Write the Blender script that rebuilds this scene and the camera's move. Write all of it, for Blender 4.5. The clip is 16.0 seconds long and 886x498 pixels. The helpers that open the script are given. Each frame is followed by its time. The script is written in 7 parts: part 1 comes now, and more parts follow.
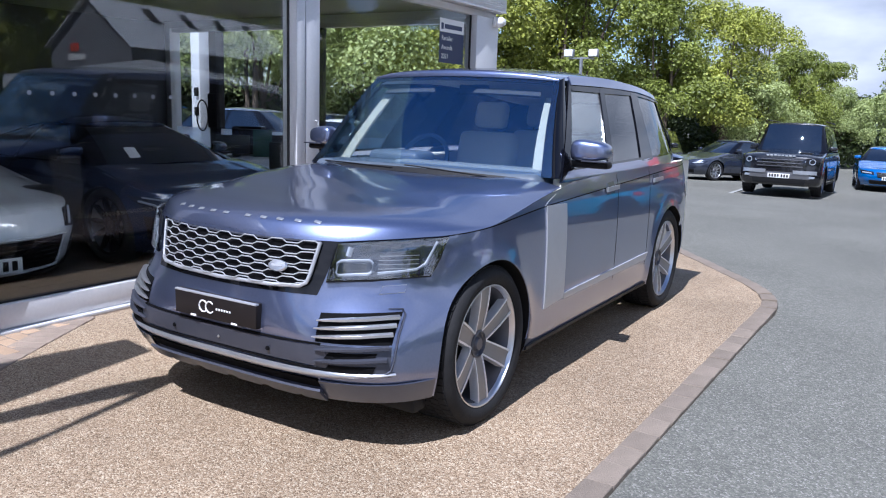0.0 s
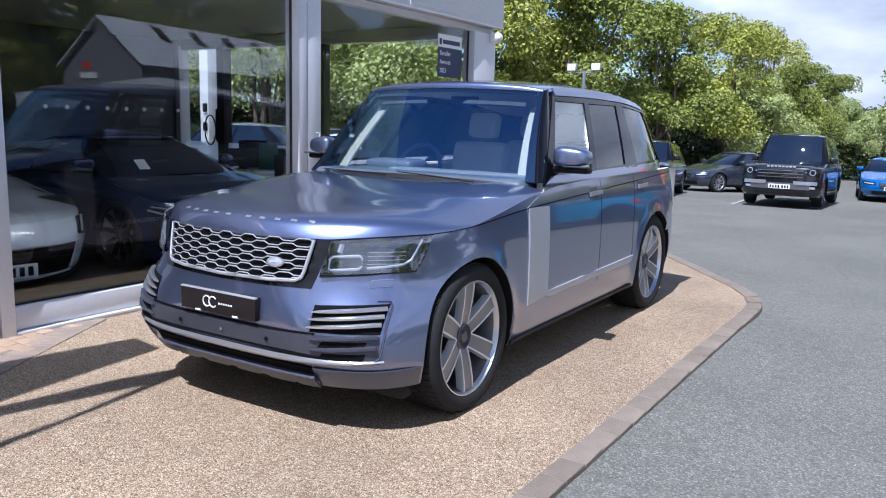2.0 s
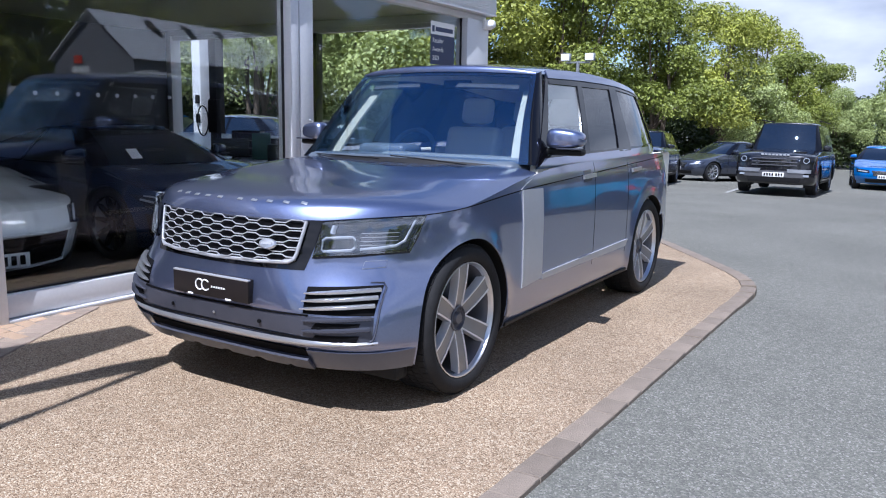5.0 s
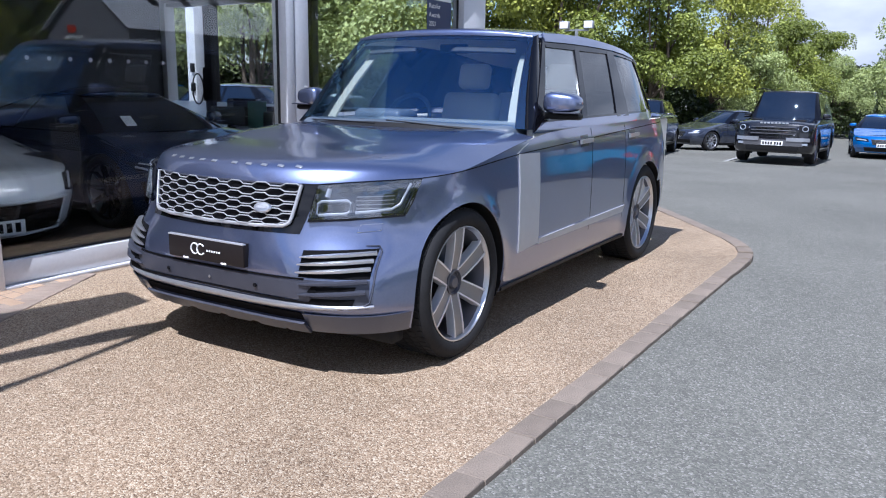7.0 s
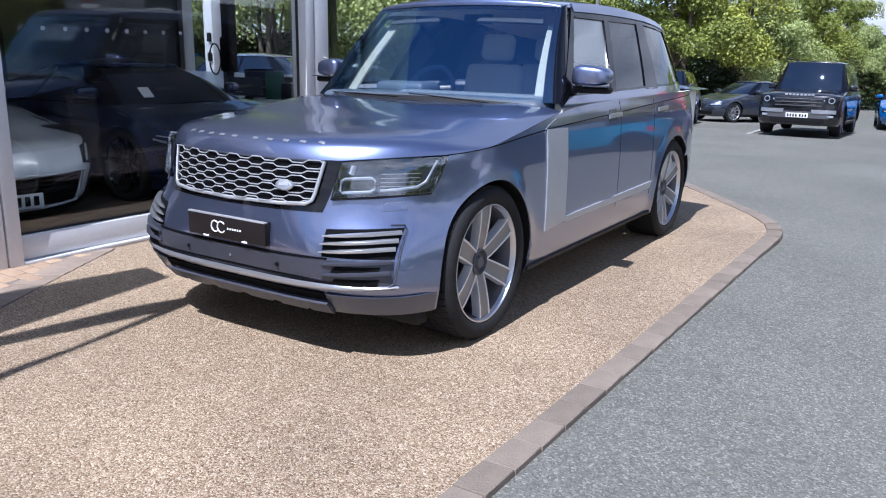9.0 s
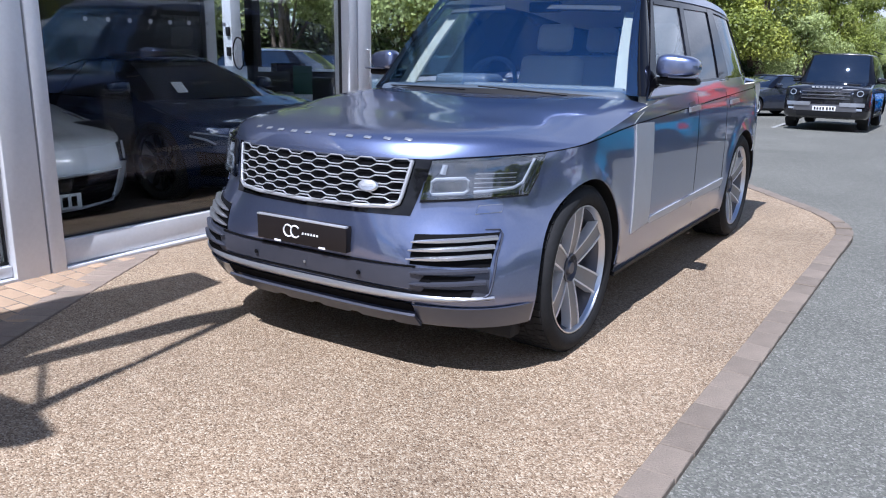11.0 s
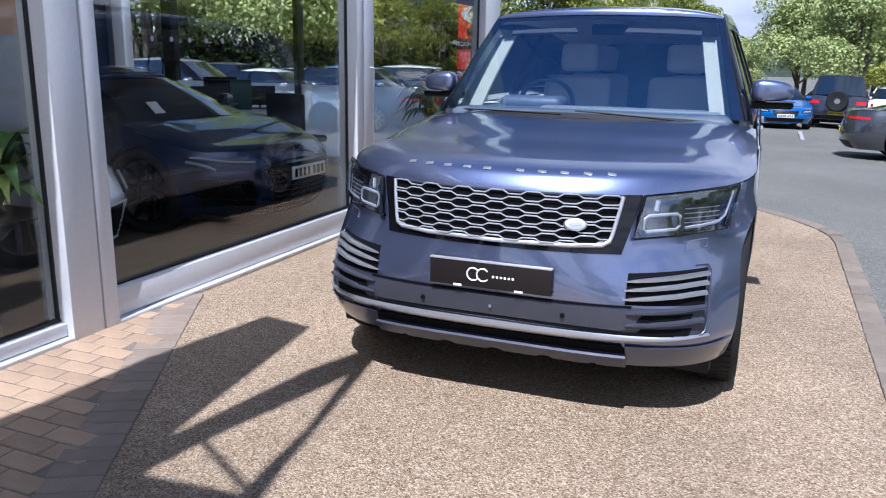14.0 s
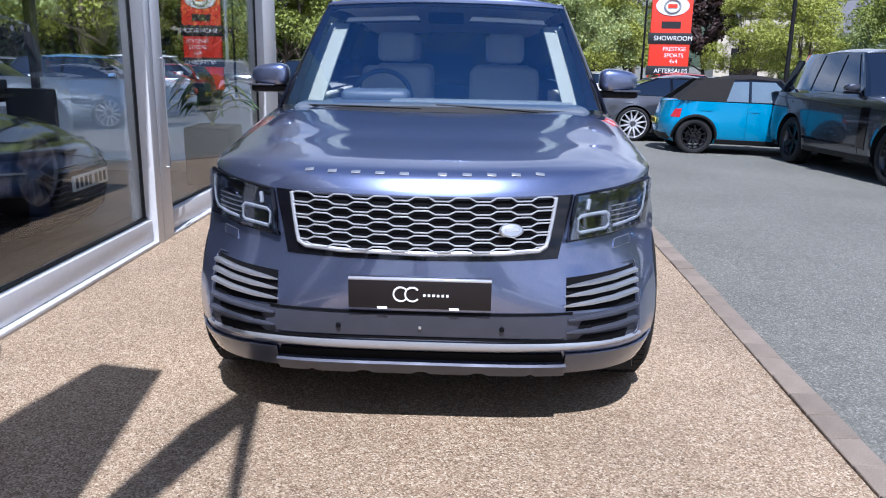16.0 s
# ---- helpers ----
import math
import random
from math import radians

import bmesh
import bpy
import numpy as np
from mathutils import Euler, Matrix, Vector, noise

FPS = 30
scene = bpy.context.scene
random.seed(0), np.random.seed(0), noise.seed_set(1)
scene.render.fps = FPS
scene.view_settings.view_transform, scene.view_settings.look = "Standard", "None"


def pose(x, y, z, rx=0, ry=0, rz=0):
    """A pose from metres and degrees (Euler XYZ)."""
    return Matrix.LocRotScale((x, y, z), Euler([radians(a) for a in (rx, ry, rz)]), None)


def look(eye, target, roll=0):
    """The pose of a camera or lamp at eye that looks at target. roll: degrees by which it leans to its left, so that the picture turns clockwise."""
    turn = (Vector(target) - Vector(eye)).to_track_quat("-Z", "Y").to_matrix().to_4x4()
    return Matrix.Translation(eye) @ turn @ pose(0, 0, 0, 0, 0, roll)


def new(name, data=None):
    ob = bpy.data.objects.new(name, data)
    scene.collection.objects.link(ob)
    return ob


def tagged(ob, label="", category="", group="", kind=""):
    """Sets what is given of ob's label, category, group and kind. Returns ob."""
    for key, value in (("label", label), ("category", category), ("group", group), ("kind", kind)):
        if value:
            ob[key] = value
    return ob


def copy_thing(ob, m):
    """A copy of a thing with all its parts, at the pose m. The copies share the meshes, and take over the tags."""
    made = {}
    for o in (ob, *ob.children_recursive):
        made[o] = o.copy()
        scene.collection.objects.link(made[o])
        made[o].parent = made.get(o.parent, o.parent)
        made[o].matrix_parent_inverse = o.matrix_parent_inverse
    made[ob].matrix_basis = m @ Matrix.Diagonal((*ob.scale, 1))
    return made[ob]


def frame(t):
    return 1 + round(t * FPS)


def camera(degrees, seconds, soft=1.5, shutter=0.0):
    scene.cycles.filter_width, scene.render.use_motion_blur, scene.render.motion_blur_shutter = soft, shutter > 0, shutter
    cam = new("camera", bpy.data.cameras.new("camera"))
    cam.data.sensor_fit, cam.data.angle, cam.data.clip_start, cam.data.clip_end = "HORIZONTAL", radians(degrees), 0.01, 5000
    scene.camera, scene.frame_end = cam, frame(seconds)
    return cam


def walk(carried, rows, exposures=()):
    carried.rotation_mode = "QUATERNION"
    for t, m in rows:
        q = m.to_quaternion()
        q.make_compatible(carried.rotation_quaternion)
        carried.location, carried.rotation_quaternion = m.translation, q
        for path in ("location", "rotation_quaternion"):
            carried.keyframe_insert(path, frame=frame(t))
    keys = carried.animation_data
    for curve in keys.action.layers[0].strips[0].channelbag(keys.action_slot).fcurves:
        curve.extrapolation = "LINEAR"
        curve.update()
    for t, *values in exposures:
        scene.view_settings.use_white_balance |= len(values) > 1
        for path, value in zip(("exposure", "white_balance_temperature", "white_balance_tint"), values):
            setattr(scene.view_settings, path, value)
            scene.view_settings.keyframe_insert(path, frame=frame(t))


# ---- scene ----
cam = camera(59.0, 16.0, soft=1.1)
PATH = [
    (0, (0.035, 0.138, 1.509), (-1.01, 1.806, 1.153), 1.9),
    (0.5, (0.128, 0.085, 1.493), (-0.933, 1.746, 1.152), 1.9),
    (1, (0.197, -0.068, 1.481), (-0.871, 1.59, 1.151), 1.7),
    (1.5, (0.239, -0.073, 1.488), (-0.828, 1.587, 1.162), 1.6),
    (2, (0.281, -0.038, 1.478), (-0.787, 1.622, 1.159), 1.5),
    (2.5, (0.288, -0.029, 1.479), (-0.78, 1.632, 1.165), 1.6),
    (3, (0.279, -0.033, 1.479), (-0.788, 1.629, 1.164), 1.5),
    (3.5, (0.287, -0.03, 1.481), (-0.779, 1.633, 1.162), 1.4),
    (4, (0.292, -0.034, 1.467), (-0.771, 1.63, 1.147), 1.3),
    (6.5, (0.278, -0.02, 1.373), (-0.765, 1.642, 0.984), 0.9),
    (7, (0.296, -0.021, 1.382), (-0.748, 1.636, 0.973), 1.0),
    (7.5, (0.308, -0.005, 1.37), (-0.742, 1.644, 0.947), 1.0),
    (8, (0.301, 0.005, 1.389), (-0.753, 1.647, 0.948), 1.1),
    (8.2, (0.278, 0.031, 1.397), (-0.774, 1.67, 0.944), 1.2),
    (10.3, (-0.027, 0.053, 1.388), (-1.114, 1.657, 0.894), 0.8),
    (10.5, (-0.093, 0.049, 1.384), (-1.18, 1.654, 0.891), 0.8),
    (11, (-0.292, 0.087, 1.363), (-1.368, 1.699, 0.869), 0.8),
    (11.5, (-0.505, 0.104, 1.391), (-1.557, 1.731, 0.893), 0.7),
    (12, (-0.716, -0.066, 1.425), (-1.734, 1.583, 0.932), 0.7),
    (12.5, (-0.918, -0.22, 1.441), (-1.885, 1.463, 0.959), 0.8),
    (13, (-1.147, -0.283, 1.452), (-2.079, 1.419, 0.967), 0.7),
    (13.5, (-1.385, -0.322, 1.424), (-2.269, 1.408, 0.95), 0.7),
    (14, (-1.657, -0.401, 1.438), (-2.394, 1.397, 0.964), 1.0),
    (14.5, (-1.856, -0.446, 1.431), (-2.416, 1.414, 0.954), 1.0),
    (15, (-2.057, -0.368, 1.43), (-2.463, 1.53, 0.951), 0.9),
    (15.5, (-2.201, -0.293, 1.404), (-2.438, 1.636, 0.932), 1.1),
    (16, (-2.435, -0.199, 1.442), (-2.522, 1.737, 0.95), 1.0),
]
walk(cam, [(t, look(eye, target, roll)) for t, eye, target, roll in PATH], [(0.0, 0.65, 5500, 15), (16.0, 0.65, 5500, 15)])

# ---- world, sun, exposure ----
SUN_FROM = Vector((0.05, -0.60, 1.0)).normalized()
world = bpy.data.worlds.new("sky")
scene.world = world
world.use_nodes = True
wn, wl = world.node_tree.nodes, world.node_tree.links
wn.clear()
w_out, w_bg = wn.new("ShaderNodeOutputWorld"), wn.new("ShaderNodeBackground")
sky = wn.new("ShaderNodeTexSky")
sky.sky_type, sky.sun_disc = "NISHITA", False
sky.sun_elevation = math.asin(SUN_FROM.z)
sky.sun_rotation = math.atan2(SUN_FROM.x, SUN_FROM.y)
sky.air_density, sky.dust_density, sky.ozone_density = 1.0, 0.15, 4.0
w_tc, w_map, w_noise = wn.new("ShaderNodeTexCoord"), wn.new("ShaderNodeMapping"), wn.new("ShaderNodeTexNoise")
w_map.inputs["Scale"].default_value = (1.0, 1.0, 2.6)
w_map.inputs["Location"].default_value = (0.6, 0.1, 0.0)
w_noise.inputs["Scale"].default_value, w_noise.inputs["Detail"].default_value, w_noise.inputs["Roughness"].default_value = 2.3, 7, 0.56
w_ramp, w_mix = wn.new("ShaderNodeValToRGB"), wn.new("ShaderNodeMixRGB")
w_ramp.color_ramp.elements[0].position, w_ramp.color_ramp.elements[1].position = 0.40, 0.53
w_shade, w_cl = wn.new("ShaderNodeTexNoise"), wn.new("ShaderNodeValToRGB")
w_shade.inputs["Scale"].default_value, w_shade.inputs["Detail"].default_value = 5.0, 6
w_cl.color_ramp.elements[0].position, w_cl.color_ramp.elements[1].position = 0.35, 0.68
w_cl.color_ramp.elements[0].color, w_cl.color_ramp.elements[1].color = (3.9, 4.3, 5.0, 1), (8.4, 8.6, 9.0, 1)
wl.new(w_tc.outputs["Generated"], w_map.inputs["Vector"])
wl.new(w_map.outputs["Vector"], w_noise.inputs["Vector"])
wl.new(w_map.outputs["Vector"], w_shade.inputs["Vector"])
w_dir, w_bank, w_add = wn.new("ShaderNodeSeparateXYZ"), wn.new("ShaderNodeMapRange"), wn.new("ShaderNodeMath")
w_bank.inputs["From Min"].default_value, w_bank.inputs["From Max"].default_value = -0.34, -0.14
w_bank.inputs["To Min"].default_value, w_bank.inputs["To Max"].default_value = -0.09, 0.05
w_add.operation = "ADD"
wl.new(w_tc.outputs["Generated"], w_dir.inputs["Vector"])
wl.new(w_dir.outputs["X"], w_bank.inputs["Value"])
wl.new(w_noise.outputs["Fac"], w_add.inputs[0])
wl.new(w_bank.outputs["Result"], w_add.inputs[1])
wl.new(w_add.outputs[0], w_ramp.inputs["Fac"])
wl.new(w_shade.outputs["Fac"], w_cl.inputs["Fac"])
w_sep, w_high, w_mul = wn.new("ShaderNodeSeparateXYZ"), wn.new("ShaderNodeMapRange"), wn.new("ShaderNodeMath")
w_high.inputs["From Min"].default_value, w_high.inputs["From Max"].default_value = 0.36, 0.84
w_high.inputs["To Min"].default_value, w_high.inputs["To Max"].default_value = 1.0, 0.0
w_mul.operation = "MULTIPLY"
wl.new(w_tc.outputs["Generated"], w_sep.inputs["Vector"])
wl.new(w_sep.outputs["Z"], w_high.inputs["Value"])
wl.new(w_high.outputs["Result"], w_mul.inputs[0])
wl.new(w_ramp.outputs["Color"], w_mul.inputs[1])
wl.new(w_mul.outputs[0], w_mix.inputs["Fac"])
wl.new(sky.outputs["Color"], w_mix.inputs["Color1"])
wl.new(w_cl.outputs["Color"], w_mix.inputs["Color2"])
wl.new(w_mix.outputs["Color"], w_bg.inputs["Color"])
w_bg.inputs["Strength"].default_value = 0.082
wl.new(w_bg.outputs["Background"], w_out.inputs["Surface"])
sun = new("sun", bpy.data.lights.new("sun", "SUN"))
sun.data.energy, sun.data.angle, sun.data.color = 5.0, radians(0.6), (1.0, 0.965, 0.92)
sun.matrix_world = look(SUN_FROM * 50, (0, 0, 0))


# ---- materials ----
def material(name, color, rough=0.5, metal=0.0, coat=0.0, vary=0.0, scale=6.0, bump=0.0, bump_scale=60.0, spec=0.5, rand=0.0, dark=None, island=False):
    """A surface with colour variation at two scales and fine relief."""
    m = bpy.data.materials.new(name)
    m.use_nodes = True
    nt = m.node_tree
    b = nt.nodes["Principled BSDF"]
    b.inputs["Base Color"].default_value = (*color, 1)
    b.inputs["Roughness"].default_value, b.inputs["Metallic"].default_value = rough, metal
    b.inputs["Coat Weight"].default_value, b.inputs["Coat Roughness"].default_value = coat, 0.02
    b.inputs["Specular IOR Level"].default_value = spec
    if vary or rand:
        tc = nt.nodes.new("ShaderNodeTexCoord")
        n1, n2 = nt.nodes.new("ShaderNodeTexNoise"), nt.nodes.new("ShaderNodeTexNoise")
        n1.inputs["Scale"].default_value, n1.inputs["Detail"].default_value = scale, 5
        n2.inputs["Scale"].default_value, n2.inputs["Detail"].default_value = scale * 14, 3
        for n in (n1, n2):
            nt.links.new(tc.outputs["Object"], n.inputs["Vector"])
        add = nt.nodes.new("ShaderNodeMath")
        add.operation = "ADD"
        nt.links.new(n1.outputs["Fac"], add.inputs[0])
        nt.links.new(n2.outputs["Fac"], add.inputs[1])
        last = add
        if rand:
            if island:
                info, socket = nt.nodes.new("ShaderNodeNewGeometry"), "Random Per Island"
            else:
                info, socket = nt.nodes.new("ShaderNodeObjectInfo"), "Random"
            mad = nt.nodes.new("ShaderNodeMath")
            mad.operation = "MULTIPLY_ADD"
            mad.inputs[1].default_value = rand
            nt.links.new(info.outputs[socket], mad.inputs[0])
            nt.links.new(last.outputs[0], mad.inputs[2])
            last = mad
        rng = nt.nodes.new("ShaderNodeMapRange")
        rng.inputs["From Min"].default_value, rng.inputs["From Max"].default_value = 0.65, 1.35 + rand
        nt.links.new(last.outputs[0], rng.inputs["Value"])
        mix = nt.nodes.new("ShaderNodeMixRGB")
        lo = dark if dark else tuple(c * (1 - vary) for c in color)
        hi = tuple(min(1, c * (1 + vary)) for c in color)
        mix.inputs["Color1"].default_value, mix.inputs["Color2"].default_value = (*lo, 1), (*hi, 1)
        nt.links.new(rng.outputs["Result"], mix.inputs["Fac"])
        nt.links.new(mix.outputs["Color"], b.inputs["Base Color"])
    if bump:
        tc2 = nt.nodes.new("ShaderNodeTexCoord")
        nb, bp = nt.nodes.new("ShaderNodeTexNoise"), nt.nodes.new("ShaderNodeBump")
        nb.inputs["Scale"].default_value, nb.inputs["Detail"].default_value = bump_scale, 4
        bp.inputs["Strength"].default_value, bp.inputs["Distance"].default_value = bump, 0.01
        nt.links.new(tc2.outputs["Object"], nb.inputs["Vector"])
        nt.links.new(nb.outputs["Fac"], bp.inputs["Height"])
        nt.links.new(bp.outputs["Normal"], b.inputs["Normal"])
    return m


def grains(name, stops, cell, rough, patch=0.25, bump=0.5, patch_scale=0.8):
    """Stones of mixed colours, each cell one stone, with broad worn patches."""
    m = bpy.data.materials.new(name)
    m.use_nodes = True
    nt = m.node_tree
    b = nt.nodes["Principled BSDF"]
    b.inputs["Roughness"].default_value = rough
    b.inputs["Specular IOR Level"].default_value = 0.35
    tc = nt.nodes.new("ShaderNodeTexCoord")
    vor = nt.nodes.new("ShaderNodeTexVoronoi")
    vor.inputs["Scale"].default_value = 1.0 / cell
    nt.links.new(tc.outputs["Object"], vor.inputs["Vector"])
    sep = nt.nodes.new("ShaderNodeSeparateColor")
    nt.links.new(vor.outputs["Color"], sep.inputs["Color"])
    ramp = nt.nodes.new("ShaderNodeValToRGB")
    while len(ramp.color_ramp.elements) < len(stops):
        ramp.color_ramp.elements.new(0.5)
    for e, (p, c) in zip(ramp.color_ramp.elements, stops):
        e.position, e.color = p, (*c, 1)
    nt.links.new(sep.outputs["Red"], ramp.inputs["Fac"])
    n1, n2 = nt.nodes.new("ShaderNodeTexNoise"), nt.nodes.new("ShaderNodeTexNoise")
    n1.inputs["Scale"].default_value, n1.inputs["Detail"].default_value = patch_scale, 6
    n2.inputs["Scale"].default_value, n2.inputs["Detail"].default_value = 17.0, 4
    nt.links.new(tc.outputs["Object"], n1.inputs["Vector"])
    nt.links.new(tc.outputs["Object"], n2.inputs["Vector"])
    mul = nt.nodes.new("ShaderNodeMath")
    mul.operation = "MULTIPLY_ADD"
    mul.inputs[1].default_value = 0.5
    nt.links.new(n2.outputs["Fac"], mul.inputs[0])
    nt.links.new(n1.outputs["Fac"], mul.inputs[2])
    rng = nt.nodes.new("ShaderNodeMapRange")
    rng.inputs["From Min"].default_value, rng.inputs["From Max"].default_value = 0.5, 1.0
    rng.inputs["To Min"].default_value, rng.inputs["To Max"].default_value = 1 - patch, 1 + patch
    nt.links.new(mul.outputs[0], rng.inputs["Value"])
    hsv = nt.nodes.new("ShaderNodeHueSaturation")
    nt.links.new(ramp.outputs["Color"], hsv.inputs["Color"])
    nt.links.new(rng.outputs["Result"], hsv.inputs["Value"])
    nt.links.new(hsv.outputs["Color"], b.inputs["Base Color"])
    bp = nt.nodes.new("ShaderNodeBump")
    bp.inputs["Strength"].default_value, bp.inputs["Distance"].default_value = bump, cell
    bp.invert = True
    nt.links.new(vor.outputs["Distance"], bp.inputs["Height"])
    nt.links.new(bp.outputs["Normal"], b.inputs["Normal"])
    return m


def pane_material(name, tint, base=0.04, power=5.0, gloss=(1, 1, 1)):
    """Thin clear glass: lets light straight through, mirrors by angle."""
    m = bpy.data.materials.new(name)
    m.use_nodes = True
    nt = m.node_tree
    nt.nodes.clear()
    out, mix = nt.nodes.new("ShaderNodeOutputMaterial"), nt.nodes.new("ShaderNodeMixShader")
    tr, gl, lw = nt.nodes.new("ShaderNodeBsdfTransparent"), nt.nodes.new("ShaderNodeBsdfGlossy"), nt.nodes.new("ShaderNodeLayerWeight")
    pw, ma = nt.nodes.new("ShaderNodeMath"), nt.nodes.new("ShaderNodeMath")
    tr.inputs["Color"].default_value = (*tint, 1)
    gl.inputs["Roughness"].default_value = 0.0
    gl.inputs["Color"].default_value = (*gloss, 1)
    lw.inputs["Blend"].default_value = 0.5
    pw.operation, ma.operation = "POWER", "MULTIPLY_ADD"
    pw.inputs[1].default_value, ma.inputs[1].default_value, ma.inputs[2].default_value = power, 1 - base, base
    nt.links.new(lw.outputs["Facing"], pw.inputs[0])
    nt.links.new(pw.outputs[0], ma.inputs[0])
    nt.links.new(ma.outputs[0], mix.inputs["Fac"])
    nt.links.new(tr.outputs["BSDF"], mix.inputs[1])
    nt.links.new(gl.outputs["BSDF"], mix.inputs[2])
    nt.links.new(mix.outputs["Shader"], out.inputs["Surface"])
    return m


def paint(name, color, metal=0.55, rough=0.28, coat_ior=1.5):
    m = material(name, color, rough, metal, coat=1.0, vary=0.06, scale=90.0)
    m.node_tree.nodes["Principled BSDF"].inputs["Coat IOR"].default_value = coat_ior
    m.node_tree.nodes["Principled BSDF"].inputs["Coat Roughness"].default_value = 0.045
    return m


M_TARMAC = grains("tarmac", [(0.0, (0.092, 0.091, 0.078)), (0.5, (0.134, 0.131, 0.111)), (0.85, (0.175, 0.170, 0.145)), (1.0, (0.27, 0.26, 0.235))], 0.008, 0.9, 0.16, 0.4, 0.5)
M_GRAVEL = grains("resin_gravel", [(0.0, (0.112, 0.072, 0.043)), (0.27, (0.235, 0.163, 0.101)), (0.7, (0.335, 0.246, 0.160)), (1.0, (0.50, 0.416, 0.305))], 0.0062, 0.68, 0.2, 0.6, 1.1)
M_KERB = material("kerb_paver", (0.200, 0.160, 0.124), 0.85, vary=0.3, scale=8, bump=0.5, bump_scale=120, rand=0.5)
M_PAVER_DARK = material("brown_paver", (0.235, 0.182, 0.142), 0.85, vary=0.3, scale=8, bump=0.5, bump_scale=120, rand=0.5)
M_BRICK = material("red_paver", (0.37, 0.255, 0.165), 0.85, vary=0.28, scale=8, bump=0.5, bump_scale=120, rand=0.6)
M_JOINT = material("joint_sand", (0.17, 0.14, 0.11), 0.95, vary=0.3, scale=30)
M_CONCRETE = material("concrete_edging", (0.42, 0.35, 0.28), 0.9, vary=0.25, scale=10, bump=0.3)
M_ALU = material("powder_coated_frame", (0.62, 0.625, 0.645), 0.42, 0.15, vary=0.05, scale=3, bump=0.04, bump_scale=200)
M_FASCIA = material("fascia_cladding", (0.66, 0.67, 0.69), 0.45, 0.15, vary=0.06, scale=2)
M_GASKET = material("rubber_gasket", (0.015, 0.015, 0.017), 0.6)
M_GLASS = pane_material("shopfront_glass", (0.94, 0.96, 0.96), 0.055, 4.9)
M_ENDGLASS = pane_material("end_glass", (0.98, 0.98, 0.98), 0.05, 5.0)
M_SIDEGLASS = pane_material("side_window_glass", (0.88, 0.93, 0.94), 0.13, 3.6)
# Blue gloss tint paints in the deep blue of the mirrored sky.
M_CARGLASS = pane_material("windscreen_glass", (0.90, 0.95, 0.97), 0.135, 5.0, (0.34, 0.64, 1.0))
M_PRIVACY = pane_material("privacy_glass", (0.24, 0.245, 0.26), 0.06, 4.2)
M_LAMPGLASS = pane_material("lamp_glass", (0.95, 0.96, 0.98), 0.11, 4.8)
M_DARKGLASS = material("dark_car_glass", (0.006, 0.009, 0.016), 0.02, spec=1.0, coat=1.0)
# Sky blue is put into the reflections here by tinting the specular.
M_DARKGLASS.node_tree.nodes["Principled BSDF"].inputs["Specular Tint"].default_value = (0.62, 0.82, 1.0, 1)
M_PIER = material("pale_plaster", (0.36, 0.37, 0.39), 0.7, vary=0.06, scale=2)
M_WALL = material("plaster_wall", (0.36, 0.36, 0.37), 0.8, vary=0.06, scale=2)
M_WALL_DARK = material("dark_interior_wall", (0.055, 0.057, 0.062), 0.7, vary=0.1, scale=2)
M_CEIL = material("ceiling_panel", (0.30, 0.30, 0.30), 0.8, vary=0.05)
M_PAINT = paint("blue_grey_metallic", (0.172, 0.204, 0.340), 0.88, 0.31, 1.95)
M_BLACKGLOSS = material("gloss_black", (0.004, 0.004, 0.006), 0.05, spec=0.5)
M_BLACK = material("black_plastic", (0.012, 0.012, 0.013), 0.55, vary=0.15, scale=30, bump=0.1, spec=0.2)
M_DARKGREY = material("satin_dark_grey", (0.075, 0.08, 0.105), 0.38, 0.5, vary=0.08, scale=20, spec=0.3)
M_SILVER = material("satin_silver", (0.62, 0.63, 0.66), 0.28, 0.9, vary=0.05, scale=20)
M_LOWER = paint("lower_bumper_grey", (0.065, 0.075, 0.115), 0.6, 0.40, 1.5)
M_FABRIC = material("black_fabric_hood", (0.022, 0.021, 0.021), 0.95, vary=0.2, scale=60, bump=0.4, bump_scale=300, spec=0.1)
# Opaque; the light seen through the windows is painted as a pale base.
M_PALEGLASS = material("lit_car_glass", (0.11, 0.15, 0.19), 0.03, spec=1.0, vary=0.12, scale=3)
M_GREENFILE = material("dark_green_board", (0.015, 0.09, 0.06), 0.6, vary=0.1)
M_POSTER = material("tan_poster", (0.50, 0.30, 0.18), 0.6, vary=0.2, scale=8)
M_STRIP = material("grey_strip", (0.46, 0.47, 0.50), 0.3, 0.75, vary=0.05, scale=20)
M_SATIN = material("atlas_silver_trim", (0.52, 0.53, 0.56), 0.38, 0.55, vary=0.04, scale=20)
M_CHROME = material("chrome", (0.86, 0.87, 0.89), 0.12, 1.0)
M_TYRE = material("tyre_rubber", (0.016, 0.016, 0.017), 0.8, vary=0.25, scale=20, bump=0.2, spec=0.25)
M_RIMDARK = material("rim_grey", (0.22, 0.22, 0.24), 0.32, 0.8, vary=0.05)
M_WHEEL = material("machined_alloy", (0.80, 0.80, 0.82), 0.28, 0.5, vary=0.04, scale=20)
M_WHEELIN = material("alloy_grey", (0.13, 0.13, 0.145), 0.38, 0.5, vary=0.05, scale=20)
M_SPOKEFACE = material("satin_spoke_face", (0.26, 0.25, 0.243), 0.36, 0.35, vary=0.05, scale=20)
M_DISC = material("brake_disc", (0.11, 0.105, 0.10), 0.4, 0.8, vary=0.1)
M_LEATHER = material("ivory_leather", (0.78, 0.75, 0.67), 0.5, vary=0.06, scale=10, bump=0.1)
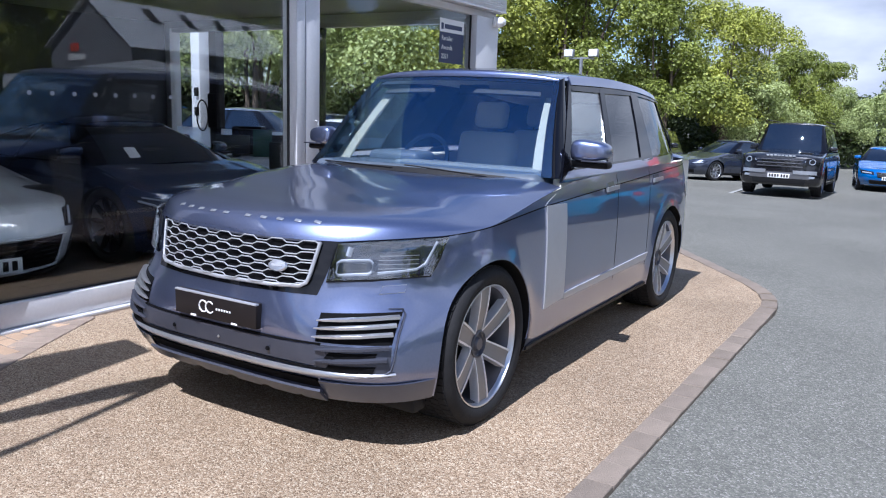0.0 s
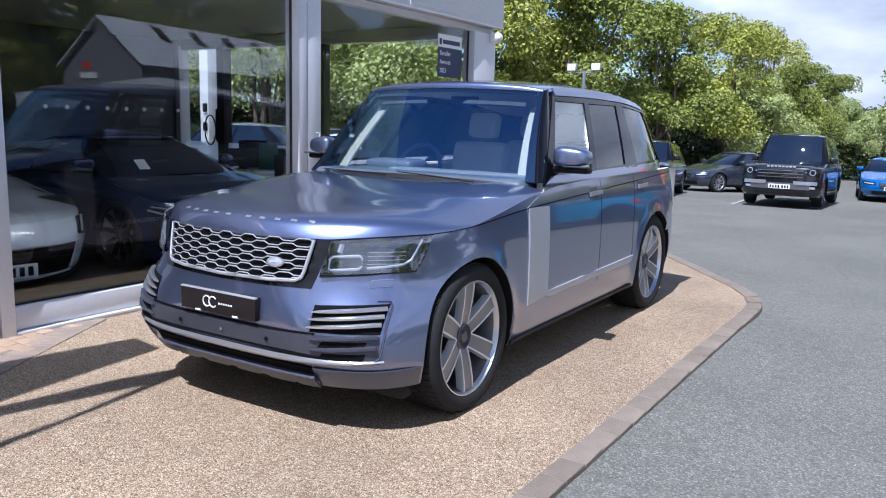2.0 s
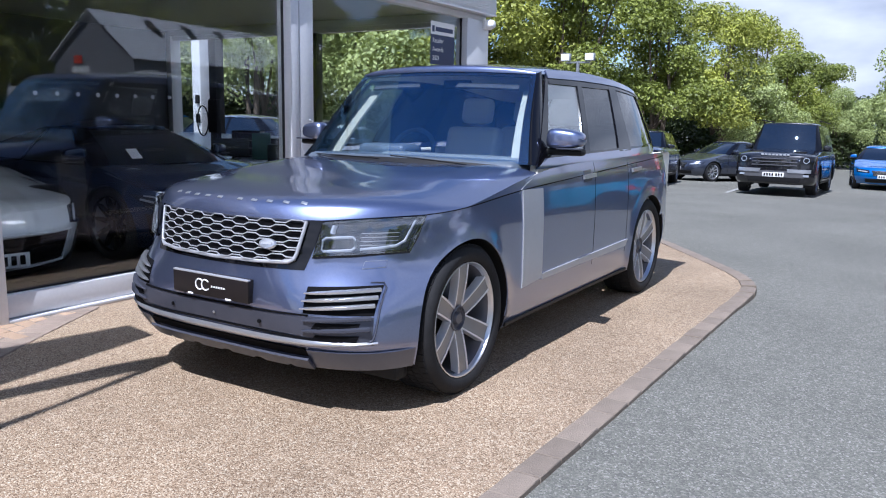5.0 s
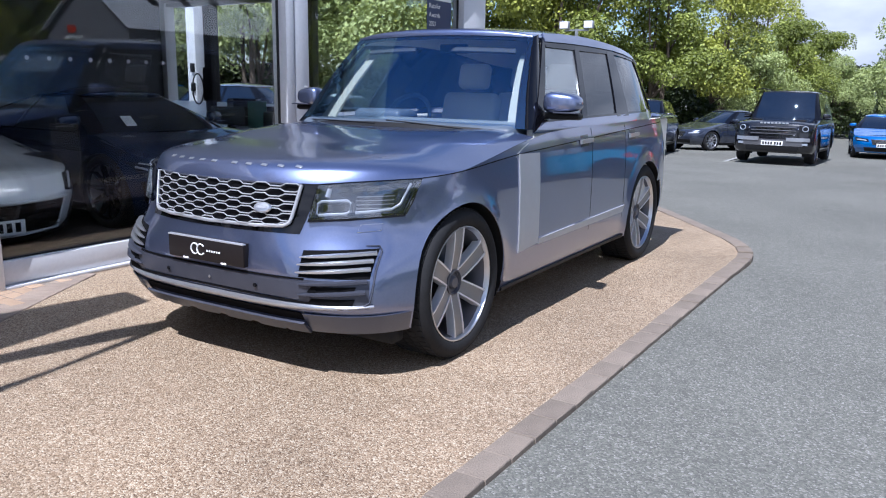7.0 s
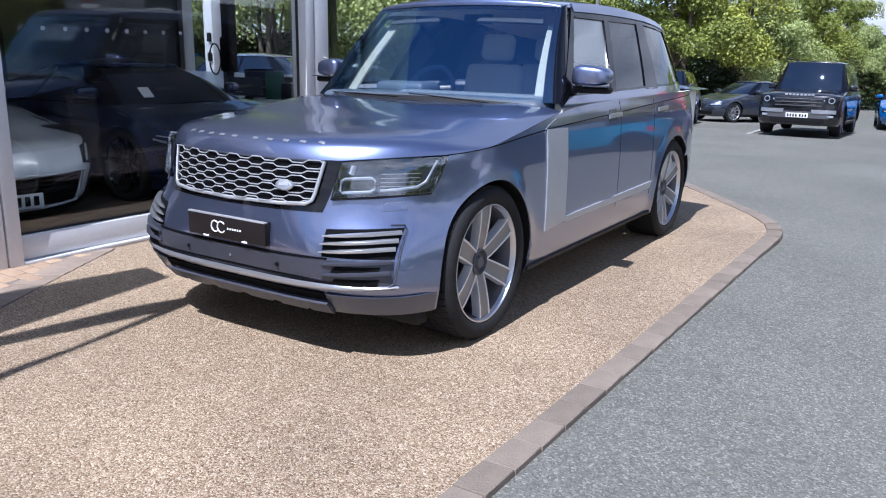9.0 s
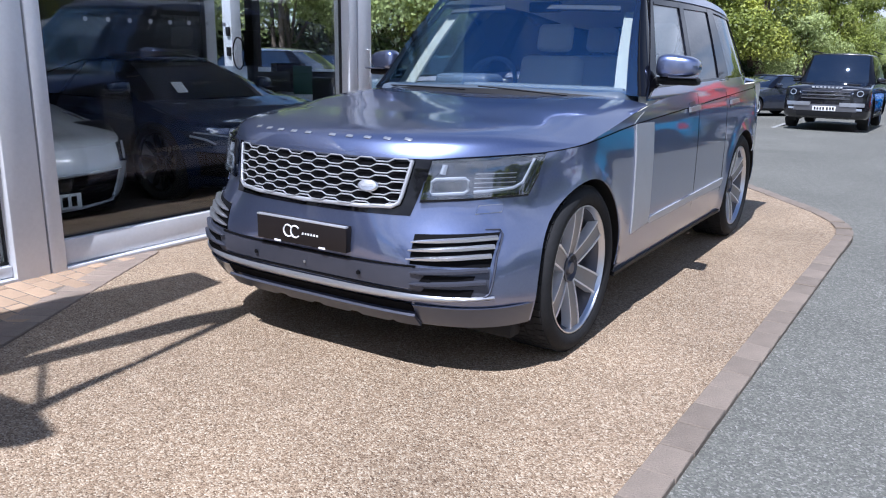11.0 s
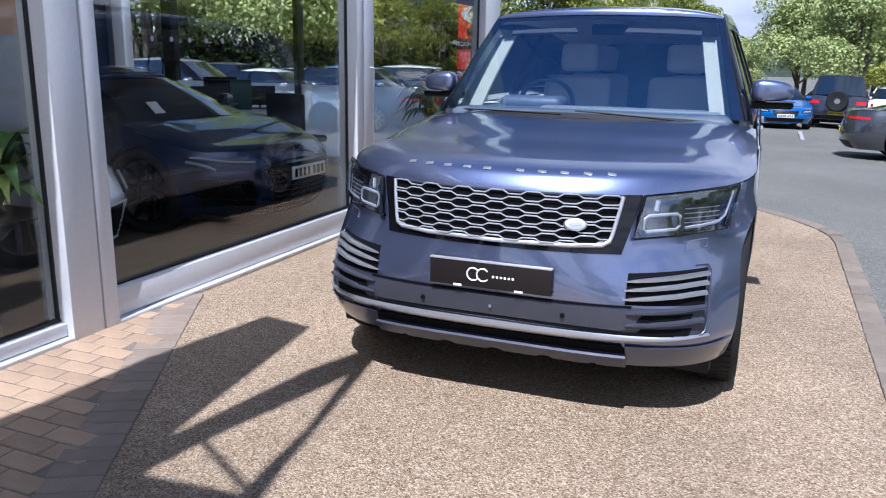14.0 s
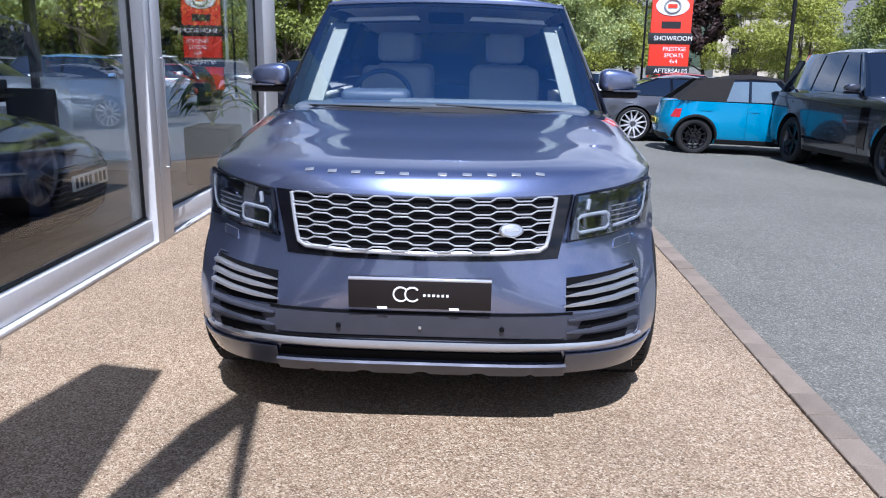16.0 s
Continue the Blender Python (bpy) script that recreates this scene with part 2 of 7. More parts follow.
M_TRIMLIGHT = material("ivory_pillar_trim", (0.36, 0.365, 0.31), 0.6, vary=0.04)
M_DASH = material("navy_dash_leather", (0.075, 0.095, 0.125), 0.5, vary=0.1, scale=20)
M_DASHLIGHT = material("pale_dash_insert", (0.19, 0.21, 0.22), 0.4, vary=0.06)
M_LED = material("led_tube", (0.31, 0.34, 0.39), 0.3, coat=0.5)
M_LAMPIN = material("lamp_housing", (0.030, 0.038, 0.062), 0.25, 0.5, vary=0.3, scale=30)
M_VISOR = material("grey_visor_cloth", (0.042, 0.045, 0.048), 0.8, vary=0.06)
M_RED = material("red_lens", (0.42, 0.01, 0.015), 0.12, coat=0.6)
M_AMBER = material("amber_lens", (0.55, 0.17, 0.02), 0.2, coat=0.4)
M_PLATE = material("plate_white", (0.78, 0.78, 0.76), 0.4)
M_PLATEY = material("plate_yellow", (0.72, 0.55, 0.08), 0.4)
# Print and seams; also the unlit depth of openings that are only flat patches.
M_INK = material("ink_and_cavity", (0.006, 0.006, 0.007), 0.7, spec=0.05)
M_WHITE = material("white_print", (0.82, 0.82, 0.82), 0.45)
M_PLATEBLACK = material("black_show_plate", (0.014, 0.011, 0.011), 0.4, spec=0.25)
M_SIGNRED = material("sign_red", (0.74, 0.045, 0.022), 0.4, vary=0.04)
M_SIGNBLACK = material("sign_black", (0.02, 0.02, 0.022), 0.45)
M_SIGNBLUE = material("sticker_navy", (0.02, 0.035, 0.10), 0.4)
M_SIGNGREY = material("sign_grey", (0.30, 0.31, 0.33), 0.4)
M_BARK = material("bark", (0.13, 0.10, 0.075), 0.95, vary=0.4, scale=8, bump=0.8, bump_scale=30)
M_FLOOR = material("grey_oak_floor", (0.055, 0.048, 0.042), 0.45, vary=0.3, scale=5, rand=0.3, bump=0.08)
M_ROOFSHEET = material("profiled_roof_sheet", (0.72, 0.73, 0.75), 0.6, vary=0.1, scale=1)
M_CLAD = material("grey_cladding", (0.19, 0.195, 0.215), 0.6, vary=0.08, scale=1)
M_RENDER = material("cream_render", (0.56, 0.50, 0.40), 0.85, vary=0.1, scale=2)
M_SLATE = material("slate_roof", (0.16, 0.155, 0.165), 0.75, vary=0.25, scale=3)
M_TIMBER = material("dark_timber", (0.10, 0.06, 0.035), 0.8, vary=0.3)
M_STEEL = material("galvanised_steel", (0.33, 0.34, 0.35), 0.5, 0.7, vary=0.1)
M_PLANT = material("dracaena_leaf", (0.07, 0.16, 0.025), 0.4, vary=0.5, scale=10)
M_PLANTY = material("dracaena_edge", (0.36, 0.40, 0.08), 0.4, vary=0.2)
M_DESK = material("white_laminate", (0.72, 0.72, 0.72), 0.35, vary=0.03)
M_FROST = pane_material("frosted_film", (0.42, 0.45, 0.48), 0.0, 5.0)
frost_nt = M_FROST.node_tree
frost_add, frost_tl = frost_nt.nodes.new("ShaderNodeAddShader"), frost_nt.nodes.new("ShaderNodeBsdfTranslucent")
frost_tl.inputs["Color"].default_value = (0.40, 0.42, 0.45, 1)
frost_nt.links.new(next(n for n in frost_nt.nodes if n.type == "MIX_SHADER").outputs[0], frost_add.inputs[0])
frost_nt.links.new(frost_tl.outputs[0], frost_add.inputs[1])
frost_nt.links.new(frost_add.outputs[0], next(n for n in frost_nt.nodes if n.type == "OUTPUT_MATERIAL").inputs["Surface"])
M_LINE = material("worn_line_paint", (0.32, 0.32, 0.31), 0.8, vary=0.35, scale=12)


def leaf_material(name, color, dark):
    m = material(name, color, 0.5, vary=0.35, scale=0.55, rand=0.9, dark=dark, spec=0.35, island=True)
    nt = m.node_tree
    b = nt.nodes["Principled BSDF"]
    out = nt.nodes["Material Output"]
    tl, mix = nt.nodes.new("ShaderNodeBsdfTranslucent"), nt.nodes.new("ShaderNodeMixShader")
    mix.inputs["Fac"].default_value = 0.13
    tl.inputs["Color"].default_value = (color[0] * 1.3, color[1] * 1.4, color[2] * 0.7, 1)
    nt.links.new(b.outputs["BSDF"], mix.inputs[1])
    nt.links.new(tl.outputs["BSDF"], mix.inputs[2])
    nt.links.new(mix.outputs["Shader"], out.inputs["Surface"])
    return m


# The last leaf is darkened to carry the shade beneath the trees.
M_LEAF = [leaf_material("leaf_lime", (0.40, 0.42, 0.078), (0.028, 0.042, 0.008)), leaf_material("leaf_green", (0.27, 0.31, 0.060), (0.017, 0.029, 0.007)),
          leaf_material("leaf_pale", (0.42, 0.47, 0.19), (0.070, 0.10, 0.030)), leaf_material("leaf_copper", (0.06, 0.035, 0.03), (0.03, 0.018, 0.018)), leaf_material("leaf_in_shade", (0.055, 0.075, 0.020), (0.012, 0.020, 0.006))]
M_HILL = material("wooded_hill", (0.030, 0.046, 0.022), 0.95, vary=0.65, scale=0.12, dark=(0.008, 0.015, 0.008), bump=1.0, bump_scale=0.5)


# ---- mesh helpers ----
def finish(name, bm, mat, sharp=38):
    me = bpy.data.meshes.new(name)
    bm.normal_update()
    bm.to_mesh(me)
    bm.free()
    me.materials.append(mat)
    me.shade_smooth()
    me.set_sharp_from_angle(angle=radians(sharp))
    return me


def part(name, bm, mat, parent=None, label="", sharp=38):
    """Links a bmesh as one mesh object under a thing or a part."""
    ob = new(name, bm if isinstance(bm, bpy.types.Mesh) else finish(name, bm, mat, sharp))
    if parent:
        ob.parent = parent
    if label:
        ob["label"] = label
    return ob


def thing(name, label, category, m=None, group="", kind=""):
    ob = new(name)
    ob.empty_display_size = 0.2
    if m is not None:
        ob.matrix_world = m
    return tagged(ob, label, category, group, kind)


def grid(fn, nu, nv, bm=None, loop=False):
    """A sheet of quads over u, v in 0..1."""
    bm = bm or bmesh.new()
    rows = [[bm.verts.new(fn(i / nu, j / nv)) for j in range(nv + 1)] for i in range(nu + (0 if loop else 1))]
    n = len(rows)
    for i in range(nu):
        a, b = rows[i], rows[(i + 1) % n]
        for j in range(nv):
            bm.faces.new((a[j], b[j], b[j + 1], a[j + 1]))
    return bm


def solid(bm, thick):
    bmesh.ops.recalc_face_normals(bm, faces=bm.faces)
    bmesh.ops.solidify(bm, geom=bm.faces[:], thickness=thick)
    return bm


def box(x0, x1, y0, y1, z0, z1, bevel=0.0, bm=None, seg=2):
    own = bmesh.new()
    bmesh.ops.create_cube(own, size=1.0)
    for v in own.verts:
        v.co = Vector((x0 + (v.co.x + 0.5) * (x1 - x0), y0 + (v.co.y + 0.5) * (y1 - y0), z0 + (v.co.z + 0.5) * (z1 - z0)))
    if bevel:
        bmesh.ops.bevel(own, geom=own.edges[:], offset=bevel, segments=seg, affect="EDGES", profile=0.5)
    if bm is None:
        return own
    merge(bm, own)
    return bm


def merge(bm, own, m=None):
    idx = {}
    for v in own.verts:
        idx[v] = bm.verts.new(m @ v.co if m is not None else v.co)
    for f in own.faces:
        bm.faces.new([idx[v] for v in f.verts])
    own.free()
    return bm


def lathe(profile, n, bm=None, axis="x"):
    """Spins (radius, along) pairs round an axis."""
    bm = bm or bmesh.new()
    rings = []
    for i in range(n):
        a = 2 * math.pi * i / n
        c, s = math.cos(a), math.sin(a)
        rings.append([bm.verts.new((h, r * c, r * s) if axis == "x" else (r * c, r * s, h)) for r, h in profile])
    for i in range(n):
        a, b = rings[i], rings[(i + 1) % n]
        for j in range(len(profile) - 1):
            bm.faces.new((a[j], a[j + 1], b[j + 1], b[j]))
    bmesh.ops.recalc_face_normals(bm, faces=bm.faces)
    return bm


def tube(points, r, n=6, bm=None, closed=False, flat=1.0, up=(0, 0, 1)):
    """A bar that follows points; r may be a number or one per point."""
    bm = bm or bmesh.new()
    pts = [Vector(p) for p in points]
    k = len(pts)
    rs = r if isinstance(r, (list, tuple)) else [r] * k
    rings = []
    for i, p in enumerate(pts):
        a = pts[(i - 1) % k] if closed or i else p
        b = pts[(i + 1) % k] if closed or i < k - 1 else p
        t = (b - a).normalized()
        s = t.cross(Vector(up))
        s = s.normalized() if s.length > 1e-5 else Vector((1, 0, 0))
        w = s.cross(t).normalized()
        rings.append([bm.verts.new(p + rs[i] * (math.cos(q) * s * flat + math.sin(q) * w)) for q in [2 * math.pi * (j + 0.5) / n for j in range(n)]])
    for i in range(k if closed else k - 1):
        a, b = rings[i], rings[(i + 1) % k]
        for j in range(n):
            bm.faces.new((a[j], a[(j + 1) % n], b[(j + 1) % n], b[j]))
    if not closed:
        bm.faces.new(rings[0][::-1])
        bm.faces.new(rings[-1])
    bmesh.ops.recalc_face_normals(bm, faces=bm.faces)
    return bm


def prism(poly, z0, z1, bm=None):
    bm = bm or bmesh.new()
    lo, hi = [bm.verts.new((x, y, z0)) for x, y in poly], [bm.verts.new((x, y, z1)) for x, y in poly]
    n = len(poly)
    bm.faces.new(lo[::-1])
    bm.faces.new(hi)
    for i in range(n):
        bm.faces.new((lo[i], lo[(i + 1) % n], hi[(i + 1) % n], hi[i]))
    bmesh.ops.recalc_face_normals(bm, faces=bm.faces)
    return bm


def curve(pairs):
    """A smooth curve through (x, y) pairs, with no overshoot."""
    xs, ys = [p[0] for p in pairs], [p[1] for p in pairs]
    d = [(ys[i + 1] - ys[i]) / (xs[i + 1] - xs[i]) for i in range(len(xs) - 1)]
    m = [d[0]] + [0.0 if d[i - 1] * d[i] <= 0 else 2 * d[i - 1] * d[i] / (d[i - 1] + d[i]) for i in range(1, len(d))] + [d[-1]]

    def at(x):
        if x <= xs[0]:
            return ys[0]
        if x >= xs[-1]:
            return ys[-1]
        i = 0
        while x > xs[i + 1]:
            i += 1
        h = xs[i + 1] - xs[i]
        t = (x - xs[i]) / h
        return (2 * t**3 - 3 * t**2 + 1) * ys[i] + (t**3 - 2 * t**2 + t) * h * m[i] + (-2 * t**3 + 3 * t**2) * ys[i + 1] + (t**3 - t**2) * h * m[i + 1]
    return at


def smooth(a, b, x):
    t = min(1.0, max(0.0, (x - a) / (b - a)))
    return t * t * (3 - 2 * t)


def words(text, height, m, mat, name="lettering", parent=None, align="CENTER", depth=0.002):
    """Lettering in the built-in font, as a mesh."""
    cu = bpy.data.curves.new(name, "FONT")
    cu.body, cu.size, cu.align_x, cu.extrude = text, height / 0.72, align, depth
    tmp = bpy.data.objects.new(name, cu)
    scene.collection.objects.link(tmp)
    me = bpy.data.meshes.new_from_object(tmp.evaluated_get(bpy.context.evaluated_depsgraph_get()))
    bpy.data.objects.remove(tmp)
    me.materials.clear()
    me.materials.append(mat)
    ob = new(name, me)
    ob.matrix_world = m
    if parent:
        ob.parent = parent
    return ob


# ---- cars: a common body form ----
class Form:
    """Surfaces of a car body. Its front is at y = 0 and faces -y, its wheels stand on z = 0."""

    def __init__(f, L=4.5, W=0.92, zs=0.22, zb=0.95, zh=0.70, zc=0.95, zr=1.40, Yc=1.35, Yrf=2.05, Yrr=3.55, Yt=4.15, Wr=0.58, Wb=0.88, crown=0.05, Yf=0.85, Yr=3.6, R=0.335, Ra=0.385, Df=0.75, nf=2.3, Dr=0.6, nr=2.6, ws=0.82, deck=0.0, roofdrop=0.05, nlow=0.0, tl=None,
                 nose=None, tail=None, half=None, top=None):
        f.L, f.W, f.zs, f.zb, f.zh, f.zc, f.zr, f.Yc = L, W, zs, zb, zh, zc, zr, Yc
        f.Yrf, f.Yrr, f.Yt, f.Wr, f.Wb, f.crown, f.Yf, f.Yr = Yrf, Yrr, Yt, Wr, Wb, crown, Yf, Yr
        f.R, f.Ra, f.Df, f.nf, f.Dr, f.nr, f.ws, f.deck = R, Ra, Df, nf, Dr, nr, ws, deck
        f.roofdrop = roofdrop
        f.nlow = nlow
        f.swell = curve([(0.0, 0.0), (0.006, 0.020), (0.018, 0.043), (0.04, 0.064), (0.08, 0.081), (0.15, 0.094), (0.30, 0.104), (0.50, 0.105), (0.75, 0.087), (1.0, 0.052)])
        f.tl = tl or (0.58, 0.95, zb - 0.30, zb - 0.16)
        f.nose = nose or [(zs, 0.14), (zs + 0.12, 0.03), (0.45, 0.0), (zh - 0.06, 0.06), (zh, 0.12)]
        f.tail = tail or [(zs, -0.14), (zs + 0.15, -0.02), (0.5, 0.0), (zb - 0.1, -0.08), (zb + 0.1, -0.14)]
        f.half = half or [(zs, W - 0.07), (0.35, W - 0.02), (0.55, W), (zb - 0.2, W - 0.005), (zb, Wb + 0.012)]
        f.nose_at, f.tail_at, f.half_at = curve(f.nose), curve(f.tail), curve(f.half)
        f.top_at = curve(top or [(0.0, f.zh), (f.Df * 0.5, f.zh + 0.01), (f.Yc * 0.7, (f.zh + f.zb) / 2 + 0.01), (f.Yc + 0.15, f.zb), (f.Yt, f.zb + 0.01), (f.L, f.zb - 0.02 + f.deck)])

    def sq(f, z):
        """How square the front's outline is at height z."""
        return f.nf + f.nlow * (1 - smooth(0.30, 0.76, z))

    def plan(f, s, z):
        """Half of the outline at height z: s = 0 at the front's middle, 1 at the rear's."""
        w = f.half_at(z)
        a, b = 0.24, 0.80
        y0, y1 = f.nose_at(z), f.L + f.tail_at(z)
        if s < a:
            q = s / a * math.pi / 2
            n = f.sq(z)
            return w * math.sin(q) ** (2 / n), y0 + f.Df * (1 - max(0.0, math.cos(q)) ** (2 / n))
        if s > b:
            q = (1 - s) / (1 - b) * math.pi / 2
            return w * max(0.0, math.sin(q)) ** (2 / f.nr), y1 - f.Dr * (1 - max(0.0, math.cos(q)) ** (2 / f.nr))
        return w, y0 + f.Df + (y1 - f.Dr - y0 - f.Df) * (s - a) / (b - a)

    def front(f, x, z, off=0.0):
        """A point of the front at x, z, off metres proud of it."""
        def y(x, z):
            a = min(abs(x) / f.half_at(z), 0.999)
            return f.nose_at(z) + f.Df * (1 - (1 - a ** f.sq(z)) ** (1 / f.sq(z)))
        e = 0.004
        n = Vector(((y(x + e, z) - y(x - e, z)) / (2 * e), -1, (y(x, z + e) - y(x, z - e)) / (2 * e))).normalized()
        return Vector((x, y(x, z), z)) + off * n

    def rear(f, x, z, off=0.0):
        a = min(abs(x) / f.half_at(z), 0.999)
        return Vector((x, f.L + f.tail_at(z) - f.Dr * (1 - (1 - a**f.nr) ** (1 / f.nr)) + off, z))

    def flare(f, y, z):
        out = 0.0
        for yw in (f.Yf, f.Yr):
            d = math.hypot(y - yw, z - f.R) - f.Ra
            if d < 0.12:
                out = max(out, 0.016 * (1 - max(0.0, d) / 0.12) ** 2)
        return out

    def side(f, y, z, off=0.0, sx=1):
        """A point of the door side at y, z."""
        w = f.half_at(z)
        y0, y1 = f.nose_at(z) + f.Df, f.L + f.tail_at(z) - f.Dr
        if y < y0:
            w *= max(0.0, 1 - min(1.0, (y0 - y) / f.Df) ** f.sq(z)) ** (1 / f.sq(z))
        elif y > y1:
            w *= max(0.0, 1 - min(1.0, (y - y1) / f.Dr) ** f.nr) ** (1 / f.nr)
        return Vector((sx * (w + f.flare(y, z) + off), y, z))

    def cabin(f, y, z, off=0.0, sx=1):
        """A point of the side windows' surface."""
        t = max(0.0, (z - f.zb) / (f.zr - f.zb))
        w = f.Wb + (f.Wr - f.Wb) * t**1.12
        mid = (f.Yc + f.Yt) / 2
        w -= 0.045 * ((y - mid) / (mid - f.Yc)) ** 2 * (0.4 + 0.6 * t)
        if f.nlow:
            w -= 0.20 * max(0.0, y - 3.6) ** 2
        return Vector((sx * (w + off), y, z + 0.3 * off))

    def screen(f, x, z, off=0.0):
        """A point of the windscreen's surface."""
        t = (z - f.zc) / (f.zr - f.zc)
        return Vector((x, f.Yc + (f.Yrf - f.Yc) * (t - 0.06 * math.sin(math.pi * min(1, max(0, t)))) + 0.17 * (x / f.Wb) ** 2 - off, z - 0.035 * (x / f.Wb) ** 2 + 0.6 * off))

    def backlight(f, x, z, off=0.0):
        t = (z - f.zb) / (f.zr - f.roofdrop - f.zb)
        return Vector((x, f.Yt + (f.Yrr - f.Yt) * t - 0.14 * (x / f.Wb) ** 2 + off, z + 0.6 * off))

    def roof(f, u, v):
        x = u * 2 - 1
        z = f.zr + f.crown * (1 - x * x) * (0.35 + 0.65 * math.sin(math.pi * min(1, 0.12 + v * 0.8))) + 0.045 * math.sin(math.pi * min(1, v * 1.15 + 0.02)) - f.roofdrop * v * v
        w = f.cabin(f.Yrf + (f.Yrr - f.Yrf) * v, min(z, f.zr)).x
        y = f.Yrf + 0.17 * (x * w / f.Wb) ** 2 * (1 - v) - 0.14 * (x * w / f.Wb) ** 2 * v + (f.Yrr - f.Yrf) * v
        return Vector((x * w, y, z - 0.03 * abs(x) ** 8))

    def bonnet(f, u, v):
        q = (u * 2 - 1) * math.pi / 2
        sg, sn, cs = (1 if q > 0 else -1), abs(math.sin(q)) ** (2 / f.nf), max(0.0, math.cos(q)) ** (2 / f.nf)
        z0 = f.top_at(f.Df * 0.5)
        w = f.half_at(z0)
        xa, ya = w * sn, f.nose_at(z0) + f.Df * (1 - cs)
        xb, yb = f.half_at(f.zb) * sn, f.Yc + 0.17 * sn * sn - 0.05
        x, y = xa + (xb - xa) * v, ya + (yb - ya) * v
        if v == 0:
            return Vector((sg * xa, ya, f.top_at(ya)))
        x = min(x, f.half_at(f.top_at(y)) * (1 if sn > 0.999 else 0.9995))
        if f.nlow:
            z = f.top_at(y) + f.swell(v) * (1 - sn**7)
            z += 0.004 * v * (smooth(0.60, 0.70, sn) - smooth(0.86, 0.97, sn)) * (1 - smooth(0.75, 1.0, v) * 0.5)
            return Vector((sg * x, y, z))
        rise = 0.42 * (1 - (1 - v) ** 12) + 0.58 * v
        z = f.top_at(y) + (f.zc - f.zb + 0.012) * rise * (1 - sn**5)
        z += 0.046 * (1 - (1 - v) ** 13) * (1 - v) * (1 - sn**4)
        z += 0.006 * rise * (smooth(0.60, 0.70, sn) - smooth(0.86, 0.97, sn)) * (1 - smooth(0.75, 1.0, v) * 0.5)
        return Vector((sg * x, y, z))

    def boot(f, u, v):
        q = (u * 2 - 1) * math.pi / 2
        sg, sn, cs = (1 if q > 0 else -1), abs(math.sin(q)) ** (2 / f.nr), max(0.0, math.cos(q)) ** (2 / f.nr)
        z0 = f.top_at(f.L)
        xa, ya = f.half_at(z0) * sn, f.L + f.tail_at(z0) - f.Dr * (1 - cs)
        xb, yb = f.half_at(f.zb) * sn, f.Yt - 0.14 * sn * sn + 0.02
        x, y = xa + (xb - xa) * v, ya + (yb - ya) * v
        return Vector((sg * x, y, f.top_at(y) + 0.03 * (1 - (1 - v) ** 8) * (1 - sn**5)))


def quad(surface, c, nu=8, nv=8, off=0.0, **k):
    """A patch of a surface between four corners (a, b), in turn: low start, low end, high end, high start."""
    (a0, b0), (a1, b1), (a2, b2), (a3, b3) = c

    def fn(u, v):
        a = (a0 * (1 - u) + a1 * u) * (1 - v) + (a3 * (1 - u) + a2 * u) * v
        b = (b0 * (1 - u) + b1 * u) * (1 - v) + (b3 * (1 - u) + b2 * u) * v
        return surface(a, b, off, **k)
    return fn


def body_shell(f, step):
    """The painted sides, front and rear, with the wheel openings cut out."""
    ns, nz = int(5.2 / step), int((f.zb - f.zs) / step)
    pts, cols = [], []
    bm = bmesh.new()
    for i in range(-ns, ns):
        s = abs(i) / ns
        sx = 1 if i >= 0 else -1
        col = []
        for j in range(nz + 1):
            zt = f.top_at(f.plan(s, f.top_at(f.plan(s, f.zh)[1]))[1])
            z = f.zs + (zt - f.zs) * j / nz
            x, y = f.plan(s, z)
            inside = 0
            for yw in (f.Yf, f.Yr):
                dy, dz = y - yw, z - f.R
                d = math.hypot(dy, dz)
                if x > 0.7 * f.W and d < f.Ra:
                    inside = 1
                    if d > f.Ra - 2.2 * step:
                        y, z = yw + dy / d * f.Ra, f.R + dz / d * f.Ra
            if 0.06 < s < 0.94:
                if inside:
                    x = f.side(y, z).x
                else:
                    x += f.flare(y, z)
            v = bm.verts.new((sx * x, y, z))
            col.append((v, inside))
        cols.append(col)
    n = len(cols)
    for i in range(n):
        a, b = cols[i], cols[(i + 1) % n]
        for j in range(nz):
            q = (a[j], b[j], b[j + 1], a[j + 1])
            if sum(t[1] for t in q) < 4:
                bm.faces.new([t[0] for t in q])
    loose = [v for v in bm.verts if not v.link_faces]
    bmesh.ops.delete(bm, geom=loose, context="VERTS")
    return bm


